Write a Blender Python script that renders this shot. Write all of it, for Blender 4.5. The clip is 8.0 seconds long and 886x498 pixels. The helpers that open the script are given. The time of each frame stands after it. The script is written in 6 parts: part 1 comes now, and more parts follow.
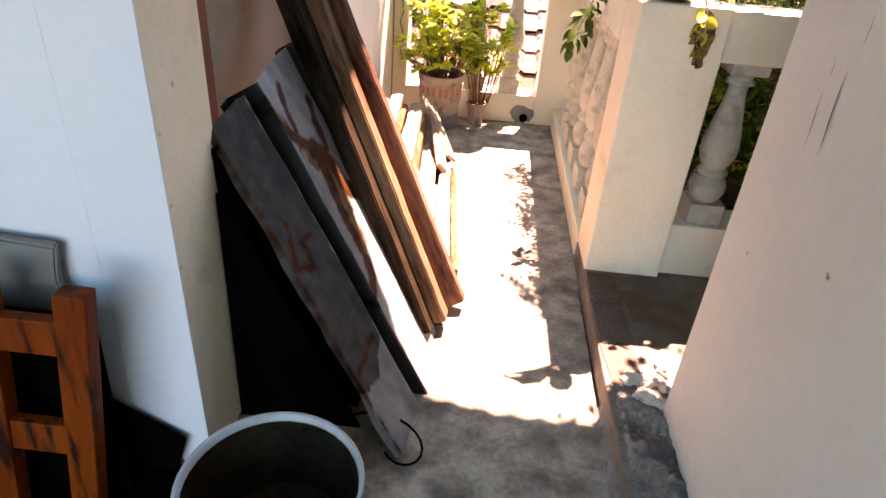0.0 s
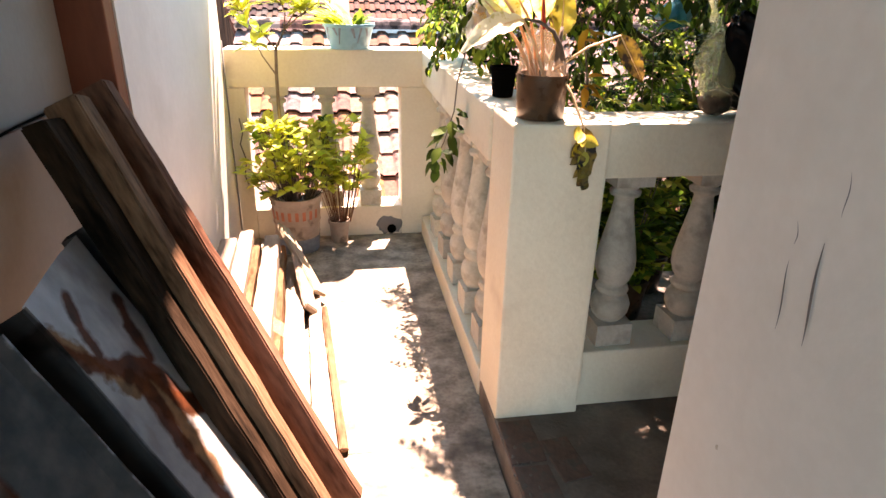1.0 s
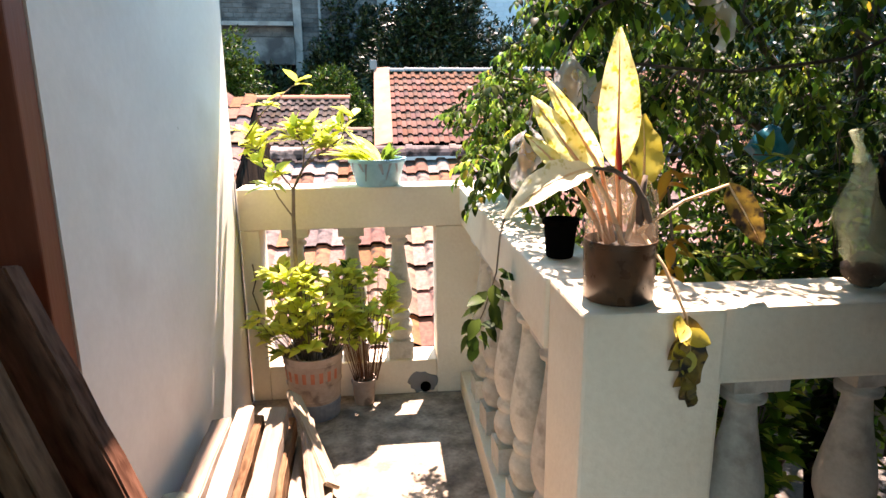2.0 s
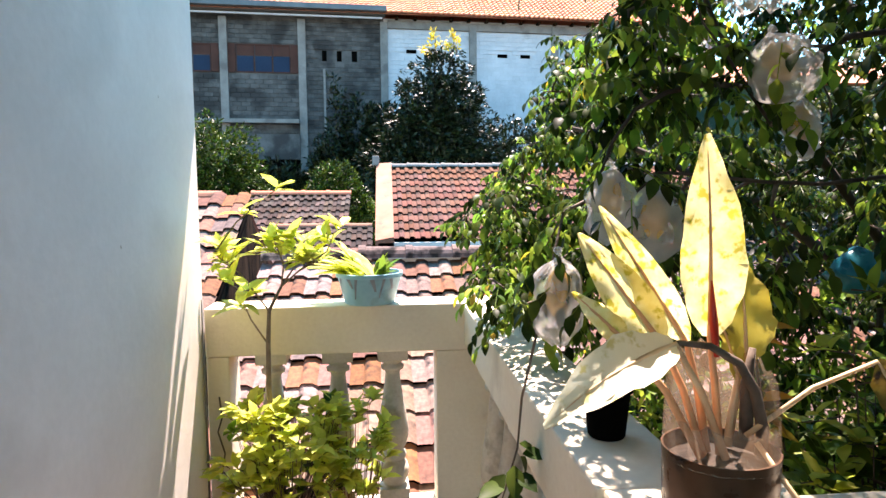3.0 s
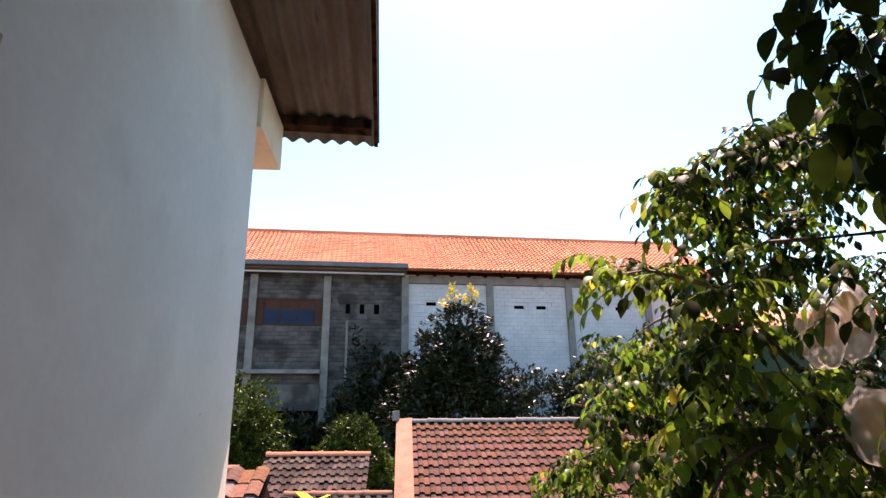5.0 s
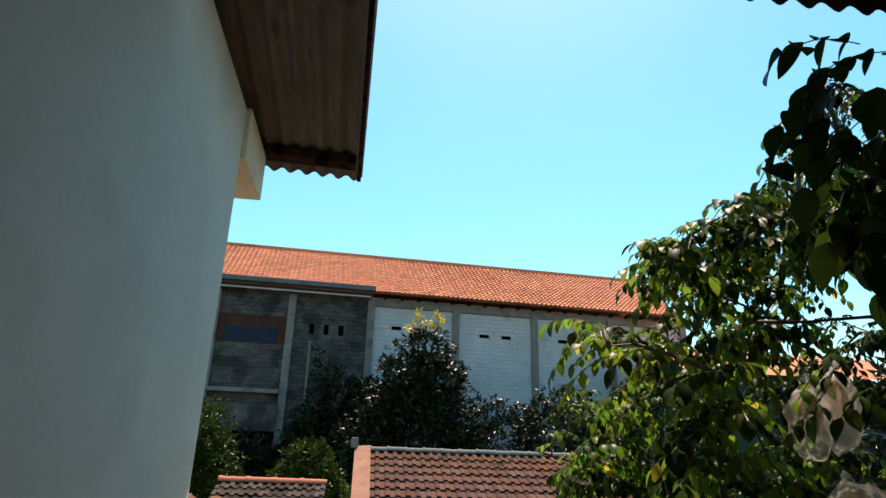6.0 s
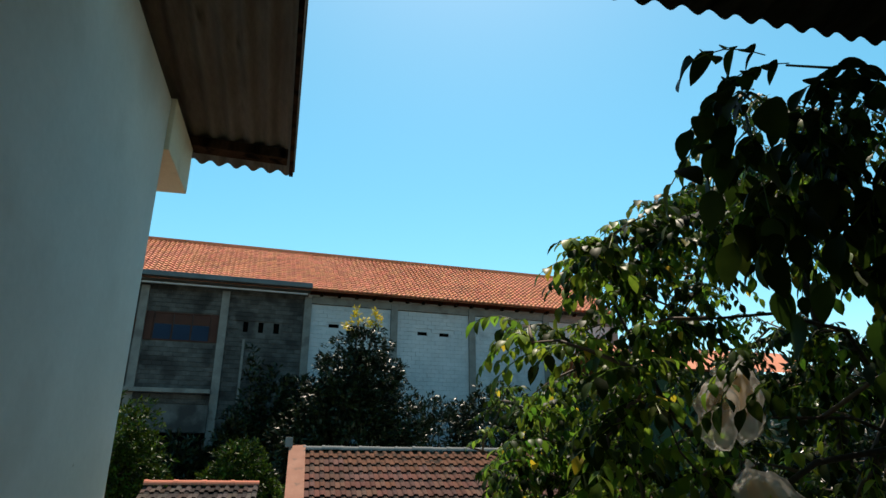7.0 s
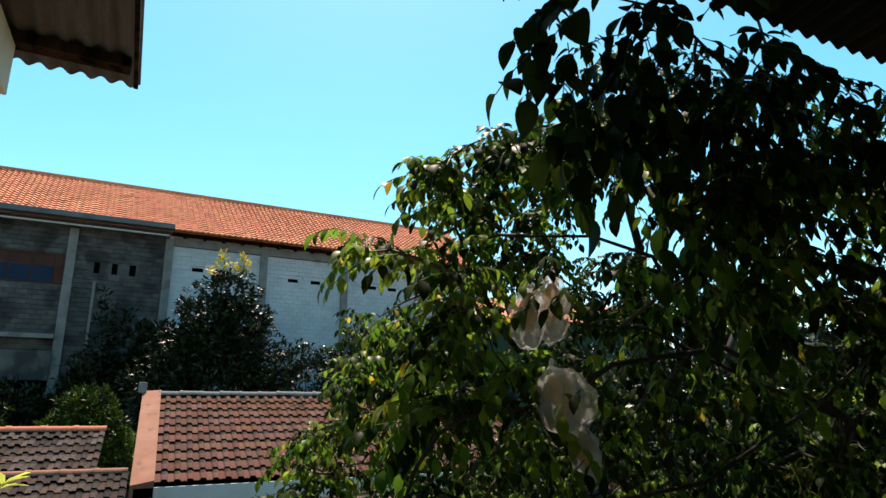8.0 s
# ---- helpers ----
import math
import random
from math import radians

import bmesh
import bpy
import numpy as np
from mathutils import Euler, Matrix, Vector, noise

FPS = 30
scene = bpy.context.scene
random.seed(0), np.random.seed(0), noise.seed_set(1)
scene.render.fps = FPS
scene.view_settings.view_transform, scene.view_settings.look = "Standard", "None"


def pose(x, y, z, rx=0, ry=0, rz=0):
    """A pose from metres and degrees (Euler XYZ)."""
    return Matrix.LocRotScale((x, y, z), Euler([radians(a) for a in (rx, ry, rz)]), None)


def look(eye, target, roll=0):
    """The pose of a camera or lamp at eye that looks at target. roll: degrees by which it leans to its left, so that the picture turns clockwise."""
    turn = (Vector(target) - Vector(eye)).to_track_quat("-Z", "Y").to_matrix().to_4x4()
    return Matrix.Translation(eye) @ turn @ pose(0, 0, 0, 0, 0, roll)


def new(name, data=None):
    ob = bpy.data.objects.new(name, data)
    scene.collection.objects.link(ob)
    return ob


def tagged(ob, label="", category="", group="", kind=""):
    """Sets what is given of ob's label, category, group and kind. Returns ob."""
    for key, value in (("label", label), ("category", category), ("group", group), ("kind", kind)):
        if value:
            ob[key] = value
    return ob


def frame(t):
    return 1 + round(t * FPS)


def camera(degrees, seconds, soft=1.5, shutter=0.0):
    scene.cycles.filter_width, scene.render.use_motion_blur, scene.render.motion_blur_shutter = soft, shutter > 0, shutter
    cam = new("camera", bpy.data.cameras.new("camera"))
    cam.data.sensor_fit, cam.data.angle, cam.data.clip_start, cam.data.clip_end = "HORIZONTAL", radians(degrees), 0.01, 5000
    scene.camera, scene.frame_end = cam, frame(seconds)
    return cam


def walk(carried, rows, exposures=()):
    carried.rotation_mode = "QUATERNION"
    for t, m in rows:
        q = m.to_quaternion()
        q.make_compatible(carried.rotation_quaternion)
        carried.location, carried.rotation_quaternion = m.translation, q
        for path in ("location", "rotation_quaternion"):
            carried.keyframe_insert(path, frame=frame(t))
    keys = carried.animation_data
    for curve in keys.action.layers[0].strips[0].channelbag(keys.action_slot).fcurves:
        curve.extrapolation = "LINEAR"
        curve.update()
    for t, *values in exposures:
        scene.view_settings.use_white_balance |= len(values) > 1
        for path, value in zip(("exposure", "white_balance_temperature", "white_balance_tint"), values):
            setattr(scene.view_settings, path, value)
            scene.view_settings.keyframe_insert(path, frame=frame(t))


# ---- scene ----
cam = camera(70.8, 8.0)
PATH = [
    (0, (0.088, -0.201, 1.178), (0.011, 1.514, 0.151), 4.7),
    (0.5, (0.114, -0.022, 1.202), (0.192, 1.745, 0.27), 5.0),
    (0.7, (0.1027, 0.0615, 1.2201), (0.287, 1.852, 0.348), 3.95),
    (1, (0.082, 0.192, 1.237), (0.39, 2.002, 0.444), 1.3),
    (1.2, (0.0881, 0.276, 1.2349), (0.413, 2.094, 0.466), 1.37),
    (1.5, (0.118, 0.41, 1.231), (0.391, 2.261, 0.525), -0.3),
    (1.7, (0.146, 0.513, 1.243), (0.315, 2.415, 0.649), -0.4),
    (2.8, (0.193, 1.006, 1.303), (0.413, 2.979, 1.058), -0.7),
    (3, (0.206, 1.046, 1.316), (0.386, 3.031, 1.144), -0.5),
    (3.5, (0.221, 1.091, 1.356), (0.384, 3.08, 1.489), -0.4),
    (4, (0.2, 1.108, 1.4), (0.329, 3.065, 1.788), -0.2),
    (4.5, (0.169, 1.117, 1.451), (0.289, 3.043, 1.978), 0.5),
    (4.7, (0.152, 1.107, 1.476), (0.265, 3.021, 2.041), -0.5),
    (5.8, (0.071, 1.095, 1.589), (0.274, 2.977, 2.234), 1.1),
    (6, (0.076, 1.103, 1.594), (0.301, 2.974, 2.264), 1.7),
    (6.2, (0.076, 1.1019, 1.6017), (0.322, 2.97, 2.271), 0.81),
    (6.5, (0.076, 1.1, 1.61), (0.36, 2.957, 2.294), 1.4),
    (7, (0.102, 1.101, 1.595), (0.519, 2.94, 2.26), 0.2),
    (7.2, (0.1203, 1.0992, 1.5773), (0.597, 2.93, 2.226), -0.9),
    (7.5, (0.148, 1.093, 1.546), (0.732, 2.916, 2.124), -0.7),
    (7.7, (0.1639, 1.0891, 1.5283), (0.856, 2.885, 2.072), -1.57),
    (8, (0.185, 1.084, 1.506), (0.988, 2.841, 2.022), -0.6),
]
EXPOSURES = [(0.0, 3.45, 9000, 48), (1.0, 3.2, 8600, 42), (1.5, 2.9, 8100, 36), (3.0, 2.5, 7200, 29), (4.0, 2.1, 8400, 50), (4.7, 1.95, 8600, 50), (6.0, 0.85, 8100, 20), (7.0, 0.46, 7600, 12), (7.5, 0.52, 7600, 12), (8.0, 0.83, 7700, 17)]
walk(cam, [(t, look(eye, target, roll)) for t, eye, target, roll in PATH], EXPOSURES)

# ---- daylight: sun ahead and a little to the right, high; clear sky ----
TO_SUN = Vector((0.14, 0.457, 1.0)).normalized()
world = bpy.data.worlds.new("sky")
scene.world = world
world.use_nodes = True
wn = world.node_tree.nodes
sky = wn.new("ShaderNodeTexSky")
sky.sky_type = "NISHITA"
sky.sun_disc = False
sky.air_density, sky.dust_density, sky.ozone_density = 1.0, 0.4, 2.0
sky.sun_elevation = math.asin(TO_SUN.z)
sky.sun_rotation = math.atan2(TO_SUN.x, TO_SUN.y)
deep = wn.new("ShaderNodeHueSaturation")
deep.inputs["Saturation"].default_value = 1.36
deep.inputs["Hue"].default_value = 0.470
world.node_tree.links.new(sky.outputs[0], deep.inputs["Color"])
world.node_tree.links.new(deep.outputs[0], wn["Background"].inputs[0])
wn["Background"].inputs[1].default_value = 0.15
sun = new("sun", bpy.data.lights.new("sun", "SUN"))
sun.data.energy, sun.data.angle, sun.data.color = 5.0, radians(0.53), (1.0, 0.95, 0.87)
sun.matrix_world = look(TO_SUN * 60, (0, 0, 0))


# ---- materials ----
def mat(name, a, b, scale=6.0, rough=0.7, bump=0.15, fine=60.0, metal=0.0, dirt=None, dirt_at=0.62, dirt_scale=3.0, dirt_soft=0.1,
        stretch=(1, 1, 1), rnd=0.0, island=False, trans=0.0, clear=0.0, spec=0.4, bump_scale=1.0, grey=0.0):
    """Two colours mixed by a broad and a fine noise, an optional stain, bump; rnd varies it from piece to piece."""
    m = bpy.data.materials.new(name)
    m.use_nodes = True
    nt = m.node_tree
    N, Lk = nt.nodes, nt.links
    p = N["Principled BSDF"]
    out = N["Material Output"]
    tc = N.new("ShaderNodeTexCoord")
    mp = N.new("ShaderNodeMapping")
    mp.inputs["Scale"].default_value = stretch
    Lk.new(tc.outputs["Object"], mp.inputs[0])

    def noise_node(s, detail=4.0):
        n = N.new("ShaderNodeTexNoise")
        n.inputs["Scale"].default_value = s
        n.inputs["Detail"].default_value = detail
        Lk.new(mp.outputs[0], n.inputs["Vector"])
        return n

    big, small = noise_node(scale), noise_node(fine, 3.0)
    add = N.new("ShaderNodeMath")
    add.operation = "MULTIPLY_ADD"
    add.inputs[1].default_value = 0.45
    Lk.new(small.outputs[0], add.inputs[0])
    Lk.new(big.outputs[0], add.inputs[2])
    ramp = N.new("ShaderNodeMapRange")
    ramp.inputs[1].default_value, ramp.inputs[2].default_value = 0.5, 0.95
    Lk.new(add.outputs[0], ramp.inputs[0])
    mix = N.new("ShaderNodeMix")
    mix.data_type = "RGBA"
    mix.inputs[6].default_value, mix.inputs[7].default_value = (*a, 1), (*b, 1)
    Lk.new(ramp.outputs[0], mix.inputs[0])
    col = mix.outputs[2]
    if dirt:
        dn = noise_node(dirt_scale, 6.0)
        dr = N.new("ShaderNodeMapRange")
        dr.inputs[1].default_value, dr.inputs[2].default_value = dirt_at, dirt_at + dirt_soft
        Lk.new(dn.outputs[0], dr.inputs[0])
        dm = N.new("ShaderNodeMix")
        dm.data_type = "RGBA"
        dm.inputs[7].default_value = (*dirt, 1)
        Lk.new(dr.outputs[0], dm.inputs[0])
        Lk.new(col, dm.inputs[6])
        col = dm.outputs[2]
    if rnd:
        if island:
            src = N.new("ShaderNodeNewGeometry").outputs["Random Per Island"]
        else:
            src = N.new("ShaderNodeObjectInfo").outputs["Random"]
        hsv = N.new("ShaderNodeHueSaturation")
        v = N.new("ShaderNodeMapRange")
        v.inputs[3].default_value, v.inputs[4].default_value = 1 - rnd, 1 + rnd
        Lk.new(src, v.inputs[0])
        Lk.new(v.outputs[0], hsv.inputs["Value"])
        h = N.new("ShaderNodeMapRange")
        h.inputs[3].default_value, h.inputs[4].default_value = 0.5 - rnd * 0.05, 0.5 + rnd * 0.05
        mul = N.new("ShaderNodeMath")
        mul.operation = "MULTIPLY"
        mul.inputs[1].default_value = 7.31
        fr = N.new("ShaderNodeMath")
        fr.operation = "FRACT"
        Lk.new(src, mul.inputs[0])
        Lk.new(mul.outputs[0], fr.inputs[0])
        Lk.new(fr.outputs[0], h.inputs[0])
        Lk.new(h.outputs[0], hsv.inputs["Hue"])
        if grey:
            m2 = N.new("ShaderNodeMath")
            m2.operation = "MULTIPLY"
            m2.inputs[1].default_value = 3.77
            f2 = N.new("ShaderNodeMath")
            f2.operation = "FRACT"
            st = N.new("ShaderNodeMapRange")
            st.inputs[3].default_value, st.inputs[4].default_value = 1 - grey, 1.15
            Lk.new(src, m2.inputs[0])
            Lk.new(m2.outputs[0], f2.inputs[0])
            Lk.new(f2.outputs[0], st.inputs[0])
            Lk.new(st.outputs[0], hsv.inputs["Saturation"])
        Lk.new(col, hsv.inputs["Color"])
        col = hsv.outputs[0]
    Lk.new(col, p.inputs["Base Color"])
    p.inputs["Metallic"].default_value = metal
    p.inputs["Specular IOR Level"].default_value = spec
    rr = N.new("ShaderNodeMapRange")
    rr.inputs[3].default_value, rr.inputs[4].default_value = max(0.02, rough - 0.12), min(1, rough + 0.12)
    Lk.new(small.outputs[0], rr.inputs[0])
    Lk.new(rr.outputs[0], p.inputs["Roughness"])
    if bump:
        bp = N.new("ShaderNodeBump")
        bp.inputs["Strength"].default_value = bump
        bp.inputs["Distance"].default_value = 0.01 * bump_scale
        Lk.new(add.outputs[0], bp.inputs["Height"])
        Lk.new(bp.outputs[0], p.inputs["Normal"])
    last = p.outputs[0]
    if trans:
        tr = N.new("ShaderNodeBsdfTranslucent")
        Lk.new(col, tr.inputs[0])
        ms = N.new("ShaderNodeMixShader")
        ms.inputs[0].default_value = trans
        Lk.new(last, ms.inputs[1])
        Lk.new(tr.outputs[0], ms.inputs[2])
        last = ms.outputs[0]
    if clear:
        tp = N.new("ShaderNodeBsdfTransparent")
        ms = N.new("ShaderNodeMixShader")
        ms.inputs[0].default_value = clear
        Lk.new(last, ms.inputs[1])
        Lk.new(tp.outputs[0], ms.inputs[2])
        last = ms.outputs[0]
    Lk.new(last, out.inputs[0])
    return m


PLASTER = mat("plaster_white", (0.57, 0.528, 0.475), (0.65, 0.61, 0.555), 2.5, 0.85, 0.16, 45, dirt=(0.48, 0.435, 0.38), dirt_at=0.56, dirt_scale=2.6, dirt_soft=0.3)
CREAM = mat("plaster_cream", (0.64, 0.545, 0.405), (0.74, 0.655, 0.51), 3.0, 0.85, 0.3, 70, dirt=(0.44, 0.345, 0.25), dirt_at=0.58, dirt_scale=5.0, dirt_soft=0.25)
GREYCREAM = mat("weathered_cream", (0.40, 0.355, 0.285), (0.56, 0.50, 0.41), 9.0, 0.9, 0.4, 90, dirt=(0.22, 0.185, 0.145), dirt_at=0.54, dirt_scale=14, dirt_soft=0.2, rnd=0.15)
CONCRETE = mat("concrete_floor", (0.135, 0.103, 0.076), (0.43, 0.355, 0.275), 11.0, 0.9, 0.6, 70, dirt=(0.088, 0.066, 0.049), dirt_at=0.47, dirt_scale=8, dirt_soft=0.25)
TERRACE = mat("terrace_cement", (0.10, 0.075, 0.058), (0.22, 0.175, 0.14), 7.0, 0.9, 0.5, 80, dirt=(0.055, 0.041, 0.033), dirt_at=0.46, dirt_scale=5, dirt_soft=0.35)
ROUGH = mat("rough_concrete", (0.12, 0.105, 0.095), (0.30, 0.27, 0.245), 9.0, 0.95, 0.9, 60, dirt=(0.085, 0.070, 0.060), dirt_at=0.52, dirt_scale=9.0, bump_scale=2)
BROWN = mat("brown_frame_paint", (0.13, 0.038, 0.020), (0.19, 0.060, 0.033), 8, 0.5, 0.15, 90, stretch=(1, 1, 0.15), spec=0.2)
DOOR = mat("door_paint", (0.18, 0.162, 0.142), (0.24, 0.217, 0.192), 4, 0.6, 0.12, 60, dirt=(0.19, 0.15, 0.115), dirt_at=0.62, dirt_scale=5)
OLDWOOD = mat("old_wood", (0.050, 0.024, 0.013), (0.29, 0.152, 0.090), 9, 0.9, 0.9, 80, stretch=(1, 1, 0.22), dirt=(0.026, 0.014, 0.008), dirt_at=0.60, dirt_scale=12, rnd=0.25, spec=0.03)
# Dark wood of the eaves; also used for a beam's shaded side.
BLACKWOOD = mat("dark_wood_and_shade", (0.009, 0.005, 0.003), (0.055, 0.032, 0.020), 9, 0.9, 0.9, 80, stretch=(1, 1, 0.22), dirt=(0.004, 0.003, 0.002), dirt_at=0.5, dirt_scale=12, spec=0.03)
PALEWOOD = mat("weathered_wood", (0.20, 0.135, 0.092), (0.38, 0.29, 0.215), 18, 0.8, 0.5, 120, stretch=(1, 1, 0.08), dirt=(0.15, 0.10, 0.07), dirt_at=0.60, dirt_scale=16, rnd=0.3)
ORANGEWOOD = mat("varnished_wood", (0.12, 0.015, 0.0012), (0.24, 0.036, 0.0035), 6, 0.5, 0.3, 60, stretch=(3, 3, 0.4), dirt=(0.022, 0.005, 0.002), dirt_at=0.54, dirt_scale=10, spec=0.10)
RUST = mat("rust", (0.06, 0.022, 0.011), (0.17, 0.065, 0.028), 22, 0.9, 0.5, 120)
# Near black: cables and pots, also pieces that stand in for deep shade.
DARK = mat("black_and_shade", (0.0007, 0.0006, 0.0005), (0.002, 0.0018, 0.0016), 8, 0.9, 0.1, 50, spec=0.02)
TILE = mat("roof_tile_aged", (0.085, 0.046, 0.034), (0.29, 0.125, 0.076), 3, 0.9, 0.6, 40, dirt=(0.026, 0.020, 0.018), dirt_at=0.55, dirt_scale=6, rnd=0.35, spec=0.08, grey=0.6)
TILE2 = mat("roof_tile_brown", (0.075, 0.034, 0.026), (0.150, 0.070, 0.052), 3, 0.9, 0.5, 30, dirt=(0.032, 0.021, 0.017), dirt_at=0.54, dirt_scale=4, rnd=0.22, spec=0.08, grey=0.12)
TILEOLD = mat("roof_tile_blackened", (0.030, 0.021, 0.018), (0.115, 0.070, 0.055), 3, 0.9, 0.5, 30, dirt=(0.018, 0.015, 0.014), dirt_at=0.50, dirt_scale=5, rnd=0.5, spec=0.08, grey=0.4)
TILEFAR = mat("roof_tile_orange", (0.52, 0.155, 0.07), (0.64, 0.22, 0.115), 0.4, 0.9, 0.3, 6, dirt=(0.40, 0.13, 0.07), dirt_at=0.6, dirt_scale=0.7, rnd=0.2, island=True)
MORTAR = mat("orange_mortar", (0.23, 0.085, 0.048), (0.31, 0.135, 0.085), 3, 0.9, 0.4, 30, dirt=(0.15, 0.075, 0.05), dirt_at=0.6, dirt_scale=4)
BLOCK = mat("grey_block", (0.034, 0.034, 0.033), (0.084, 0.084, 0.082), 2, 0.95, 0.5, 12, dirt=(0.024, 0.024, 0.024), dirt_at=0.50, dirt_scale=0.8, rnd=0.3, island=True)
BLOCKW = mat("painted_block", (0.36, 0.39, 0.42), (0.44, 0.47, 0.50), 1.5, 0.9, 0.2, 10, dirt=(0.28, 0.29, 0.30), dirt_at=0.62, dirt_scale=0.6, rnd=0.04, island=True)
BEAM = mat("concrete_beam", (0.125, 0.122, 0.116), (0.20, 0.197, 0.187), 2, 0.95, 0.4, 14, dirt=(0.10, 0.095, 0.09), dirt_at=0.58, dirt_scale=1.2)
GLASS = mat("window_glass", (0.008, 0.020, 0.042), (0.014, 0.032, 0.062), 1, 0.35, 0.0, 10, spec=0.04)
REDPANEL = mat("red_brown_board", (0.040, 0.014, 0.010), (0.070, 0.026, 0.018), 2, 0.7, 0.2, 20, spec=0.2)
STEEL = mat("gutter_steel", (0.05, 0.065, 0.075), (0.10, 0.12, 0.13), 2, 0.5, 0.1, 20, metal=0.3)
# Darker fibre cement than the eave sheet, for the porch roof.
DARKSHEET = mat("dark_fibre_cement", (0.022, 0.019, 0.017), (0.06, 0.052, 0.046), 4, 0.9, 0.3, 40, stretch=(3, 0.6, 1), dirt=(0.012, 0.011, 0.010), dirt_at=0.58, dirt_scale=4, spec=0.1)
# White plaster with the blue of the skylight put into its colour.
PLASTERSKY = mat("plaster_skylight_blue", (0.56, 0.60, 0.66), (0.64, 0.67, 0.71), 2.5, 0.85, 0.12, 45, dirt=(0.40, 0.39, 0.38), dirt_at=0.66, dirt_scale=2.2)
SHEET = mat("fibre_cement", (0.085, 0.074, 0.067), (0.16, 0.145, 0.133), 4, 0.9, 0.3, 40, stretch=(3, 0.6, 1), dirt=(0.05, 0.042, 0.036), dirt_at=0.6, dirt_scale=4)
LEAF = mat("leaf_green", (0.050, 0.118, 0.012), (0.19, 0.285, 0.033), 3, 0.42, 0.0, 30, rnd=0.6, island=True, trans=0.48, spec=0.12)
# Darker copy of the leaf: crown shade in its colour; also dark twig leaves.
LEAFDEEPSHADED = mat("leaf_deep_shaded", (0.008, 0.021, 0.004), (0.040, 0.068, 0.010), 3, 0.5, 0.0, 30, rnd=0.6, island=True, trans=0.24, spec=0.07)
LEAFY = mat("leaf_yellow", (0.40, 0.33, 0.02), (0.55, 0.42, 0.05), 6, 0.5, 0.0, 40, rnd=0.35, island=True, trans=0.45)
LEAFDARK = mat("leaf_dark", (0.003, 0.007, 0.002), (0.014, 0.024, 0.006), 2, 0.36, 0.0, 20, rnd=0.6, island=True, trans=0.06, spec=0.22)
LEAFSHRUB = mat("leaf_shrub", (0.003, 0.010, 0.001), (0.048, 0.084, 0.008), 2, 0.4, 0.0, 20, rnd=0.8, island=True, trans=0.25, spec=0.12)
LEAFLIME = mat("leaf_lime", (0.46, 0.54, 0.05), (0.68, 0.70, 0.15), 8, 0.5, 0.0, 60, rnd=0.35, island=True, trans=0.5)
VARIEG = mat("variegated_leaf", (0.70, 0.58, 0.16), (0.86, 0.80, 0.44), 26, 0.4, 0.25, 90, dirt=(0.46, 0.40, 0.045), dirt_at=0.53, dirt_scale=75, trans=0.55)
ORANGELEAF = mat("orange_leaf", (0.50, 0.24, 0.02), (0.60, 0.36, 0.04), 8, 0.55, 0.0, 40, rnd=0.4, island=True, trans=0.5, spec=0.15)
REDSHOOT = mat("red_shoot", (0.40, 0.02, 0.012), (0.52, 0.05, 0.025), 20, 0.4, 0.1, 60, trans=0.3)
RIBPINK = mat("pink_midrib", (0.60, 0.27, 0.12), (0.68, 0.36, 0.18), 12, 0.5, 0.1, 50)
PALELEAF = mat("pale_leaf", (0.70, 0.66, 0.42), (0.78, 0.75, 0.58), 9, 0.45, 0.1, 40, dirt=(0.55, 0.50, 0.20), dirt_at=0.56, dirt_scale=60, trans=0.35)
DEAD = mat("dead_leaf", (0.07, 0.035, 0.012), (0.34, 0.22, 0.03), 26, 0.7, 0.5, 60, dirt=(0.02, 0.013, 0.01), dirt_at=0.50, dirt_scale=40, trans=0.15)
DEADYEL = mat("dying_leaf", (0.42, 0.33, 0.03), (0.50, 0.42, 0.08), 14, 0.6, 0.3, 60, dirt=(0.05, 0.035, 0.02), dirt_at=0.56, dirt_scale=30, trans=0.3)
PETIOLE = mat("petiole", (0.62, 0.40, 0.22), (0.72, 0.54, 0.33), 10, 0.5, 0.1, 40, trans=0.2)
BARK = mat("bark", (0.018, 0.013, 0.010), (0.06, 0.044, 0.032), 14, 0.9, 0.7, 60)
PALEBARK = mat("pale_bark", (0.13, 0.09, 0.06), (0.27, 0.20, 0.135), 20, 0.8, 0.3, 90)
TWIG = mat("twig", (0.045, 0.030, 0.022), (0.14, 0.10, 0.07), 20, 0.8, 0.3, 90)
BAG = mat("fruit_bag", (0.62, 0.60, 0.57), (0.80, 0.785, 0.76), 12, 0.35, 0.35, 30, trans=0.5, clear=0.66)
FRUIT = mat("ripe_fruit", (0.48, 0.25, 0.03), (0.62, 0.38, 0.06), 14, 0.4, 0.2, 50, trans=0.1)
CLEARBAG = mat("clear_plastic", (0.58, 0.64, 0.36), (0.74, 0.78, 0.52), 16, 0.15, 0.9, 30, trans=0.45, clear=0.68)
SLEEVE = mat("torn_clear_film", (0.42, 0.26, 0.15), (0.66, 0.54, 0.42), 14, 0.2, 0.5, 40, trans=0.4, clear=0.68)
BLACKBAG = mat("black_plastic", (0.002, 0.002, 0.0022), (0.004, 0.004, 0.0045), 9, 0.22, 0.6, 45, spec=0.07)
TEAL = mat("teal_plastic", (0.0, 0.16, 0.22), (0.01, 0.25, 0.32), 9, 0.3, 0.3, 25, trans=0.2)
BLUEPOT = mat("blue_planter", (0.14, 0.34, 0.45), (0.22, 0.44, 0.54), 8, 0.5, 0.1, 50, dirt=(0.10, 0.14, 0.16), dirt_at=0.56, dirt_scale=11, dirt_soft=0.2)
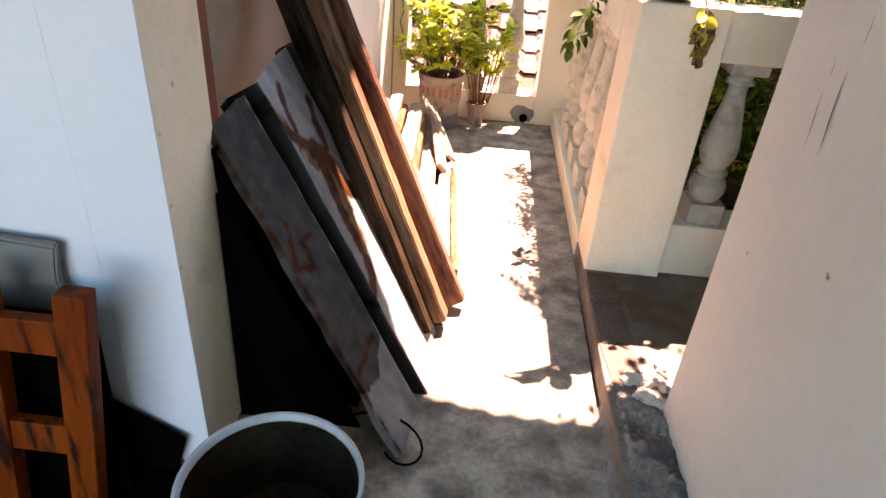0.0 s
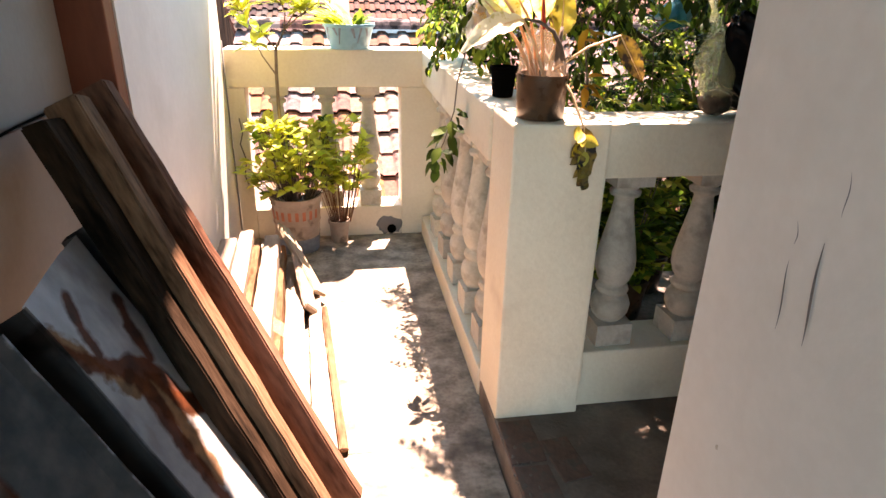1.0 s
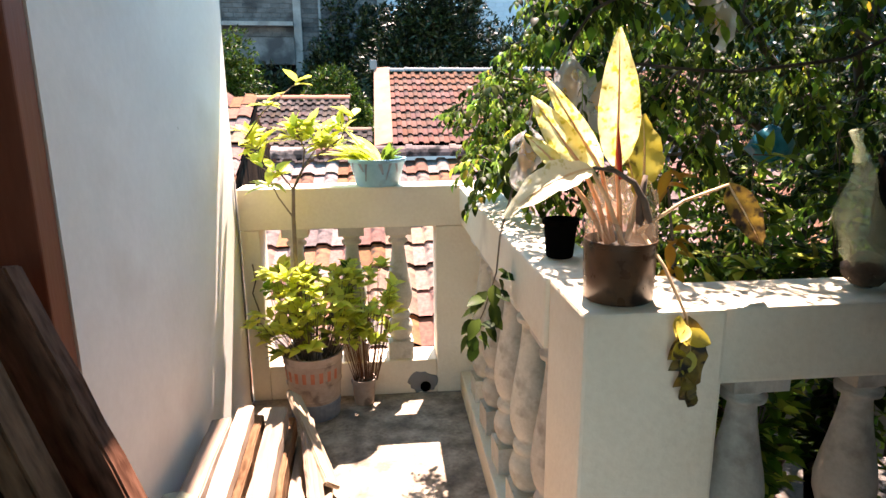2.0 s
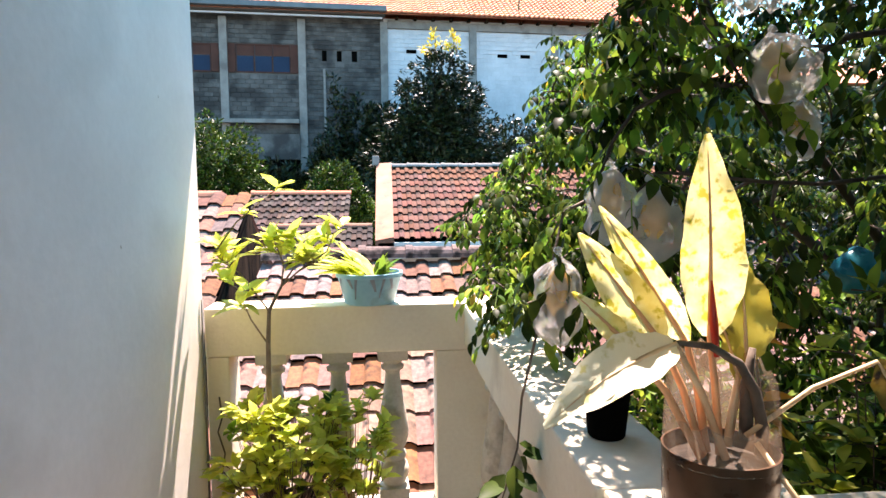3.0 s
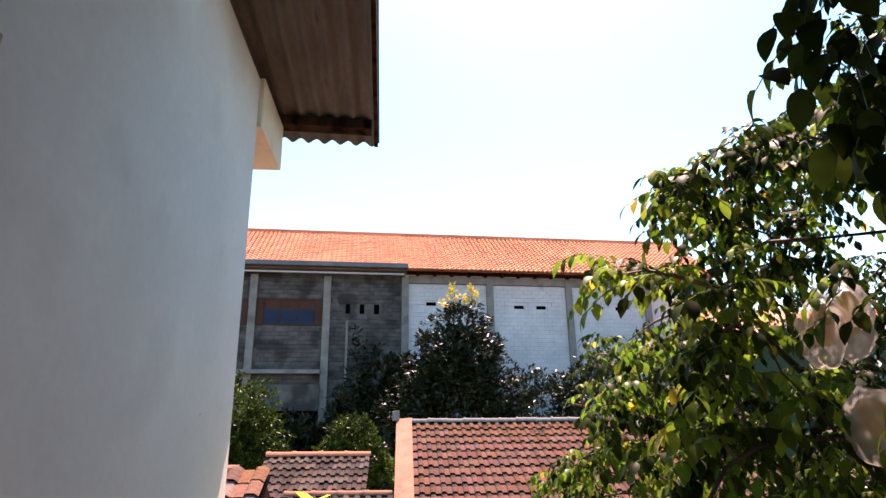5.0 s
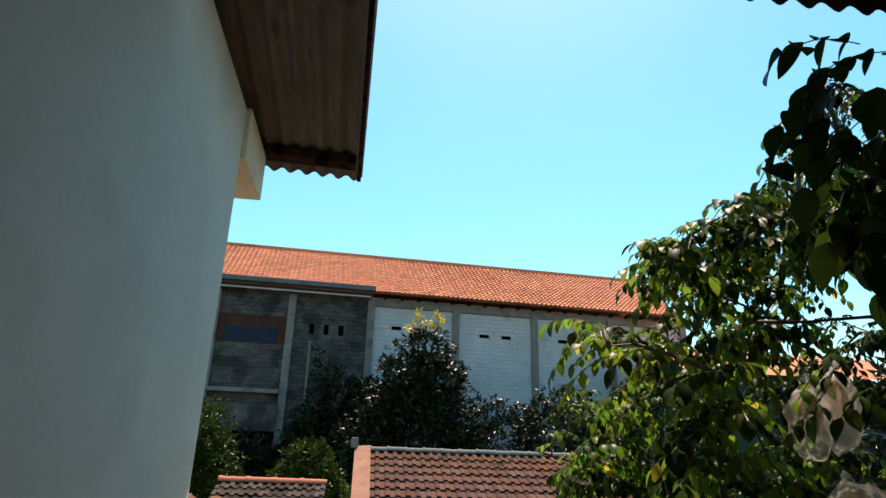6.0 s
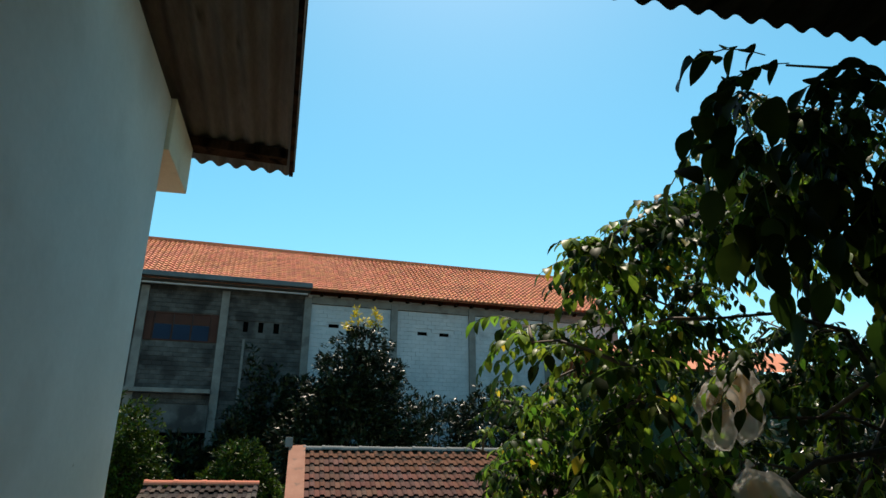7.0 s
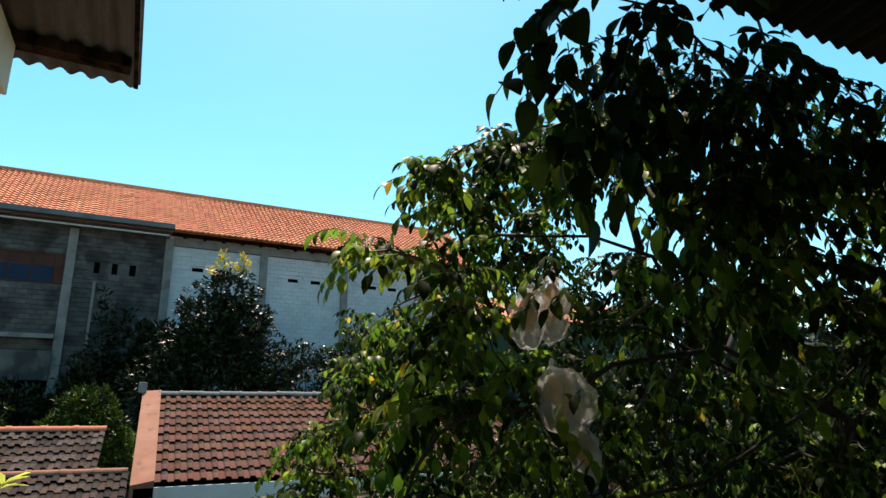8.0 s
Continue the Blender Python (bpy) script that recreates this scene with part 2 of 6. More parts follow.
WHITEPLASTIC = mat("white_plastic", (0.36, 0.365, 0.37), (0.48, 0.485, 0.49), 5, 0.4, 0.05, 50, dirt=(0.35, 0.31, 0.27), dirt_at=0.62, dirt_scale=7)
PINKCAN = mat("faded_can", (0.34, 0.245, 0.19), (0.50, 0.385, 0.31), 8, 0.6, 0.1, 50, dirt=(0.20, 0.14, 0.11), dirt_at=0.54, dirt_scale=14)
CANBLUE = mat("can_base_paint", (0.10, 0.13, 0.18), (0.22, 0.25, 0.29), 12, 0.7, 0.1, 50)
PRINT = mat("faded_print", (0.45, 0.12, 0.06), (0.55, 0.20, 0.11), 20, 0.7, 0.0, 60)
SOIL = mat("soil", (0.03, 0.02, 0.014), (0.07, 0.05, 0.035), 30, 1.0, 0.8, 90)
AMBER = mat("amber_plastic", (0.06, 0.028, 0.014), (0.15, 0.075, 0.04), 8, 0.3, 0.1, 40, dirt=(0.015, 0.010, 0.008), dirt_at=0.50, dirt_scale=12, trans=0.25)
GROUND = mat("earth", (0.045, 0.045, 0.028), (0.10, 0.088, 0.065), 0.3, 1.0, 0.3, 3, dirt=(0.03, 0.04, 0.018), dirt_at=0.5, dirt_scale=0.1)
OLDBRICK = mat("flush_brick", (0.085, 0.048, 0.036), (0.155, 0.085, 0.062), 14, 0.95, 0.6, 60, dirt=(0.09, 0.07, 0.055), dirt_at=0.52, dirt_scale=20)
DEBRIS = mat("mortar_debris", (0.36, 0.32, 0.27), (0.50, 0.45, 0.39), 20, 0.95, 0.8, 70, dirt=(0.24, 0.14, 0.09), dirt_at=0.6, dirt_scale=18)
GREENWALL = mat("green_wall_paint", (0.003, 0.024, 0.010), (0.005, 0.034, 0.014), 1, 0.8, 0.1, 8)


def stain_shade_lines(m, lines, colour, rough_edge=0.030):
    """Adds stains and painted shade along lines (u0, v0, u1, v1, width) on a sheet whose local x and y are u and v."""
    nt = m.node_tree
    N, Lk = nt.nodes, nt.links
    p = N["Principled BSDF"]
    old = p.inputs["Base Color"].links[0].from_socket
    tc = N.new("ShaderNodeTexCoord")
    nz = N.new("ShaderNodeTexNoise")
    nz.inputs["Scale"].default_value, nz.inputs["Detail"].default_value = 22.0, 5.0
    Lk.new(tc.outputs["Object"], nz.inputs["Vector"])
    flat = N.new("ShaderNodeVectorMath")
    flat.operation = "MULTIPLY"
    flat.inputs[1].default_value = (1, 1, 0)
    Lk.new(tc.outputs["Object"], flat.inputs[0])
    best = None
    for u0, v0, u1, v1, w in lines:
        d = Vector((u1 - u0, v1 - v0, 0))
        sb = N.new("ShaderNodeVectorMath")
        sb.operation = "SUBTRACT"
        sb.inputs[1].default_value = (u0, v0, 0)
        Lk.new(flat.outputs[0], sb.inputs[0])
        dt = N.new("ShaderNodeVectorMath")
        dt.operation = "DOT_PRODUCT"
        dt.inputs[1].default_value = d / d.length_squared
        Lk.new(sb.outputs[0], dt.inputs[0])
        cl = N.new("ShaderNodeClamp")
        Lk.new(dt.outputs["Value"], cl.inputs[0])
        sc = N.new("ShaderNodeVectorMath")
        sc.operation = "SCALE"
        sc.inputs[0].default_value = d
        Lk.new(cl.outputs[0], sc.inputs["Scale"])
        ds = N.new("ShaderNodeVectorMath")
        ds.operation = "DISTANCE"
        Lk.new(sb.outputs[0], ds.inputs[0])
        Lk.new(sc.outputs[0], ds.inputs[1])
        dv = N.new("ShaderNodeMath")
        dv.operation = "SUBTRACT"
        dv.inputs[1].default_value = w * 0.5
        Lk.new(ds.outputs["Value"], dv.inputs[0])
        if best is None:
            best = dv.outputs[0]
        else:
            mn = N.new("ShaderNodeMath")
            mn.operation = "MINIMUM"
            Lk.new(best, mn.inputs[0])
            Lk.new(dv.outputs[0], mn.inputs[1])
            best = mn.outputs[0]
    ad = N.new("ShaderNodeMath")
    ad.operation = "MULTIPLY_ADD"
    ad.inputs[1].default_value = rough_edge
    Lk.new(nz.outputs[0], ad.inputs[0])
    Lk.new(best, ad.inputs[2])
    rm = N.new("ShaderNodeMapRange")
    rm.inputs[1].default_value, rm.inputs[2].default_value = rough_edge * 0.5 - 0.004, rough_edge * 0.5 + 0.006
    rm.inputs[3].default_value, rm.inputs[4].default_value = 0.92, 0.0
    Lk.new(ad.outputs[0], rm.inputs[0])
    tint = N.new("ShaderNodeMix")
    tint.data_type = "RGBA"
    tint.inputs[6].default_value, tint.inputs[7].default_value = (*colour, 1), (colour[0] * 2.6, colour[1] * 2.3, colour[2] * 2.0, 1)
    spread = N.new("ShaderNodeMapRange")
    spread.inputs[1].default_value, spread.inputs[2].default_value = 0.36, 0.66
    Lk.new(nz.outputs[0], spread.inputs[0])
    Lk.new(spread.outputs[0], tint.inputs[0])
    mx = N.new("ShaderNodeMix")
    mx.data_type = "RGBA"
    Lk.new(rm.outputs[0], mx.inputs[0])
    Lk.new(old, mx.inputs[6])
    Lk.new(tint.outputs[2], mx.inputs[7])
    Lk.new(mx.outputs[2], p.inputs["Base Color"])


RUSTY = mat("rusty_zinc_sheet", (0.23, 0.236, 0.24), (0.52, 0.528, 0.53), 6, 0.7, 0.3, 30, stretch=(1, 0.6, 1), dirt=(0.26, 0.19, 0.13), dirt_at=0.62, dirt_scale=9, dirt_soft=0.2, spec=0.12)
stain_shade_lines(RUSTY, [(0.23, 0.02, 0.30, 0.18, 0.03), (0.36, 0.20, 0.32, 0.42, 0.05), (0.30, 0.16, 0.42, 0.30, 0.04)], (0.15, 0.080, 0.036), 0.07)
# Near strip toned dark: its shade is put into the colour.
stain_shade_lines(RUSTY, [(0.045, -0.08, 0.045, 0.56, 0.21)], (0.036, 0.0365, 0.037), 0.06)
stain_shade_lines(RUSTY, [(0.205, 0.005, 0.236, 0.076, 0.031), (0.236, 0.076, 0.322, 0.146, 0.039), (0.322, 0.146, 0.371, 0.170, 0.055), (0.378, 0.179, 0.395, 0.276, 0.044), (0.395, 0.276, 0.453, 0.336, 0.039),
                    (0.398, 0.164, 0.413, 0.092, 0.029), (0.413, 0.092, 0.439, 0.042, 0.026), (0.32, -0.02, 0.296, 0.04, 0.023), (0.296, 0.04, 0.286, 0.09, 0.023), (0.333, 0.173, 0.321, 0.265, 0.044),
                    (0.321, 0.265, 0.302, 0.34, 0.039), (0.302, 0.34, 0.293, 0.455, 0.034), (0.293, 0.455, 0.272, 0.50, 0.039), (0.272, 0.50, 0.215, 0.54, 0.039),
                    (0.046, 0.244, 0.02, 0.289, 0.018), (0.02, 0.289, 0.0, 0.331, 0.020), (0.0, 0.331, 0.053, 0.356, 0.018), (0.053, 0.356, 0.071, 0.298, 0.014), (0.071, 0.298, 0.115, 0.294, 0.014),
                    (0.114, 0.589, 0.061, 0.603, 0.014), (0.061, 0.603, 0.0, 0.614, 0.018), (-0.015, 0, -0.012, 0.9, 0.004)], (0.060, 0.0145, 0.004))
# Both grooves get the shade inside them as a dark colour.
stain_shade_lines(RUSTY, [(0.179, -0.08, 0.179, 0.95, 0.056), (0.485, -0.14, 0.485, 0.95, 0.036)], (0.010, 0.007, 0.006), 0.010)


# ---- mesh helpers ----
def link(name, bm, material, parent=None, label="", smooth=False):
    me = bpy.data.meshes.new(name)
    bm.normal_update()
    bm.to_mesh(me)
    bm.free()
    for m in (material if isinstance(material, (list, tuple)) else [material]):
        me.materials.append(m)
    if smooth:
        for poly in me.polygons:
            poly.use_smooth = True
    ob = new(name, me)
    if parent is not None:
        ob.parent = parent
    if label:
        ob["label"] = label
    return ob


def part(name, bm, material, parent, label="", smooth=False):
    return link(name, bm, material, parent, label, smooth)


def thing(name, label, category, group="", kind="", at=(0, 0, 0)):
    ob = new(name)
    ob.empty_display_size = 0.1
    ob.location = at
    return tagged(ob, label, category, group, kind)


def structure(name, bm, material, label="", category="", smooth=False):
    return tagged(link(name, bm, material, None, "", smooth), label, category, "", "structure")


def box(bm, x0, x1, y0, y1, z0, z1, m=None, bevel=0.0):
    r = bmesh.ops.create_cube(bm, size=1.0)
    vs = r["verts"]
    for v in vs:
        v.co = Vector((x0 + (v.co.x + 0.5) * (x1 - x0), y0 + (v.co.y + 0.5) * (y1 - y0), z0 + (v.co.z + 0.5) * (z1 - z0)))
    if bevel:
        es = list({e for v in vs for e in v.link_edges})
        r = bmesh.ops.bevel(bm, geom=es, offset=bevel, segments=2, affect="EDGES", profile=0.6)
        vs = list({v for f in r["faces"] for v in f.verts} | {v for v in vs if v.is_valid})
    if m is not None:
        for v in vs:
            v.co = m @ v.co
    return vs


def boxes(*rows, bevel=0.0):
    bm = bmesh.new()
    for r in rows:
        box(bm, *r, bevel=bevel)
    return bm


def lathe(bm, profile, seg=20, centre=(0, 0, 0), square=()):
    """Turned shape from (radius, height) rows; heights in square ranges come out four-sided."""
    rings = []
    c = Vector(centre)
    for r, z in profile:
        ring = []
        for i in range(seg):
            a = 2 * math.pi * (i + 0.5) / seg
            x, y = math.cos(a), math.sin(a)
            k = r
            if any(lo <= z <= hi for lo, hi in square):
                k = r / max(abs(x), abs(y))
            ring.append(bm.verts.new(c + Vector((x * k, y * k, z))))
        rings.append(ring)
    for a, b in zip(rings, rings[1:]):
        for i in range(seg):
            bm.faces.new((a[i], a[(i + 1) % seg], b[(i + 1) % seg], b[i]))
    bm.faces.new(list(reversed(rings[0])))
    bm.faces.new(rings[-1])
    return bm


def tube(bm, pts, radii, seg=6):
    pts = [Vector(p) for p in pts]
    rings = []
    for i, p in enumerate(pts):
        d = (pts[min(i + 1, len(pts) - 1)] - pts[max(i - 1, 0)])
        d = d.normalized() if d.length > 1e-6 else Vector((0, 0, 1))
        u = d.cross(Vector((0.31, 0.57, 0.76))).normalized()
        w = d.cross(u)
        r = radii[i] if isinstance(radii, (list, tuple)) else radii
        rings.append([bm.verts.new(p + (u * math.cos(2 * math.pi * k / seg) + w * math.sin(2 * math.pi * k / seg)) * r) for k in range(seg)])
    for a, b in zip(rings, rings[1:]):
        for k in range(seg):
            bm.faces.new((a[k], a[(k + 1) % seg], b[(k + 1) % seg], b[k]))
    bm.faces.new(list(reversed(rings[0])))
    bm.faces.new(rings[-1])


def leaf_blade(bm, base, along, up, length, width, fold=0.25, droop=0.2, rows=3, mat_index=0, tip=1.0):
    """One leaf: folded along its rib, drooping towards the tip."""
    along = along.normalized()
    side = along.cross(up)
    side = side.normalized() if side.length > 1e-5 else Vector((1, 0, 0))
    nrm = side.cross(along).normalized()
    prev = None
    for i in range(rows + 1):
        t = i / rows
        w = width * 0.5 * math.sin(math.pi * min(1.0, (t * 0.985 + 0.008)) ** 0.85 * tip) ** 0.75
        c = base + along * (length * t) - nrm * (droop * length * t * t)
        row = (bm.verts.new(c + side * w + nrm * (w * fold)), bm.verts.new(c), bm.verts.new(c - side * w + nrm * (w * fold)))
        if prev:
            for k in (0, 1):
                f = bm.faces.new((prev[k], prev[k + 1], row[k + 1], row[k]))
                f.material_index = mat_index
                f.smooth = True
        prev = row


def rand_dir(rg, zlo=-1.0, zhi=1.0):
    a, z = rg.uniform(0, 2 * math.pi), rg.uniform(zlo, zhi)
    s = math.sqrt(max(0, 1 - z * z))
    return Vector((math.cos(a) * s, math.sin(a) * s, z))


# ---- ground and the house that carries the balcony ----
bm = bmesh.new()
bmesh.ops.create_grid(bm, x_segments=20, y_segments=20, size=600)
for v in bm.verts:
    v.co.z = -3.2
structure("ground", bm, GROUND, "bare earth yard ground around the houses", "ground")

WX, WEND = -0.43, 3.238
structure("lower_wall", boxes((-4.0, 4.6, -2.75, 1.8, -3.2, -0.16), (-4.0, 0.64, 1.8, 3.39, -3.2, -0.16)), PLASTER, "plastered ground storey wall below the balcony", "wall")
structure("floor", boxes((-2.6, 0.478, -2.6, 1.6, -0.15, 0.0), (-0.58, 0.645, 1.6, 3.4, -0.15, 0.0), bevel=0.004), CONCRETE, "worn grey cement floor of the narrow balcony", "floor")
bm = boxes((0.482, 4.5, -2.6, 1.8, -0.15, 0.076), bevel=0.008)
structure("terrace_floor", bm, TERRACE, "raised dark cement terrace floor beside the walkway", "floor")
structure("outer_ledge", boxes((0.75, 4.5, 1.81, 2.25, -0.1, 0.2), bevel=0.01), ROUGH, "concrete ledge outside the balustrade", "ledge")

structure("wall_west", boxes((-0.58, WX, 0.923, 1.868, 2.06, 2.86), (-0.58, WX, 1.868, WEND, 0, 2.86)), PLASTER, "white plastered house wall with a door opening", "wall")
structure("wall_pier", boxes((-0.58, WX, 0.7175, 0.921, 0, 2.8)), CREAM, "cream plastered pier beside the door", "wall")
structure("wall_pier_face", boxes((-0.58, WX, 0.712, 0.717, 0, 2.8)), PLASTERSKY, "end face of the wall tinted blue as by skylight", "wall")
structure("wall_south_west", boxes((-2.75, -0.582, 0.714, 0.86, 0, 2.75)), PLASTERSKY, "white plastered wall facing back to the room", "wall")
structure("wall_north", boxes((-4.0, -0.582, WEND - 0.15, WEND, -0.15, 2.86)), PLASTER, "white plastered end wall of the house", "wall")
structure("wall_house_west", boxes((-4.0, -3.85, 0.862, 3.086, -0.15, 2.8)), PLASTER, "plain plastered side wall of the house", "wall")
structure("wall_house_south", boxes((-4.0, -2.752, 0.714, 0.86, -0.15, 2.75)), PLASTER, "plain plastered rear wall of the house", "wall")
structure("wall_east", boxes((0.612, 0.76, -2.6, 0.965, 0.077, 2.78)), PLASTER, "white plastered wall with dark scratches", "wall")
# Unseen walls: an opening for skylight, the rest added to darken the terrace.
structure("wall_back", boxes((-2.6, -2.4, -2.75, -2.6, 0, 3.05), (0.4, 0.611, -2.75, -2.6, 0, 3.05), (-2.4, 0.4, -2.75, -2.6, 2.75, 3.05), (0.612, 3.35, -2.75, -2.6, 0, 2.9)), PLASTER, "unseen wall added behind, open wide to let skylight in", "wall")
structure("wall_far_east", boxes((3.2, 3.35, -2.598, 1.628, 0.077, 2.70)), PLASTER, "unseen plain wall added to darken the terrace", "wall")
structure("wall_far_west", boxes((-2.75, -2.6, -2.75, 0.715, 0, 2.9)), PLASTER, "plain plastered side wall", "wall")


def corrugated(x0, x1, y0, y1, z_at, pitch, amp, across="x", thick=0.006, step=8):
    """Corrugated sheet; waves run across x, ridges along y. z_at(y) gives the height."""
    bm = bmesh.new()
    n = int(round((x1 - x0) / pitch * step))
    ys = [y0 + (y1 - y0) * j / 6 for j in range(7)]
    layers = []
    for off in (0.0, thick):
        rows = []
        for y in ys:
            rows.append([bm.verts.new((x0 + (x1 - x0) * i / n, y, z_at(y) + off + amp * math.sin(2 * math.pi * i / step))) for i in range(n + 1)])
        layers.append(rows)
    lo, hi = layers
    for j in range(6):
        for i in range(n):
            bm.faces.new((lo[j][i], lo[j + 1][i], lo[j + 1][i + 1], lo[j][i + 1]))
            bm.faces.new((hi[j][i], hi[j][i + 1], hi[j + 1][i + 1], hi[j + 1][i]))
    for j in (0, 6):
        for i in range(n):
            bm.faces.new((lo[j][i], lo[j][i + 1], hi[j][i + 1], hi[j][i]))
    for i in (0, n):
        for j in range(6):
            bm.faces.new((lo[j][i], lo[j + 1][i], hi[j + 1][i], hi[j][i]))
    return bm


bm = corrugated(-0.426, 4.6, -2.7, 2.2, lambda y: 2.675 + 0.1 * (2.2 - y), 0.076, 0.012)
# the unseen inner end of the porch roof is pushed out to move its shadow
for v in bm.verts:
    k = 0.15 * max(0.0, 0.60 - v.co.x) * max(0.0, min(1.0, (v.co.y - 1.0) / 1.2))
    v.co.y += k
    v.co.z -= 0.1 * k
structure("porch_roof", bm, DARKSHEET, "dark corrugated fibre cement porch roof", "roof", True)
structure("porch_roof_side", corrugated(-2.75, -0.44, -2.7, 0.83, lambda y: 2.71 + 0.1 * (2.2 - y), 0.076, 0.012), DARKSHEET, "dark corrugated fibre cement porch roof", "roof", True)
structure("roof_batten", boxes((-0.426, 4.6, 1.93, 1.98, 2.646, 2.683)), BLACKWOOD, "dark wooden batten under the porch roof", "beam")
eave = thing("house_eave", "grey corrugated fibre cement eave over the white wall", "roof", kind="structure")
EAVE_X, EAVE_Y, EAVE_Z = 0.003, 3.88, 2.917


def on_eave(bm):
    """Turns what is built square to the house by the slight skew of the eave, about its outer corner."""
    bmesh.ops.rotate(bm, verts=bm.verts[:], cent=(EAVE_X, EAVE_Y, EAVE_Z), matrix=Matrix.Rotation(0.03, 3, "Z") @ Matrix.Rotation(0.03, 3, "Y"))
    return bm


part("roof_sheet", on_eave(corrugated(EAVE_X - 4.2, EAVE_X, 0.9, EAVE_Y, lambda y: EAVE_Z + 0.03 * (EAVE_Y - y), 0.076, 0.012)), SHEET, eave, smooth=True)
part("purlin", on_eave(boxes((-4.1, -0.03, 3.62, 3.69, 2.865, 2.910))), BLACKWOOD, eave)
part("edge_board", on_eave(boxes((-0.020, -0.002, 0.9, 3.84, 2.884, 2.906))), BLACKWOOD, eave)
part("beam_end", boxes((-0.56, -0.412, WEND, 3.63, 2.66, 2.87), bevel=0.005), CREAM, eave, "cream plastered beam end")
DIRTY = mat("dried_mud", (0.012, 0.006, 0.003), (0.060, 0.034, 0.020), 9, 0.9, 0.5, 50, dirt=(0.30, 0.245, 0.20), dirt_at=0.62, dirt_scale=6, dirt_soft=0.15, spec=0.05)

# ---- balustrade ----
def baluster_mesh(h):
    k = h / 0.645
    bm = bmesh.new()
    prof = [(0.054, 0.0), (0.054, 0.085), (0.036, 0.0851), (0.046, 0.10), (0.055, 0.125), (0.057, 0.15), (0.050, 0.175), (0.032, 0.19),
            (0.044, 0.195), (0.048, 0.207), (0.044, 0.22), (0.035, 0.226), (0.047, 0.25), (0.056, 0.285), (0.057, 0.32), (0.051, 0.37),
            (0.041, 0.43), (0.032, 0.49), (0.027, 0.54), (0.028, 0.553), (0.041, 0.560), (0.043, 0.573), (0.031, 0.581), (0.040, 0.594),
            (0.052, 0.602), (0.054, 0.6025), (0.054, 0.645)]
    lathe(bm, [(r, z * k) for r, z in prof], 20, square=((-1, 0.0851 * k - 1e-5), (0.6022 * k, 9)))
    me = bpy.data.meshes.new("baluster")
    bm.normal_update()
    bm.to_mesh(me)
    bm.free()
    for poly in me.polygons:
        poly.use_smooth = abs(poly.normal.z) < 0.95 and not (poly.center.z < 0.085 * k or poly.center.z > 0.602 * k)
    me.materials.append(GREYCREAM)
    return me


def balusters(parent, places, z, h):
    me = baluster_mesh(h)
    rg = random.Random(5)
    for x, y in places:
        ob = new("baluster", me)
        ob.location, ob.parent = (x, y, z), parent
        ob.rotation_euler = (0, 0, rg.uniform(-0.08, 0.08))


rail = thing("balustrade_side", "cream plastered balustrade with vase balusters along the walkway", "balustrade", kind="structure")
part("coping", boxes((0.478, 0.636, 1.822, 3.238, 0.78, 0.925), bevel=0.006), CREAM, rail)
part("plinth", boxes((0.482, 0.632, 1.822, 3.238, 0.0, 0.10), bevel=0.006), CREAM, rail)
balusters(rail, [(0.556, 1.985 + 0.25 * i) for i in range(5)], 0.10, 0.68)
part("pillar", boxes((0.486, 0.732, 1.605, 1.82, 0.0, 0.927), bevel=0.007), CREAM, rail, "square cream corner pillar")

rail = thing("balustrade_end", "cream plastered balustrade closing the end of the balcony", "balustrade", kind="structure")
part("coping", boxes((-0.429, 0.648, 3.242, 3.40, 0.759, 0.930), bevel=0.006), CREAM, rail)
part("plinth", boxes((-0.349, 0.377, 3.245, 3.397, 0.0, 0.158), bevel=0.006), CREAM, rail)
part("post", boxes((-0.428, -0.350, 3.243, 3.40, 0.0, 0.758), bevel=0.006), CREAM, rail)
part("post", boxes((0.378, 0.647, 3.243, 3.40, 0.0, 0.758), bevel=0.006), CREAM, rail)
balusters(rail, [(-0.212, 3.32), (0.021, 3.32), (0.22, 3.32)], 0.158, 0.601)
bm = bmesh.new()
rg = random.Random(12)
ring = []
for i in range(22):
    a = 6.283 * i / 22
    r = 0.052 + rg.uniform(-0.009, 0.009)
    ring.append(bm.verts.new((0.315 + r * 1.30 * math.cos(a), 3.2445, 0.052 + r * math.sin(a))))
mid_ring = [bm.verts.new((0.315 + (v.co.x - 0.315) * 0.86, 3.2385, 0.052 + (v.co.z - 0.052) * 0.86)) for v in ring]
lip = [bm.verts.new((0.325 + 0.0225 * math.cos(6.283 * i / 22), 3.237, 0.034 + 0.0225 * math.sin(6.283 * i / 22))) for i in range(22)]
for i in range(22):
    k = (i + 1) % 22
    bm.faces.new((ring[i], ring[k], mid_ring[k], mid_ring[i]))
    bm.faces.new((mid_ring[i], mid_ring[k], lip[k], lip[i]))
part("mortar_patch", bm, BEAM, rail, "rough grey mortar round the drain")
bm = bmesh.new()
lathe(bm, [(0.024, 0), (0.024, 0.011), (0.019, 0.011), (0.019, 0.003), (0.0, 0.003)], 16)
for v in bm.verts:
    v.co = Vector((0.325 + v.co.x, 3.2445 - v.co.z, 0.034 + v.co.y))
part("drain_pipe", bm, DARK, rail, "dark drain pipe through the plinth")

rail = thing("balustrade_front", "cream plastered balustrade of the terrace", "balustrade", kind="structure")
part("coping", boxes((0.734, 4.5, 1.63, 1.79, 0.78, 0.920), bevel=0.006), CREAM, rail)
part("plinth", boxes((0.734, 4.5, 1.63, 1.79, 0.077, 0.263), bevel=0.006), CREAM, rail)
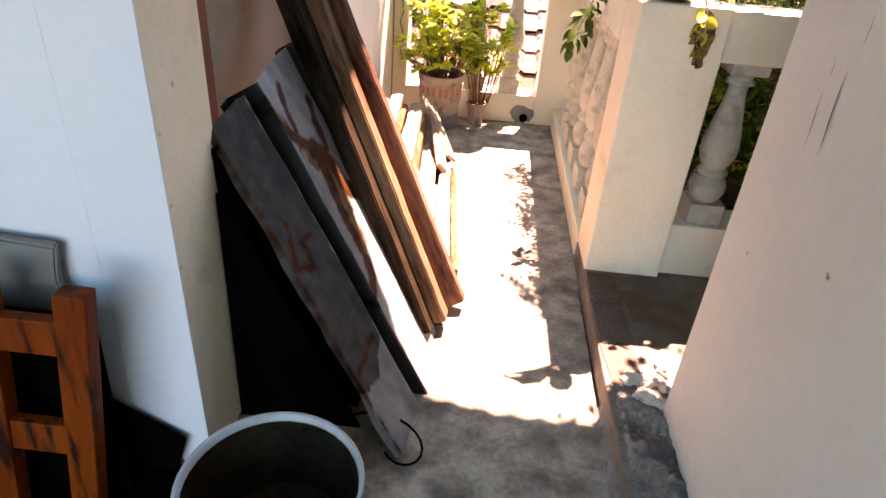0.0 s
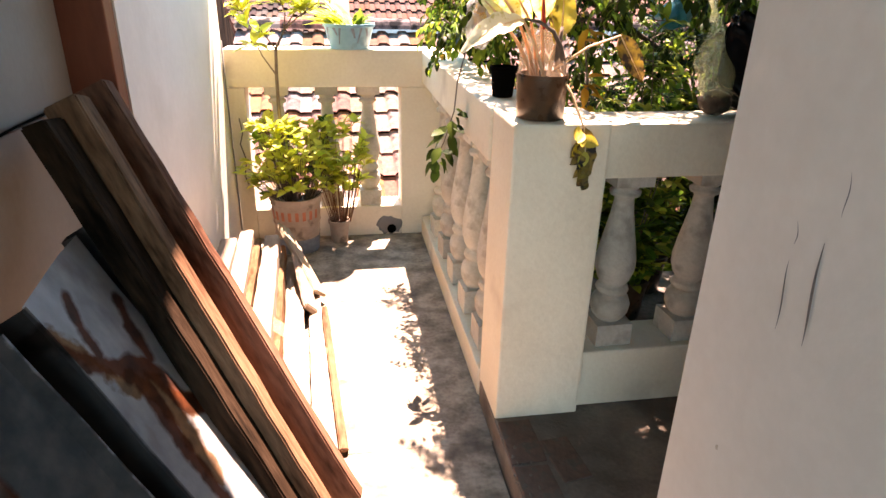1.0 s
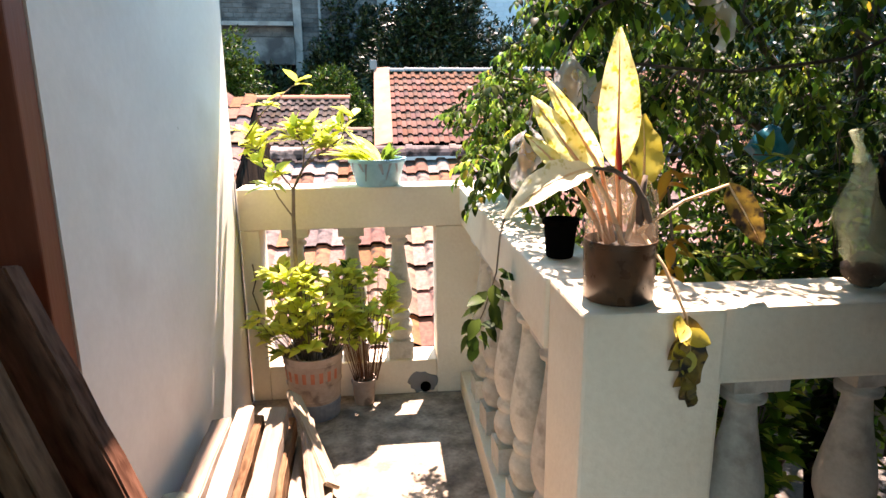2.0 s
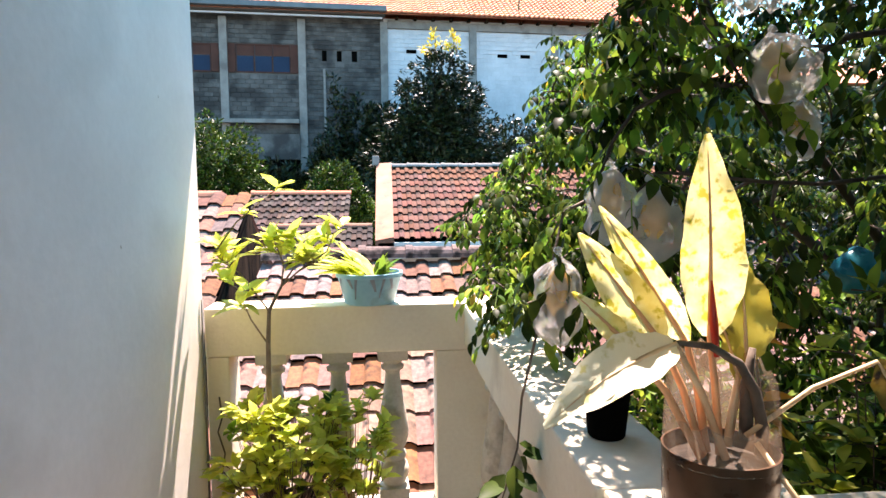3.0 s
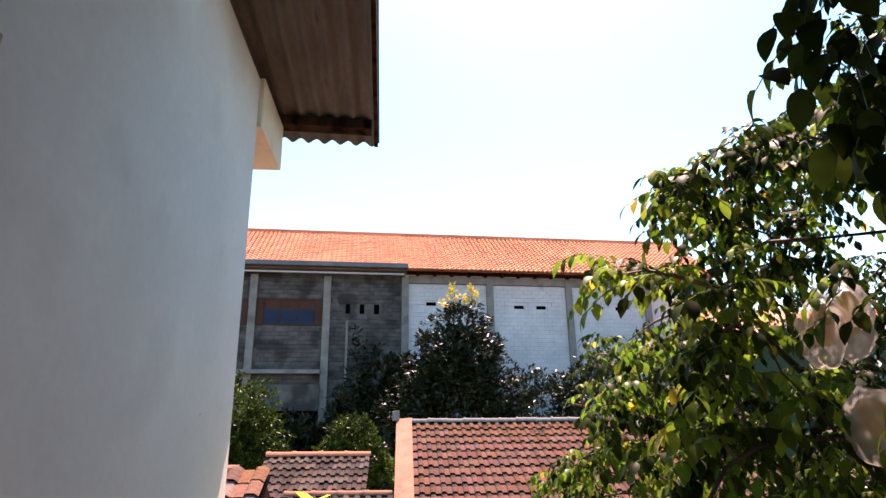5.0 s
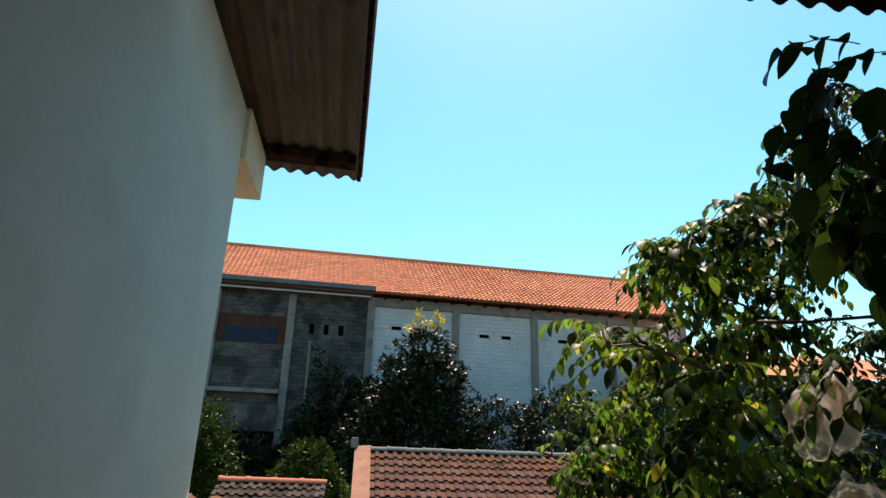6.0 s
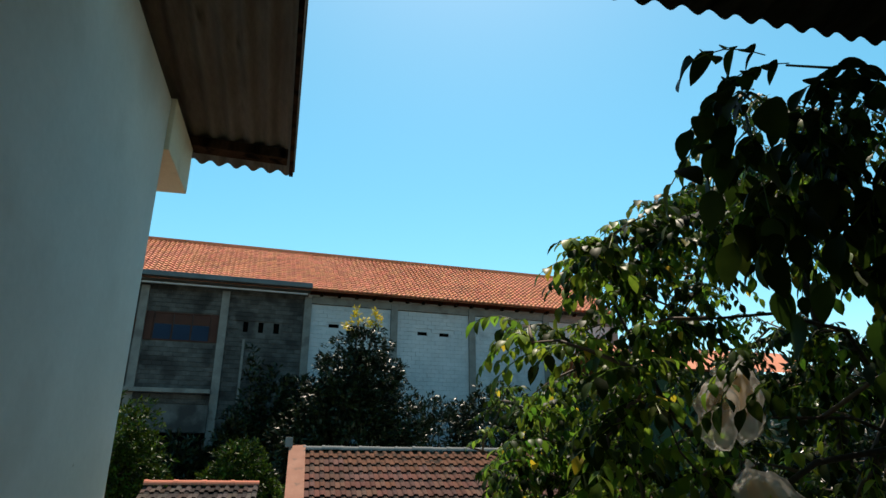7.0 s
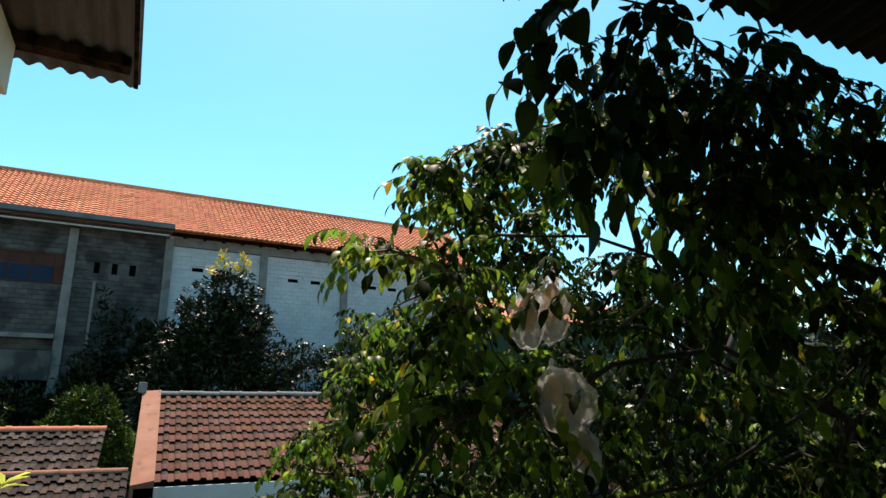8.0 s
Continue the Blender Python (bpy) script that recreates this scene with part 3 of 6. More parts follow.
balusters(rail, [(0.84 + 0.236 * i, 1.71) for i in range(15)], 0.263, 0.517)

# ---- door ----
door = thing("door_1", "closed off-white panel door in a brown painted frame", "door", kind="structure")
part("jamb", boxes((-0.56, WX - 0.003, 0.925, 0.966, 0, 2.0), bevel=0.004), BROWN, door, "brown painted door jamb")
part("jamb", boxes((-0.56, WX - 0.003, 1.80, 1.866, 0, 2.0), bevel=0.004), BROWN, door, "brown painted door jamb")
part("head", boxes((-0.56, WX - 0.003, 0.925, 1.866, 2.001, 2.057), bevel=0.004), BROWN, door, "brown painted door head")
leaf = part("door_leaf", boxes((-0.565, -0.545, 0.968, 1.798, 0.01, 1.998)), DOOR, door)
for z0, z1 in ((0.02, 0.955), (0.963, 1.99)):
    part("panel", boxes((-0.544, -0.532, 0.972, 1.794, z0, z1), bevel=0.004), DOOR, leaf)
# Thin black tube along the joint between the door panels.
bm = bmesh.new()
tube(bm, [(-0.529, 0.968, 0.962), (-0.527, 1.25, 0.957), (-0.528, 1.5, 0.962), (-0.528, 1.79, 0.96)], 0.0028, 6)
part("door_cable", bm, DARK, door, "thin black line across the door")


# ---- tiled roofs of the neighbours ----
def tile_mesh(w, h, lift, mat_):
    """One roll tile: pan, roll and a front lip; x across, y up the slope."""
    bm = bmesh.new()
    xs = [0.0, 0.05, 0.10, 0.40, 0.45, 0.50, 0.58, 0.86, 0.94, 1.02]
    zs = [0.25, 0.0, 0.12, 0.14, 0.02, 0.75, 1.0, 0.96, 0.55, 0.22]
    top, back, lip, edge = [], [], [], []
    for a, b in zip(xs, zs):
        top.append(bm.verts.new((a * w, -0.06 * h, b * lift + 0.105 * h)))
        back.append(bm.verts.new((a * w, h, b * lift)))
        edge.append(bm.verts.new(top[-1].co))
        lip.append(bm.verts.new((a * w, 0.06 * h, b * lift - 0.004)))
    for i in range(len(xs) - 1):
        f = bm.faces.new((top[i], top[i + 1], back[i + 1], back[i]))
        f.smooth = True
        bm.faces.new((lip[i], lip[i + 1], edge[i + 1], edge[i]))
    me = bpy.data.meshes.new("tile")
    bm.normal_update()
    bm.to_mesh(me)
    bm.free()
    me.materials.append(mat_)
    return me


def tiled_slope(parent, origin, across, up, n, rows, w, h, lift, mat_, limit=300, seed=1, jitter=0.012):
    """Tiles laid row by row; the rows nearest to the balcony are pieces of their own, the rest one mesh."""
    rg = random.Random(seed)
    o, ax, uy = Vector(origin), Vector(across).normalized(), Vector(up).normalized()
    nz = ax.cross(uy).normalized()
    base = Matrix((ax, uy, nz)).transposed().to_4x4()
    me = tile_mesh(w, h, lift, mat_)
    rest = bmesh.new()
    count = 0
    for j in range(rows):
        for i in range(n):
            p = o + ax * (i * w) + uy * (j * h) + nz * rg.uniform(0, jitter)
            m = Matrix.Translation(p) @ base @ Euler((rg.uniform(-1, 1) * jitter, 0, rg.uniform(-1, 1) * jitter * 1.2)).to_matrix().to_4x4()
            if count < limit:
                ob = new("tile", me)
                ob.parent, ob.matrix_world = parent, m
                count += 1
            else:
                k = len(rest.verts)
                rest.from_mesh(me)
                rest.verts.ensure_lookup_table()
                for v in rest.verts[k:]:
                    v.co = m @ v.co
    if len(rest.verts):
        ob = part("tile_field", rest, mat_, parent)
        ob["kind"] = "stuff"
    else:
        rest.free()
    deck = bmesh.new()
    a, b = o - nz * 0.03, o + ax * (n * w) - nz * 0.03
    c, d = b + uy * (rows * h), a + uy * (rows * h)
    vs = [deck.verts.new(p) for p in (a, b, c, d)] + [deck.verts.new(p - nz * 0.04) for p in (a, b, c, d)]
    for q in ((0, 1, 2, 3), (7, 6, 5, 4), (0, 4, 5, 1), (1, 5, 6, 2), (2, 6, 7, 3), (3, 7, 4, 0)):
        deck.faces.new([vs[i] for i in q])
    part("roof_deck", deck, DARK, parent)


def ridge_caps(parent, a, b, length, r, mat_, seed=2):
    rg = random.Random(seed)
    a, b = Vector(a), Vector(b)
    d = (b - a).normalized()
    n = max(1, int((b - a).length / length))
    bm = bmesh.new()
    side = d.cross(Vector((0, 0, 1))).normalized()
    rows = []
    for t, k in ((0, 1.12), (0.15, 1.12), (0.16, 1.0), (1.03, 0.94)):
        rows.append([bm.verts.new(Vector((t * length, math.cos(math.pi * i / 8) * r * k, math.sin(math.pi * i / 8) * r * k))) for i in range(9)])
    for p, q in zip(rows, rows[1:]):
        for i in range(8):
            bm.faces.new((p[i], q[i], q[i + 1], p[i + 1]))
    bm.faces.new(rows[0])
    me = bpy.data.meshes.new("ridge_cap")
    bm.normal_update()
    bm.to_mesh(me)
    bm.free()
    me.materials.append(mat_)
    base = Matrix((d, -side, Vector((0, 0, 1)))).transposed().to_4x4()
    for i in range(n):
        ob = new("ridge_cap", me)
        ob.parent = parent
        ob.matrix_world = Matrix.Translation(a + d * (i * length) + Vector((0, 0, rg.uniform(-0.006, 0.006)))) @ base


def slope(y0, z0, y1, z1):
    return (0, y1 - y0, z1 - z0)


# house right behind the end balustrade
h = thing("neighbour_house", "low house with worn red clay roll tiles just beyond the balcony", "house")
up = slope(3.65, -0.14, 5.85, 0.80)
L = math.hypot(2.2, 0.94)
rows = 10
tiled_slope(h, (-0.73, 3.65, -0.14), (1, 0, 0), up, 29, rows, 0.178, L / rows, 0.026, TILE, 280, 3)
ridge_caps(h, (-0.73, 5.86, 0.845), (4.4, 5.86, 0.845), 0.36, 0.085, TILE, 4)
part("wall", boxes((-0.5, 4.3, 3.85, 8.0, -3.2, -0.2)), BEAM, h)
bm = bmesh.new()
vs = [bm.verts.new(p) for p in ((-0.6, 5.86, 0.78), (4.35, 5.86, 0.78), (4.35, 8.2, -0.2), (-0.6, 8.2, -0.2))]
bm.faces.new(vs)
bmesh.ops.solidify(bm, geom=bm.faces[:], thickness=0.05)
part("rear_roof", bm, TILE, h)

# higher roof on the left
h = thing("neighbour_house", "house with mixed dark and red clay roll tiles", "house")
up = slope(4.3, 0.03, 6.55, 1.32)
L = math.hypot(2.25, 1.29)
tiled_slope(h, (-0.945 - 0.205 * 16, 4.3, 0.03), (1, 0, 0), up, 16, 13, 0.205, L / 13, 0.035, TILE, 208, 7, 0.02)
ridge_caps(h, (-4.24, 6.56, 1.30), (-0.90, 6.56, 1.30), 0.38, 0.075, MORTAR, 5)
part("wall", boxes((-4.1, -1.04, 4.6, 8.4, -3.2, 0.0), (-4.1, -1.04, 6.5, 6.62, 0.0, 1.25)), BEAM, h)
bm = bmesh.new()
bm.faces.new([bm.verts.new(p) for p in ((-4.2, 6.58, 1.3), (-1.0, 6.58, 1.3), (-1.0, 8.7, 0.05), (-4.2, 8.7, 0.05))])
bmesh.ops.solidify(bm, geom=bm.faces[:], thickness=0.05)
part("rear_roof", bm, TILE, h)
part("verge_board", boxes((-0.945, -0.93, 4.3, 4.32, 0.0, 0.04)), OLDWOOD, h)
# Dark panel added so that the gap under this roof stays black.
bm = bmesh.new()
fr = [bm.verts.new((-0.985, y, z)) for y, z in ((4.5, -0.05), (8.5, -0.05), (6.58, 1.22))]
bk = [bm.verts.new((-1.03, y, z)) for y, z in ((4.5, -0.05), (8.5, -0.05), (6.58, 1.22))]
bm.faces.new(fr)
bm.faces.new(list(reversed(bk)))
for i in range(3):
    bm.faces.new((fr[i], bk[i], bk[(i + 1) % 3], fr[(i + 1) % 3]))
part("gable", bm, BLACKWOOD, h, "dark panel added across the black gap under the roof")

# two lower brown roofs further back
h = thing("neighbour_house", "small house with weathered brown clay tile roof", "house")
up = slope(10.5, 0.68, 12.0, 1.32)
L = math.hypot(1.5, 0.64)
tiled_slope(h, (-2.08, 10.5, 0.68), (1, 0, 0), up, 12, 7, 0.140, L / 7, 0.036, TILEOLD, 84, 9)
ridge_caps(h, (-2.08, 12.0, 1.345), (-0.36, 12.0, 1.345), 0.42, 0.07, TILEFAR, 6)
part("wall", boxes((-2.0, -0.45, 10.7, 13.6, -3.2, 0.62), (-2.0, -0.45, 11.95, 12.05, 0.62, 1.28)), BEAM, h)
h = thing("neighbour_house", "low lean-to with weathered brown clay tile roof", "house")
up = slope(9.2, 0.44, 10.2, 0.85)
L = math.hypot(1.0, 0.41)
tiled_slope(h, (-1.45, 9.2, 0.44), (1, 0, 0), up, 10, 5, 0.1458, L / 5, 0.036, TILEOLD, 50, 10)
ridge_caps(h, (-1.45, 10.2, 0.865), (0.03, 10.2, 0.865), 0.36, 0.06, MORTAR, 6)
part("wall", boxes((-1.4, -0.02, 9.35, 10.25, -3.2, 0.38)), BEAM, h)

# gabled house with the orange verge
h = thing("neighbour_house", "house with brown clay tile roof and an orange plastered verge", "house")
up = slope(12.6, 0.50, 15.6, 1.93)
L = math.hypot(3.0, 1.43)
tiled_slope(h, (0.345, 12.6, 0.50), (1, 0, 0), up, 37, 10, 0.197, L / 10, 0.045, TILE2, 300, 12, 0.008)
ridge_caps(h, (0.30, 15.62, 1.98), (7.6, 15.62, 1.98), 0.4, 0.08, BEAM, 8)
bm = bmesh.new()
vs = [bm.verts.new(v) for v in ((0.0, 12.5, 0.50), (0.345, 12.5, 0.56), (0.345, 15.65, 2.08), (0.0, 15.65, 2.06),
                                (0.0, 12.5, 0.30), (0.345, 12.5, 0.30), (0.345, 15.65, 1.75), (0.0, 15.65, 1.75))]
for q in ((0, 1, 2, 3), (7, 6, 5, 4), (0, 4, 5, 1), (1, 5, 6, 2), (2, 6, 7, 3), (3, 7, 4, 0)):
    bm.faces.new([vs[i] for i in q])
part("verge", bm, MORTAR, h, "orange plastered verge")
part("verge_cap", boxes((-0.09, 0.07, 15.55, 15.75, 2.02, 2.23), bevel=0.02), BEAM, h)
part("wall", boxes((0.1, 7.5, 12.75, 19.0, -3.2, 0.30), (0.1, 7.5, 15.55, 15.67, 0.30, 1.85)), PLASTER, h)
part("fascia", boxes((0.05, 7.6, 12.50, 12.585, 0.16, 0.455), bevel=0.006), PLASTER, h, "pale plastered fascia under the tiles")

# ---- warehouse ----
FA = math.atan2(1.9, 24.8)
FM = Matrix.Translation((0, 30.6, 0)) @ Matrix.Rotation(FA, 4, "Z")
ware = thing("warehouse", "long grey and white block warehouse with an orange tiled roof", "building")
ware.matrix_world = FM
part("core", boxes((-16.0, 0.25, 0.25, 9.0, -3.2, 9.5)), BLOCK, ware)
part("core", boxes((0.252, 17.0, 0.25, 9.0, -3.2, 9.5)), BLOCKW, ware)


def block_field(name, u0, u1, z0, z1, holes, mat_, seed):
    """Blocks in running bond with recessed joints, left out where a hole is."""
    rg = random.Random(seed)
    verts, faces = [], []
    bw, bh, g = 0.40, 0.20, 0.007 if mat_ is BLOCK else 0.003
    k = 0
    z = z0
    while z < z1 - 0.02:
        top = min(z + bh, z1)
        u = u0 - (0.2 if k % 2 else 0.0)
        while u < u1:
            a, b = max(u, u0), min(u + bw, u1)
            if b - a > 0.03 and not any(a < h1 and b > h0 and z < h3 and top > h2 for h0, h1, h2, h3 in holes):
                d = rg.uniform(0.0, 0.014)
                n = len(verts)
                for y in (0.21 - d, 0.26):
                    verts.extend([(a + g, y, z + g), (b - g, y, z + g), (b - g, y, top - g), (a + g, y, top - g)])
                faces.extend([(n, n + 1, n + 2, n + 3), (n, n + 4, n + 5, n + 1), (n + 1, n + 5, n + 6, n + 2), (n + 2, n + 6, n + 7, n + 3), (n + 3, n + 7, n + 4, n)])
            u += bw
        z += bh
        k += 1
    me = bpy.data.meshes.new(name)
    me.from_pydata(verts, [], faces)
    me.materials.append(mat_)
    ob = new(name, me)
    ob.parent = ware
    ob["kind"] = "stuff"
    return ob


W1, W0 = (-6.79, -3.65, 6.9, 8.16), (-10.24, -7.10, 6.9, 8.14)
VENTS = [(-2.60, -2.37, 7.48, 7.97), (-1.93, -1.69, 7.48, 7.97), (-1.25, -0.98, 7.48, 7.97)]
VENTR = [(u, u + 0.5, z, z + 0.19) for u, z in ((1.28, 7.94), (2.45, 7.93), (5.68, 7.85), (6.82, 7.85), (9.83, 7.86), (10.98, 7.86), (14.0, 7.88), (15.2, 7.88))]
block_field("block_wall", -16.0, 0.12, 2.0, 9.5, [W1, W0, (-6.6, -3.5, 2.0, 4.15)] + VENTS, BLOCK, 1)
block_field("block_wall", 0.40, 16.95, 2.0, 9.02, VENTR, BLOCKW, 2)
for u0, u1, z0, z1 in VENTS + VENTR:
    part("vent", boxes((u0 + 0.01, u1 - 0.01, 0.235, 0.249, z0 + 0.01, z1 - 0.01)), DARK, ware, "dark vent opening")
for u in (-13.9, -10.4, -6.90, -3.48, 0.25, 4.46, 8.53, 12.7, 16.85):
    part("column", boxes((u - 0.17, u + 0.17, 0.06, 0.3, -3.2, 9.30), bevel=0.01), BEAM, ware)
part("ring_beam", boxes((0.43, 17.0, 0.12, 0.3, 9.04, 9.40)), BEAM, ware)
for u in [0.8 + 0.85 * i for i in range(18)]:
    part("rafter_end", boxes((u, u + 0.12, -0.12, 0.3, 9.41, 9.52)), BLACKWOOD, ware)
part("ledge", boxes((-16.0, -3.66, -0.25, 0.06, 4.62, 4.80), bevel=0.01), BEAM, ware)
part("lintel_panel", boxes((-6.74, -3.66, -0.06, 0.2, 3.0, 4.15)), BLOCK, ware)
part("dark_opening", boxes((-6.6, -3.66, 0.16, 0.2, -1.0, 2.98)), DARK, ware)
part("downpipe", boxes((-2.55, -2.45, 0.02, 0.10, -2.0, 7.1)), BEAM, ware)
for u0, u1, z0, z1 in (W1, W0):
    win = part("window", boxes((u0, u0 + 0.38, 0.18, 0.26, z0, z1)), REDPANEL, ware, "window with dark blue panes between red boards")
    part("side_board", boxes((u1 - 0.34, u1, 0.18, 0.26, z0, z1)), REDPANEL, win)
    a, b = u0 + 0.40, u1 - 0.36
    wf = 0.05
    for i in range(3):
        x0, x1 = a + (b - a) * i / 3, a + (b - a) * (i + 1) / 3
        zm = z0 + (z1 - z0) * 0.58
        part("pane", boxes((x0 + wf, x1 - wf / 2, 0.235, 0.245, z0 + wf, zm)), GLASS, win)
        part("board", boxes((x0 + wf, x1 - wf / 2, 0.235, 0.25, zm + 0.02, z1 - wf)), REDPANEL, win)
    part("window_frame", boxes((a, b, 0.2, 0.26, z0, z0 + wf - 0.002), (a, b, 0.2, 0.26, z1 - wf + 0.002, z1), (a, a + 0.03, 0.2, 0.26, z0 + wf, z1 - wf),
                               (a + (b - a) / 3 - 0.02, a + (b - a) / 3 + 0.02, 0.2, 0.26, z0 + wf, z1 - wf), (a + (b - a) * 2 / 3 - 0.02, a + (b - a) * 2 / 3 + 0.02, 0.2, 0.26, z0 + wf, z1 - wf), (b - 0.03, b, 0.2, 0.26, z0 + wf, z1 - wf)), REDPANEL, win)
part("gutter", boxes((-16.0, 0.33, -0.75, -0.45, 9.56, 9.80), bevel=0.03), STEEL, ware, "long dark steel gutter")
part("gutter_soffit", boxes((-16.0, 0.30, -0.44, 0.2, 9.50, 9.555)), BEAM, ware)
part("gutter_pipe", boxes((-16.0, 0.16, -0.30, -0.22, 9.33, 9.40)), BLOCKW, ware)
# roof field: rows of roll tiles in one mesh
verts, faces = [], []
rg = random.Random(31)
w, ny = 0.24, 20
y0, z0, y1, z1 = -0.55, 9.57, 4.5, 12.92
for j in range(ny):
    ta, tb = j / ny, (j + 1) / ny
    for i in range(int((32.65 + 0.7 * ta) / w)):
        u = -16.2 + i * w
        lift = rg.uniform(0, 0.012)
        n = len(verts)
        for t, o in ((ta, 0.045), (tb, 0.0)):
            for k, zz in enumerate((0.02, 0.0, 0.055, 0.02)):
                verts.append((u + w * (0, 0.3, 0.7, 1.0)[k], y0 + (y1 - y0) * t - o * 0.5, z0 + (z1 - z0) * t + o + zz + lift))
        for k in range(4):
            verts.append((u + w * (0, 0.3, 0.7, 1.0)[k], y0 + (y1 - y0) * ta, z0 + (z1 - z0) * ta + (0.02, 0.0, 0.055, 0.02)[k] - 0.02))
        for k in range(3):
            faces.append((n + k, n + k + 1, n + 5 + k, n + 4 + k))
            faces.append((n + 8 + k, n + 9 + k, n + k + 1, n + k))
me = bpy.data.meshes.new("roof_tile_field")
me.from_pydata(verts, [], faces)
me.materials.append(TILEFAR)
ob = new("roof_tile_field", me)
ob.parent = ware
ob["kind"] = "stuff"
bm = bmesh.new()
vs = [bm.verts.new(p) for p in ((-16.2, -0.5, 9.50), (16.45, -0.5, 9.50), (17.15, 4.5, 12.86), (-16.2, 4.5, 12.86), (17.15, 9.5, 9.50), (-16.2, 9.5, 9.50))]
bm.faces.new((vs[0], vs[1], vs[2], vs[3]))
bm.faces.new((vs[3], vs[2], vs[4], vs[5]))
part("roof", bm, TILEFAR, ware)
bm = bmesh.new()
vs = [bm.verts.new(p) for p in ((16.95, 0.3, 9.4), (16.95, 8.9, 9.4), (16.95, 4.5, 12.7))]
bm.faces.new(vs)
part("gable", bm, BLOCKW, ware)
part("ridge", boxes((-16.3, 17.2, 4.36, 4.62, 12.88, 13.06), bevel=0.04), TILEFAR, ware)
part("barge_board", boxes((16.42, 16.47, -0.58, -0.52, 9.45, 9.65)), BLACKWOOD, ware)

# red-roofed house with a green wall further right
h = thing("neighbour_house", "distant house with a red roof and a green painted wall", "house")
part("wall", boxes((13.8, 24.0, 26.0, 32.0, -3.2, 5.75)), GREENWALL, h)
bm = bmesh.new()
vs = [bm.verts.new(p) for p in ((13.3, 25.4, 5.75), (24.4, 25.4, 5.75), (24.4, 29.0, 7.35), (13.3, 29.0, 7.35), (24.4, 32.6, 5.75), (13.3, 32.6, 5.75))]
bm.faces.new((vs[0], vs[1], vs[2], vs[3]))
bm.faces.new((vs[3], vs[2], vs[4], vs[5]))
part("roof", bm, TILEFAR, h)


# ---- background trees ----
def leafy_tree(name, label, base, height, trunk_r, lobes, leaves, size, material, seed, tips=None):
    """Tapered trunk, limbs to each lobe, and leaves clustered in sprays over the lobes."""
    rg = random.Random(seed)
    t = thing(name, label, "tree", at=base)
    inv = Vector(base)
    bm = bmesh.new()
    top = Vector((0, 0, height * 0.55))
    tube(bm, [(0, 0, 0), (0.05, 0.02, height * 0.3), top], [trunk_r, trunk_r * 0.75, trunk_r * 0.5], 8)
    for c, r in lobes:
        c = Vector(c) - inv
        st = top * rg.uniform(0.6, 1.0)
        mid = st.lerp(c, 0.5) + Vector((rg.uniform(-0.2, 0.2), rg.uniform(-0.2, 0.2), 0.2))
        tube(bm, [st, mid, c, c + Vector((0, 0, r[2] * 0.7))], [trunk_r * 0.45, trunk_r * 0.3, trunk_r * 0.15, 0.01], 6)
    part("trunk", bm, BARK, t)
    bm = bmesh.new()
    vol = sum(r[0] * r[1] * r[2] for c, r in lobes)
    for c, r in lobes:
        c = Vector(c) - inv
        sprays = max(4, int(leaves * r[0] * r[1] * r[2] / vol / 9))
        for s in range(sprays):
            d = rand_dir(rg)
            k = rg.uniform(0.55, 1.08) if rg.random() < 0.85 else rg.uniform(1.05, 1.25)
            p = c + Vector((d.x * r[0], d.y * r[1], d.z * r[2])) * k
            out = (d + Vector((0, 0, 0.3))).normalized()
            yel = 1 if (tips and p.z + inv.z > tips) else 0
            for q in range(9):
                a = (out + rand_dir(rg) * 0.9).normalized()
                leaf_blade(bm, p + rand_dir(rg) * size * 0.5, a, rand_dir(rg, 0.2, 1), size * rg.uniform(0.7, 1.2), size * 0.36, 0.2, 0.25, 2, yel)
    part("crown", bm, [material, LEAFY], t)
    return t


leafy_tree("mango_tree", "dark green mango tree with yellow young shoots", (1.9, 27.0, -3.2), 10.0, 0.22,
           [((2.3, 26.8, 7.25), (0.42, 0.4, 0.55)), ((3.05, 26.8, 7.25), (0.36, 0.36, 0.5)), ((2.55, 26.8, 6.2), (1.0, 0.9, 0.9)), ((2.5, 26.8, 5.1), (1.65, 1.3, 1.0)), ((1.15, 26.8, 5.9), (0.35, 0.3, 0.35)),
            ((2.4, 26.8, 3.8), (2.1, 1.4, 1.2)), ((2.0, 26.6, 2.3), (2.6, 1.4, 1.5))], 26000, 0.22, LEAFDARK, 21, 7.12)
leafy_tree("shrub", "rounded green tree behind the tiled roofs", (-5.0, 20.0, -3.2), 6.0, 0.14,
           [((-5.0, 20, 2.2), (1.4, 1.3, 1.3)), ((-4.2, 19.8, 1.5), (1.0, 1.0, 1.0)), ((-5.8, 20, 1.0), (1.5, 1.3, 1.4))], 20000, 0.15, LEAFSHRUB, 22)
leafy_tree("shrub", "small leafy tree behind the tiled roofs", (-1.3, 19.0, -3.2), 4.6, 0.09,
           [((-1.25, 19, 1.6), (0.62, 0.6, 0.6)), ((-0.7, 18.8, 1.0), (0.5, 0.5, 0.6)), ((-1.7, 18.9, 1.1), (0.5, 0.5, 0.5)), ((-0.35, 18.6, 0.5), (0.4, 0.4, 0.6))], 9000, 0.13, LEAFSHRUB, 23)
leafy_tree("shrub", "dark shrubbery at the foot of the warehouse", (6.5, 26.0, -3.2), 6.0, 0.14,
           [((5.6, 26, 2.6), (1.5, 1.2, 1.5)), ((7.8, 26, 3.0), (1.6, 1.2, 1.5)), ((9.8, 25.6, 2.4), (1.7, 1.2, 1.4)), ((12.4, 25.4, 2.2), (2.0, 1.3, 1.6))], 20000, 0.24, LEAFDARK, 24)
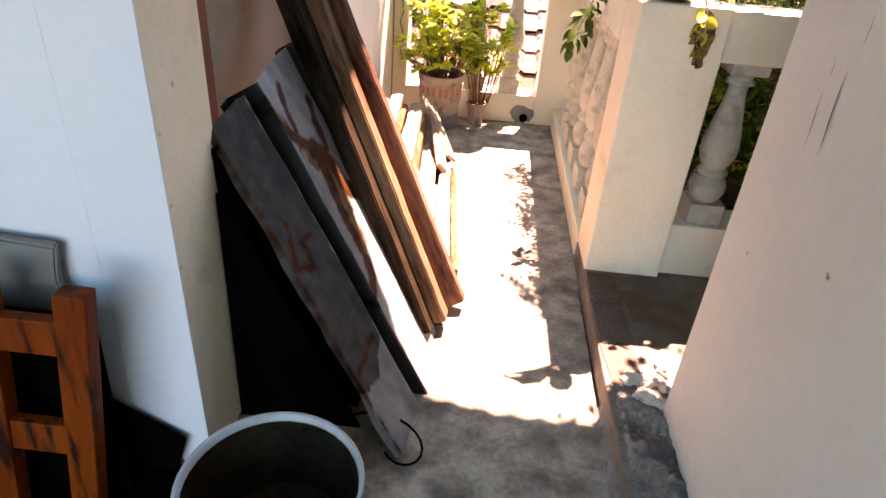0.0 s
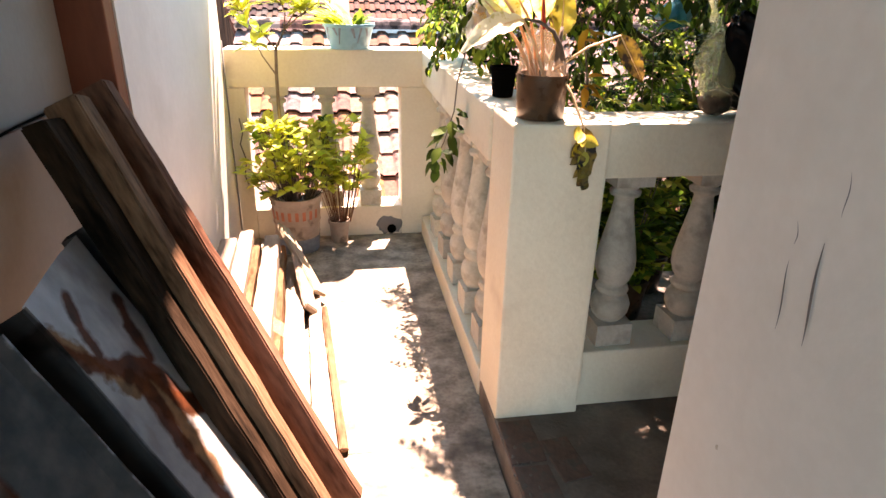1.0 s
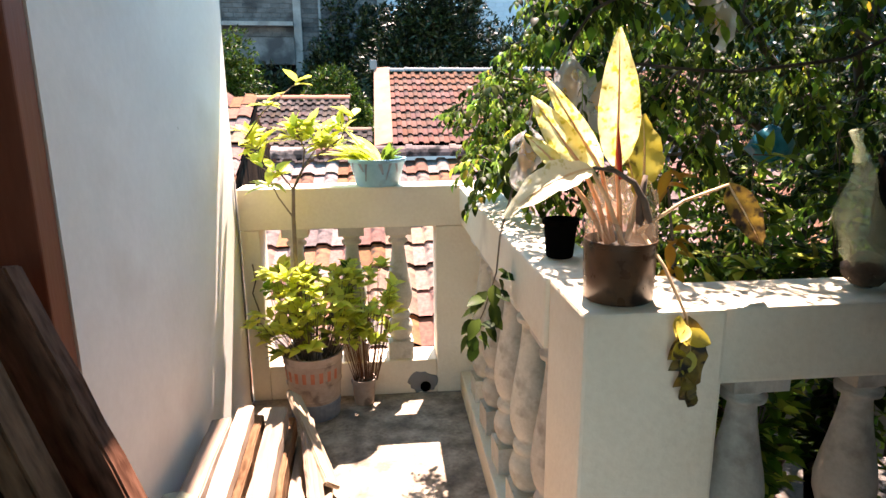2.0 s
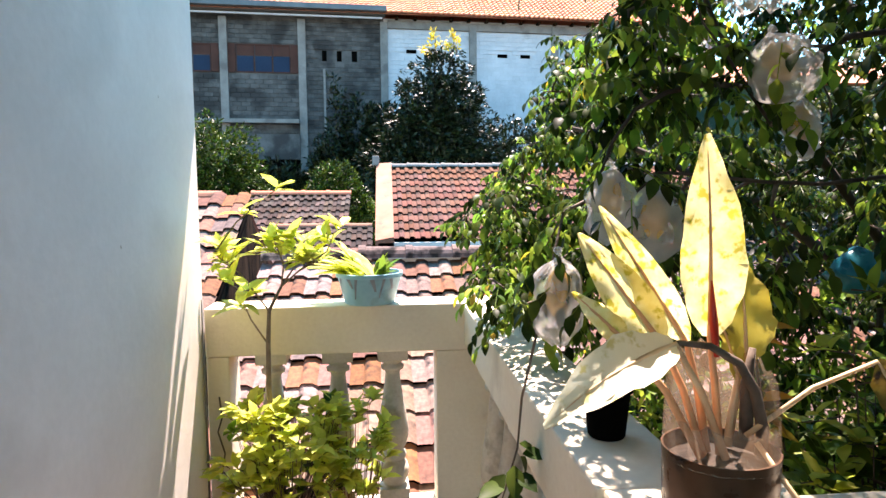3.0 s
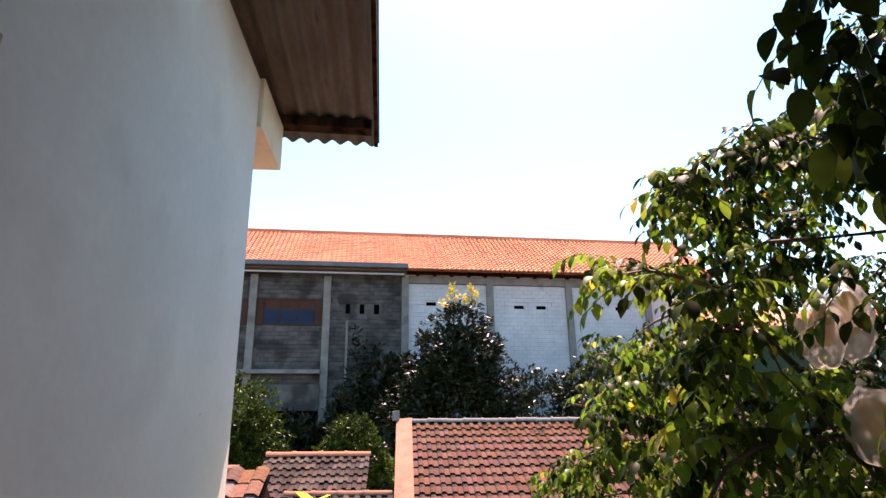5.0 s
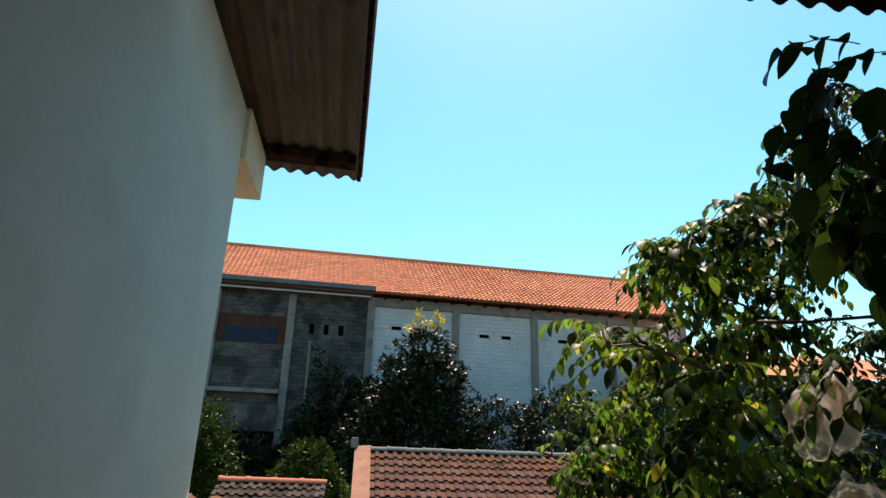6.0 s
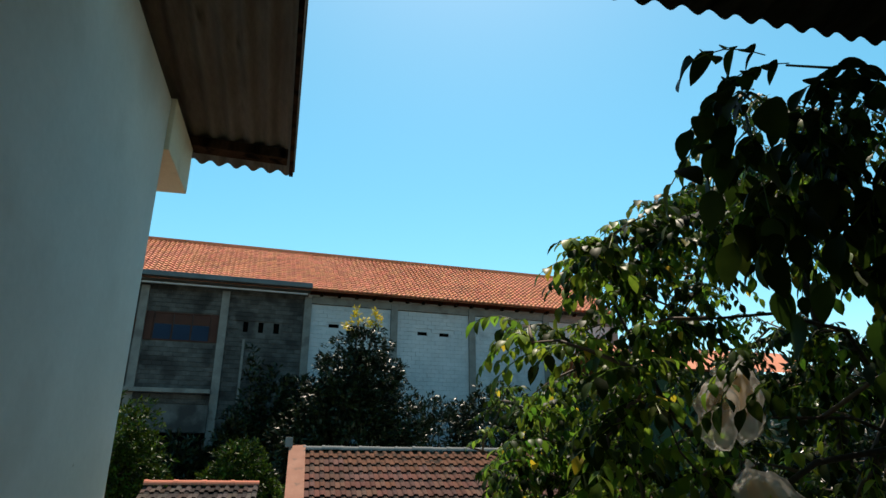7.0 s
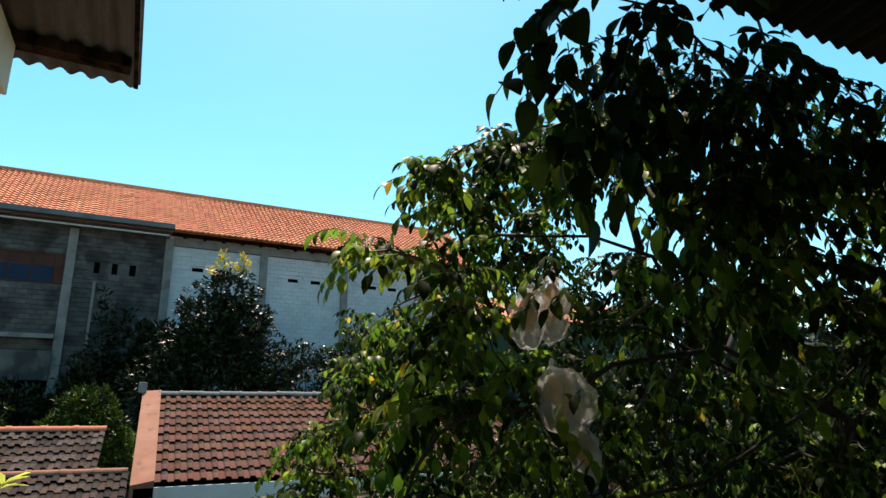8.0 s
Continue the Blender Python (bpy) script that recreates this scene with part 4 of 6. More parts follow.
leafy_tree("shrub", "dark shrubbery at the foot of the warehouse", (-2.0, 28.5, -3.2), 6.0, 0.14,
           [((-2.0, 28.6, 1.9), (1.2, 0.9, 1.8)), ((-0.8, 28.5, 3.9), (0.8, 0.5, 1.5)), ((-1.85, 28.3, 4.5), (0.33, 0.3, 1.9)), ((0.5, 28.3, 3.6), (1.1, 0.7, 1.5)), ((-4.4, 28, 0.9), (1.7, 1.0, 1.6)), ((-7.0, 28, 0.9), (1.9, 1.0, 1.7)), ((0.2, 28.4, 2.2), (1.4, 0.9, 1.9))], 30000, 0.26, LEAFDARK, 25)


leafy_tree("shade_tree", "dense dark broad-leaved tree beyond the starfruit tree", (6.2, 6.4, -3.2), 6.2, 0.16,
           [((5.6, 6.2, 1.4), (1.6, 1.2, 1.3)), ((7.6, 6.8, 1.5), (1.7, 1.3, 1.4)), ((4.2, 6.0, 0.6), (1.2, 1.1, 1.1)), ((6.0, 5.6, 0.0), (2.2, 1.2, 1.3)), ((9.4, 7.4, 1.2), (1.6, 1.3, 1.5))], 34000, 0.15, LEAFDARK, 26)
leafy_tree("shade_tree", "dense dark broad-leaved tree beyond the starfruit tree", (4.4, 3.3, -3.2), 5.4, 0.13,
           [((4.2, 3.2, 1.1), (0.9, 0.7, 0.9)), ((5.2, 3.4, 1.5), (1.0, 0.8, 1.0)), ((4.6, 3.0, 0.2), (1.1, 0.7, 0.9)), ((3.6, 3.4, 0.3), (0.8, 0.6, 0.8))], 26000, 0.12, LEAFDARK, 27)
leafy_tree("shade_tree", "distant green trees behind the red roofs", (24.0, 34.0, -3.2), 9.0, 0.2,
           [((22.0, 34, 3.6), (3.0, 2.0, 2.2)), ((26.0, 34, 4.2), (3.4, 2.0, 2.6)), ((31.0, 33, 3.6), (3.6, 2.0, 2.4)), ((36.0, 32, 3.8), (3.6, 2.0, 2.4))], 9000, 0.45, LEAF, 28)


leafy_tree("shrub", "sunlit green bush growing up behind the front balustrade", (1.6, 3.0, -3.2), 3.6, 0.07,
           [((1.15, 2.75, 0.45), (0.42, 0.35, 0.45)), ((1.75, 2.85, 0.6), (0.55, 0.4, 0.5)), ((2.5, 2.8, 0.65), (0.6, 0.4, 0.55)), ((1.2, 2.6, -0.3), (0.5, 0.35, 0.6)), ((2.1, 2.7, -0.2), (0.7, 0.4, 0.6))], 8000, 0.065, LEAF, 29)


# ---- starfruit tree beside the balcony ----
def canopy_edge(z):
    """How far the crown reaches to the left at each height, at the depth of the corner pillar's far side."""
    table = ((0.5, 0.9), (0.86, 0.52), (0.95, 0.35), (1.04, 0.31), (1.157, 0.235), (1.22, 0.32), (1.335, 0.45), (1.45, 0.41), (1.53, 0.47), (1.66, 0.53), (1.76, 0.51), (1.89, 0.575), (1.95, 0.613),
             (1.985, 0.82), (2.02, 0.90), (2.04, 0.82), (2.136, 0.76), (2.2, 0.775), (2.3, 0.95), (2.4, 1.16), (2.5, 1.11), (2.6, 1.13), (2.73, 1.29), (2.85, 2.0))
    if z <= table[0][0]:
        return table[0][1]
    for (za, xa), (zb, xb) in zip(table, table[1:]):
        if z <= zb:
            return xa + (xb - xa) * (z - za) / (zb - za)
    return 9.0


tree = thing("starfruit_tree", "starfruit tree with drooping green leaves and bagged fruit beside the balcony", "tree", at=(2.5, 3.4, -3.2))
ORG = Vector((2.5, 3.4, -3.2))
rg = random.Random(77)
nodes = []


def add_limb(bm, pts, r0, r1):
    pts = [Vector(p) for p in pts]
    n = len(pts)
    tube(bm, [p - ORG for p in pts], [r0 + (r1 - r0) * i / (n - 1) for i in range(n)], 7)
    for p, q in zip(pts, pts[1:]):
        for k in range(5):
            nodes.append(p.lerp(q, k / 5))
    nodes.append(pts[-1])


bm = bmesh.new()
add_limb(bm, [(2.5, 3.4, -3.2), (2.45, 3.35, -1.5), (2.4, 3.3, -0.1), (2.318, 3.2, 0.73)], 0.11, 0.075)
nodes.clear()
nodes.append(Vector((2.318, 3.2, 0.73)))
for pts, r in (([(2.318, 3.2, 0.73), (1.902, 3.0, 1.103), (1.478, 2.85, 1.482), (1.105, 2.7, 1.756), (0.942, 2.65, 2.034)], 0.022),
               ([(2.318, 3.2, 0.73), (2.057, 3.1, 1.483), (1.856, 2.9, 2.136), (1.546, 2.7, 2.583), (1.445, 2.6, 2.701)], 0.03),
               ([(2.057, 3.1, 1.483), (1.778, 2.6, 1.758), (1.483, 2.3, 1.991), (1.162, 2.15, 2.174)], 0.03),
               ([(2.318, 3.2, 0.73), (1.733, 3.1, 0.888), (1.197, 3.0, 1.157), (0.819, 2.95, 1.265), (0.548, 2.9, 1.209)], 0.018),
               ([(1.856, 2.9, 2.136), (1.686, 2.45, 2.266), (1.371, 2.0, 2.274), (1.091, 1.92, 2.325), (0.925, 1.9, 2.292)], 0.006),
               ([(2.318, 3.2, 0.73), (2.743, 2.8, 1.481), (2.999, 2.6, 2.146), (2.91, 2.5, 2.598)], 0.045),
               ([(2.318, 3.2, 0.73), (2.222, 2.6, 1.147), (1.951, 2.25, 1.477), (1.64, 2.1, 1.533)], 0.035),
               ([(1.778, 2.6, 1.758), (1.366, 2.32, 1.91), (1.122, 2.26, 1.924), (0.92, 2.22, 1.891)], 0.007),
               ([(1.951, 2.25, 1.477), (1.501, 2.2, 1.592), (1.212, 2.2, 1.696), (0.996, 2.17, 1.69)], 0.007),
               ([(2.318, 3.2, 0.73), (1.813, 3.6, 1.272), (1.271, 4.0, 1.591), (0.9, 4.1, 1.696)], 0.03),
               ([(2.318, 3.2, 0.73), (2.777, 3.5, 1.591), (3.515, 3.6, 2.441), (3.94, 3.6, 3.292), (3.727, 3.6, 4.25), (2.884, 3.5, 4.577)], 0.03),
               ([(2.318, 3.2, 0.73), (3.126, 3.2, 1.268), (3.801, 3.0, 1.808), (4.236, 3.0, 2.133)], 0.04),
               ([(1.951, 2.25, 1.477), (1.45, 2.2, 1.66), (1.087, 2.18, 1.609), (0.908, 2.18, 1.514), (0.809, 2.18, 1.518), (0.729, 2.18, 1.503), (0.667, 2.18, 1.47), (0.625, 2.18, 1.41), (0.59, 2.18, 1.311), (0.572, 2.18, 1.242)], 0.0075),
               ([(0.94, 2.19, 1.447), (0.888, 2.19, 1.514), (0.835, 2.18, 1.582), (0.789, 2.17, 1.626), (0.764, 2.16, 1.681)], 0.004),
               ([(1.64, 2.1, 1.533), (1.30, 2.16, 1.36), (1.046, 2.18, 1.331), (0.926, 2.18, 1.336), (0.792, 2.18, 1.35), (0.716, 2.18, 1.355), (0.665, 2.18, 1.311), (0.626, 2.18, 1.233)], 0.0055),
               ([(2.472, 3.3, -0.126), (2.085, 2.8, 0.221), (1.679, 2.5, 0.472), (1.361, 2.35, 0.57)], 0.03)):
    add_limb(bm, pts, r, min(0.004, r * 0.35))
part("trunk", bm, BARK, tree, smooth=True)

def in_clearing(p):
    """Thin foliage round and before the bagged fruit."""
    for c, s in (((0.87, 2.12, 1.73), 0.04), ((0.91, 2.11, 1.53), 0.04), ((1.22, 2.30, 1.146), 0.10), ((0.60, 2.12, 1.29), 0.05), ((0.68, 2.12, 1.27), 0.06)):
        a, b = Vector(c), Vector((0.18, 1.1, 1.45))
        t = max(0.0, min(1.0, (p - a).dot(b - a) / (b - a).length_squared))
        if (p - a.lerp(b, t)).length < s:
            return True
    return False


tips = []
tries = 0
while len(tips) < 900 and tries < 60000:
    tries += 1
    z26 = rg.uniform(0.5, 2.8)
    edge = canopy_edge(z26) + (0.07 if z26 > 2.25 else 0.03)
    if rg.random() < 0.30:
        x26 = edge + rg.uniform(0.0, 0.45)
    else:
        x26 = rg.uniform(edge, 3.7)
    near = x26 - edge < 0.3 and z26 < 2.4
    y = (rg.uniform(2.3, 3.2) if z26 > 1.9 else rg.uniform(2.8, 4.1)) if near else 2.15 + 2.0 * rg.random() ** 1.2
    k = (y - 1.09) / 1.51
    p = Vector((0.09 + (x26 - 0.09) * k, y, 1.58 + (z26 - 1.58) * k))
    if p.x > 4.2 or p.z > 3.7 - 0.25 * max(0, p.x - 1.6) or p.z < 0.1:
        continue
    if p.z < 1.1 and p.x < 0.72 + (0 if p.z > 0.95 else 0.3):
        continue
    # thin places in the crown, where the sky shows through
    if z26 > 1.65 and noise.noise(Vector((x26 * 4.2, y * 0.7, z26 * 4.6))) > (0.04 if x26 < 0.95 else 0.32 if z26 < 2.0 else 0.14):
        continue
    if in_clearing(p):
        continue
    tips.append(p)
# the dense shaded inside of the crown, below the horizon
while len(tips) < 1180:
    y = rg.uniform(2.9, 4.2)
    k = (y - 1.09) / 1.51
    tips.append(Vector((0.09 + rg.uniform(0.75, 2.3) * k, y, 1.58 - rg.uniform(0.1, 0.95) * k)))
while len(tips) < 1250:
    y = rg.uniform(2.8, 4.0)
    k = (y - 1.09) / 1.51
    p = Vector((0.09 + rg.uniform(0.98, 1.5) * k, y, 1.58 + rg.uniform(-0.25, 0.42) * k))
    if not in_clearing(p):
        tips.append(p)
# shoots drooping over the corner of the balustrade
for i in range(34):
    tips.append(Vector((rg.uniform(0.44, 0.80), rg.uniform(2.3, 3.15), rg.uniform(1.02, 1.32))))
# boughs under the edge of the porch roof
for i in range(84):
    p = Vector((rg.uniform(0.98, 2.3), rg.uniform(1.78, 1.96), rg.uniform(1.60, 2.26)))
    if p.z > 2.08 and p.x > 1.2 and rg.random() < 0.55:
        continue
    tips.append(p)
tips.sort(key=lambda p: min((p - q).length for q in nodes))
bm = bmesh.new()
twigs = []
for p in tips:
    q = min(nodes, key=lambda n: (n - p).length + (0.3 if n.z > p.z + 0.2 else 0))
    L = (p - q).length
    if L > 1.5:
        continue
    m1 = q.lerp(p, 0.4) + Vector((rg.uniform(-1, 1), rg.uniform(-1, 1), rg.uniform(0.2, 1.2))) * L * 0.10
    m2 = q.lerp(p, 0.75) + Vector((rg.uniform(-1, 1), rg.uniform(-1, 1), rg.uniform(0, 1))) * L * 0.08
    r0 = 0.004 + 0.006 * L
    tube(bm, [v - ORG for v in (q, m1, m2, p)], [r0, r0 * 0.8, r0 * 0.55, 0.0016], 5)
    nodes.extend([m1, m2, p])
    twigs.append((m1, m2, p))
# unseen top of the crown above the porch roof, added to shade the leaves
high = [Vector((3.2, 3.6, 4.25)).lerp(Vector(e), k / 8) for e in ((1.2, 3.4, 4.2), (1.8, 3.2, 4.2), (2.9, 3.1, 3.9), (2.0, 3.6, 4.4), (3.6, 3.2, 3.9)) for k in range(9)]
for i in range(80):
    y = rg.uniform(2.7, 3.7)
    p = Vector((rg.uniform(1.35, 2.9), y, 1.5 + 1.04 * (y - 1.08) + rg.uniform(0.2, 0.8)))
    q = min(high, key=lambda n: (n - p).length)
    m1, m2 = q.lerp(p, 0.4) + Vector((0, 0, 0.05)), q.lerp(p, 0.75) + Vector((0, 0, 0.05))
    tube(bm, [v - ORG for v in (q, m1, m2, p)], [0.007, 0.005, 0.003, 0.0016], 4)
    twigs.append((m1, m2, p))
part("branchwork", bm, TWIG, tree, smooth=True)["kind"] = "stuff"


def compound_leaf(bm, base, out, rg, n, size, mat_index=0):
    """Rachis with paired drooping leaflets and one at the tip."""
    L = n * size * 0.36
    side = out.cross(Vector((0, 0, 1)))
    side = side.normalized() if side.length > 0.05 else Vector((1, 0, 0))
    pts = []
    for i in range(n + 1):
        t = i / n
        pts.append(base + out * (L * t) + Vector((0, 0, -0.45 * L * t * t)))
    tube(bm, pts[::2] + ([pts[-1]] if n % 2 else []), 0.0012, 3)
    for i in range(1, n + 1):
        s = side if i % 2 else -side
        fwd = (pts[i] - pts[i - 1]).normalized()
        if i == n:
            d = fwd + Vector((0, 0, -0.3))
        else:
            d = s * 0.75 + fwd * 0.35 + Vector((0, 0, -rg.uniform(0.15, 0.95)))
        k = size * (0.6 + 0.5 * i / n) * rg.uniform(0.85, 1.15)
        leaf_blade(bm, pts[i], d + rand_dir(rg) * 0.15, Vector((0, 0, 1)) + rand_dir(rg) * 0.3, k, k * 0.60, 0.28, 0.3, 6 if size > 0.045 else 4, 1 if size < 0.056 and mat_index == 0 and rg.random() < 0.03 else mat_index)


bm = bmesh.new()
for m1, m2, p in twigs:
    for base, cnt in ((p, 4), (m2, 3), (m1, 2)):
        for _ in range(cnt):
            d = ((p - m1).normalized() * 0.5 + rand_dir(rg, -0.5, 0.5)).normalized()
            # Index 2 is the leaf with shade in its colour; inner boughs get more.
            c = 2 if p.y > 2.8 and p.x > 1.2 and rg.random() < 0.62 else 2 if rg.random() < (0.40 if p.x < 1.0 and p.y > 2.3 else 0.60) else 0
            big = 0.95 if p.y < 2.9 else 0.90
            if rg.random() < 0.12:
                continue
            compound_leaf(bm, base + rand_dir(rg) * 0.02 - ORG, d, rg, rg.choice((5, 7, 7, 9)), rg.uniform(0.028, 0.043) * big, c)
# long leaves of the nearest bough, hanging against the sky, in the shaded copy
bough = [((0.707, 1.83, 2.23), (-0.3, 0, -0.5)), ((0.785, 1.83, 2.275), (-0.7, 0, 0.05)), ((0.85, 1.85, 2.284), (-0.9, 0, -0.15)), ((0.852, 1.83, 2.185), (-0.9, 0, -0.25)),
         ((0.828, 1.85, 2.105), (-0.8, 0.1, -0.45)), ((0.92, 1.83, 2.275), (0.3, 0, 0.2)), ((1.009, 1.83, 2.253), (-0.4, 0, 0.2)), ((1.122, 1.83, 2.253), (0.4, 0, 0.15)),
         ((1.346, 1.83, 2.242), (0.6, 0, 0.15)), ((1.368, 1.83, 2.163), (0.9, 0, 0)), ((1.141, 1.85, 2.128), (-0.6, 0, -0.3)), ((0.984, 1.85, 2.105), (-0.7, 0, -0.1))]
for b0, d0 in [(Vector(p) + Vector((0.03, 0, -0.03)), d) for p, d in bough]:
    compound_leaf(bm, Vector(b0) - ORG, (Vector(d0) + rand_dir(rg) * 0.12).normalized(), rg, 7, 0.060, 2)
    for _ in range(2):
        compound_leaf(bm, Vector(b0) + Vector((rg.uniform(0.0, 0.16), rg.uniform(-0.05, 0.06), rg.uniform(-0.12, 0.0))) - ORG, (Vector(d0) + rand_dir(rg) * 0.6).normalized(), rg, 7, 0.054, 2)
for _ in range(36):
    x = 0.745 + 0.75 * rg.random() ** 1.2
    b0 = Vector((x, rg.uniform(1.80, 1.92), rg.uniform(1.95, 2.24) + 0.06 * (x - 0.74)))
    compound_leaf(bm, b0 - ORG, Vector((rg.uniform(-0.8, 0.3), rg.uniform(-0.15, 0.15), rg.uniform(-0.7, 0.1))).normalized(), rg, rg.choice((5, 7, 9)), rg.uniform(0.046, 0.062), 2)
for x, z in ((1.04, 2.43), (1.03, 2.35), (1.06, 2.29), (1.10, 2.25), (1.07, 2.40), (1.12, 2.34)):
    compound_leaf(bm, Vector((x + 0.05, 2.36, z + 0.02)) - ORG, Vector((-0.9, 0.1, rg.uniform(-0.3, 0.2))).normalized(), rg, 5, 0.036, 0)
# leaves hanging before the bagged fruit
for bx, bz in ((0.60, 1.30), (0.51, 1.17), (0.905, 1.72), (0.84, 1.70), (0.90, 1.54), (0.95, 1.43)):
    for _ in range(4):
        b0 = Vector((bx + rg.uniform(-0.06, 0.06), rg.uniform(2.02, 2.06), bz + rg.uniform(-0.02, 0.09)))
        compound_leaf(bm, b0 - ORG, Vector((rg.uniform(-0.8, 0.5), rg.uniform(-0.2, 0.2), rg.uniform(-0.5, 0.1))).normalized(), rg, rg.choice((3, 5)), rg.uniform(0.030, 0.040), rg.choice((0, 2)))
part("crown", bm, [LEAF, LEAFY, LEAFDEEPSHADED], tree)

# ---- things on the balcony ----
def ellipsoid(bm, c, r, seg=14, rings=9, wob=0.0, seed=0, pinch=0.0):
    """Rounded lump, wrinkled by noise; pinch draws its top together like a tied bag."""
    g = bmesh.ops.create_uvsphere(bm, u_segments=seg, v_segments=rings, radius=1.0)
    for v in g["verts"]:
        n = noise.noise(v.co * 2.3 + Vector((seed * 3.7, seed * 1.3, 0)))
        k = 1 + wob * n
        p = Vector((v.co.x * k, v.co.y * k, v.co.z * (1 + wob * 0.4 * n)))
        if pinch and p.z > 0:
            q = 1 - pinch * p.z
            p.x *= q
            p.y *= q
        v.co = Vector(c) + Vector((p.x * r[0], p.y * r[1], p.z * r[2]))
    return g["verts"]


def beam(name, top, bottom, width, thick, material, label, category, group="", bend=0.0, seed=0):
    """A sawn timber from top to bottom, its width along the wall, with uneven edges."""
    rg = random.Random(seed)
    a, b = Vector(bottom), Vector(top)
    d = (b - a).normalized()
    side = Vector((0, 1, 0))
    side = (side - d * side.dot(d)).normalized()
    up = side.cross(d).normalized()
    if up.x < 0:
        up = -up
    bm = bmesh.new()
    n = 16
    long = (b - a).length
    rows = []
    for i in range(n + 1):
        t = i / n
        w, h = width * 0.5 * rg.uniform(0.95, 1.03), thick * 0.5 * rg.uniform(0.95, 1.03)
        row = []
        for sx, sy in ((-1, -1), (1, -1), (1, 1), (-1, 1)):
            ragged = rg.uniform(-0.008, 0.008) if i in (0, n) else 0
            row.append(bm.verts.new((sx * w + rg.uniform(-0.0015, 0.0015), sy * h + bend * math.sin(math.pi * t), long * t + ragged)))
        rows.append(row)
    for p, q in zip(rows, rows[1:]):
        for k in range(4):
            bm.faces.new((p[k], p[(k + 1) % 4], q[(k + 1) % 4], q[k]))
    bm.faces.new(rows[0])
    bm.faces.new(rows[-1])
    bmesh.ops.recalc_face_normals(bm, faces=bm.faces[:])
    es = [e for e in bm.edges if len(e.link_faces) == 2 and e.link_faces[0].normal.angle(e.link_faces[1].normal) > 1.0]
    bmesh.ops.bevel(bm, geom=es, offset=0.004, segments=2, affect="EDGES")
    ob = link(name, bm, material)
    m = Matrix((side, up, d)).transposed().to_4x4()
    m.translation = a
    ob.matrix_world = m
    return tagged(ob, label, category, group)


# corrugated metal sheet leaning on the door
SP, SV = Vector((-0.43, 0.926, 0.725)), Vector((0.496, -0.1314, -0.8583)).normalized()
SU = (Vector((0, 1, 0.08)) - SV * SV.dot(Vector((0, 1, 0.08)))).normalized()
SN = SU.cross(SV).normalized()
if SN.x < 0:
    SN = -SN
sheet = thing("metal_sheet", "rusty galvanised ribbed metal sheet leaning on the door", "metal sheet", at=(0, 1.0, 0))
prof = [(-0.02, -0.012), (-0.012, 0.0), (0.12, 0.005), (0.142, 0.016), (0.150, 0.014), (0.155, -0.055), (0.192, -0.057), (0.198, 0.020), (0.208, 0.022), (0.218, 0.006), (0.38, 0.004), (0.465, 0.008), (0.47, -0.03), (0.495, -0.03), (0.50, 0.02), (0.515, 0.02), (0.525, 0.004), (0.62, 0.0)]
bm = bmesh.new()
rows = []
nv = 22
for j in range(nv + 1):
    v = 0.85 * j / nv
    row = []
    for i, (u, w) in enumerate(prof):
        wob = 0.007 * noise.noise(Vector((u * 9, v * 6, 0.3)))
        edge = 0.012 * noise.noise(Vector((v * 7, 1.7, 0))) + 0.006 * noise.noise(Vector((v * 31, 0.7, 0))) if i < 2 else 0
        end = 0.010 * noise.noise(Vector((u * 14, 3.1, 0))) if j in (0, nv) else 0
        row.append(bm.verts.new((u + edge, v + end - 0.22 * max(0, u) * (1 - j / nv), w + wob)))
    rows.append(row)
for p, q in zip(rows, rows[1:]):
    for k in range(len(prof) - 1):
        bm.faces.new((p[k], p[k + 1], q[k + 1], q[k]))
bmesh.ops.solidify(bm, geom=bm.faces[:], thickness=0.003)
sheet_frame = Matrix((SU, SV, SN)).transposed().to_4x4()
sheet_frame.translation = SP - Vector((0, 1.0, 0))
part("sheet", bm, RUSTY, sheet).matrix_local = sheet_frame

G = "timbers leaning on the door"
beam("timber", (-0.452, 1.540, 1.00), (0.018, 1.302, 0.03), 0.060, 0.07, OLDWOOD, "dark weathered timber beam leaning on the door", "timber", G, 0.0, 1)
beam("timber", (-0.452, 1.675, 1.012), (0.06, 1.405, 0.02), 0.045, 0.085, OLDWOOD, "narrow dark timber leaning beside the thicker beam", "timber", G, 0.0, 2)
# Third piece stands in for the shaded side of the thicker beam.
beam("timber", (-0.472, 1.466, 0.975), (-0.012, 1.250, 0.03), 0.074, 0.05, BLACKWOOD, "nearly black timber put in as the shaded side of the beam", "timber", G, 0.0, 3)

# black boards added in the gap under the metal sheet in place of its shade
beam("board", (-0.40, 1.05, 0.50), (-0.24, 1.0, 0.02), 0.16, 0.02, DARK, "black board added as the deep shade behind the metal sheet", "board", "", 0, 6)
beam("board", (-0.425, 0.955, 0.69), (-0.36, 0.92, 0.02), 0.11, 0.02, DARK, "black board added as the deep shade behind the metal sheet", "board", "", 0, 16)
beam("board", (-0.32, 1.10, 0.34), (-0.14, 1.05, 0.02), 0.3, 0.02, DARK, "black board added as the deep shade behind the metal sheet", "board", "", 0, 17)
beam("board", (-0.41, 1.22, 0.55), (-0.32, 1.2, 0.02), 0.14, 0.02, DARK, "black board added as the deep shade behind the metal sheet", "board", "", 0, 7)
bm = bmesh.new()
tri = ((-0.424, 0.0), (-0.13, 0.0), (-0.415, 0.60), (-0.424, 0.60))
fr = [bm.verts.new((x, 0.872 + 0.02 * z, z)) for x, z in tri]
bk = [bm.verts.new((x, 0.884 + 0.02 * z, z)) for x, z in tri]
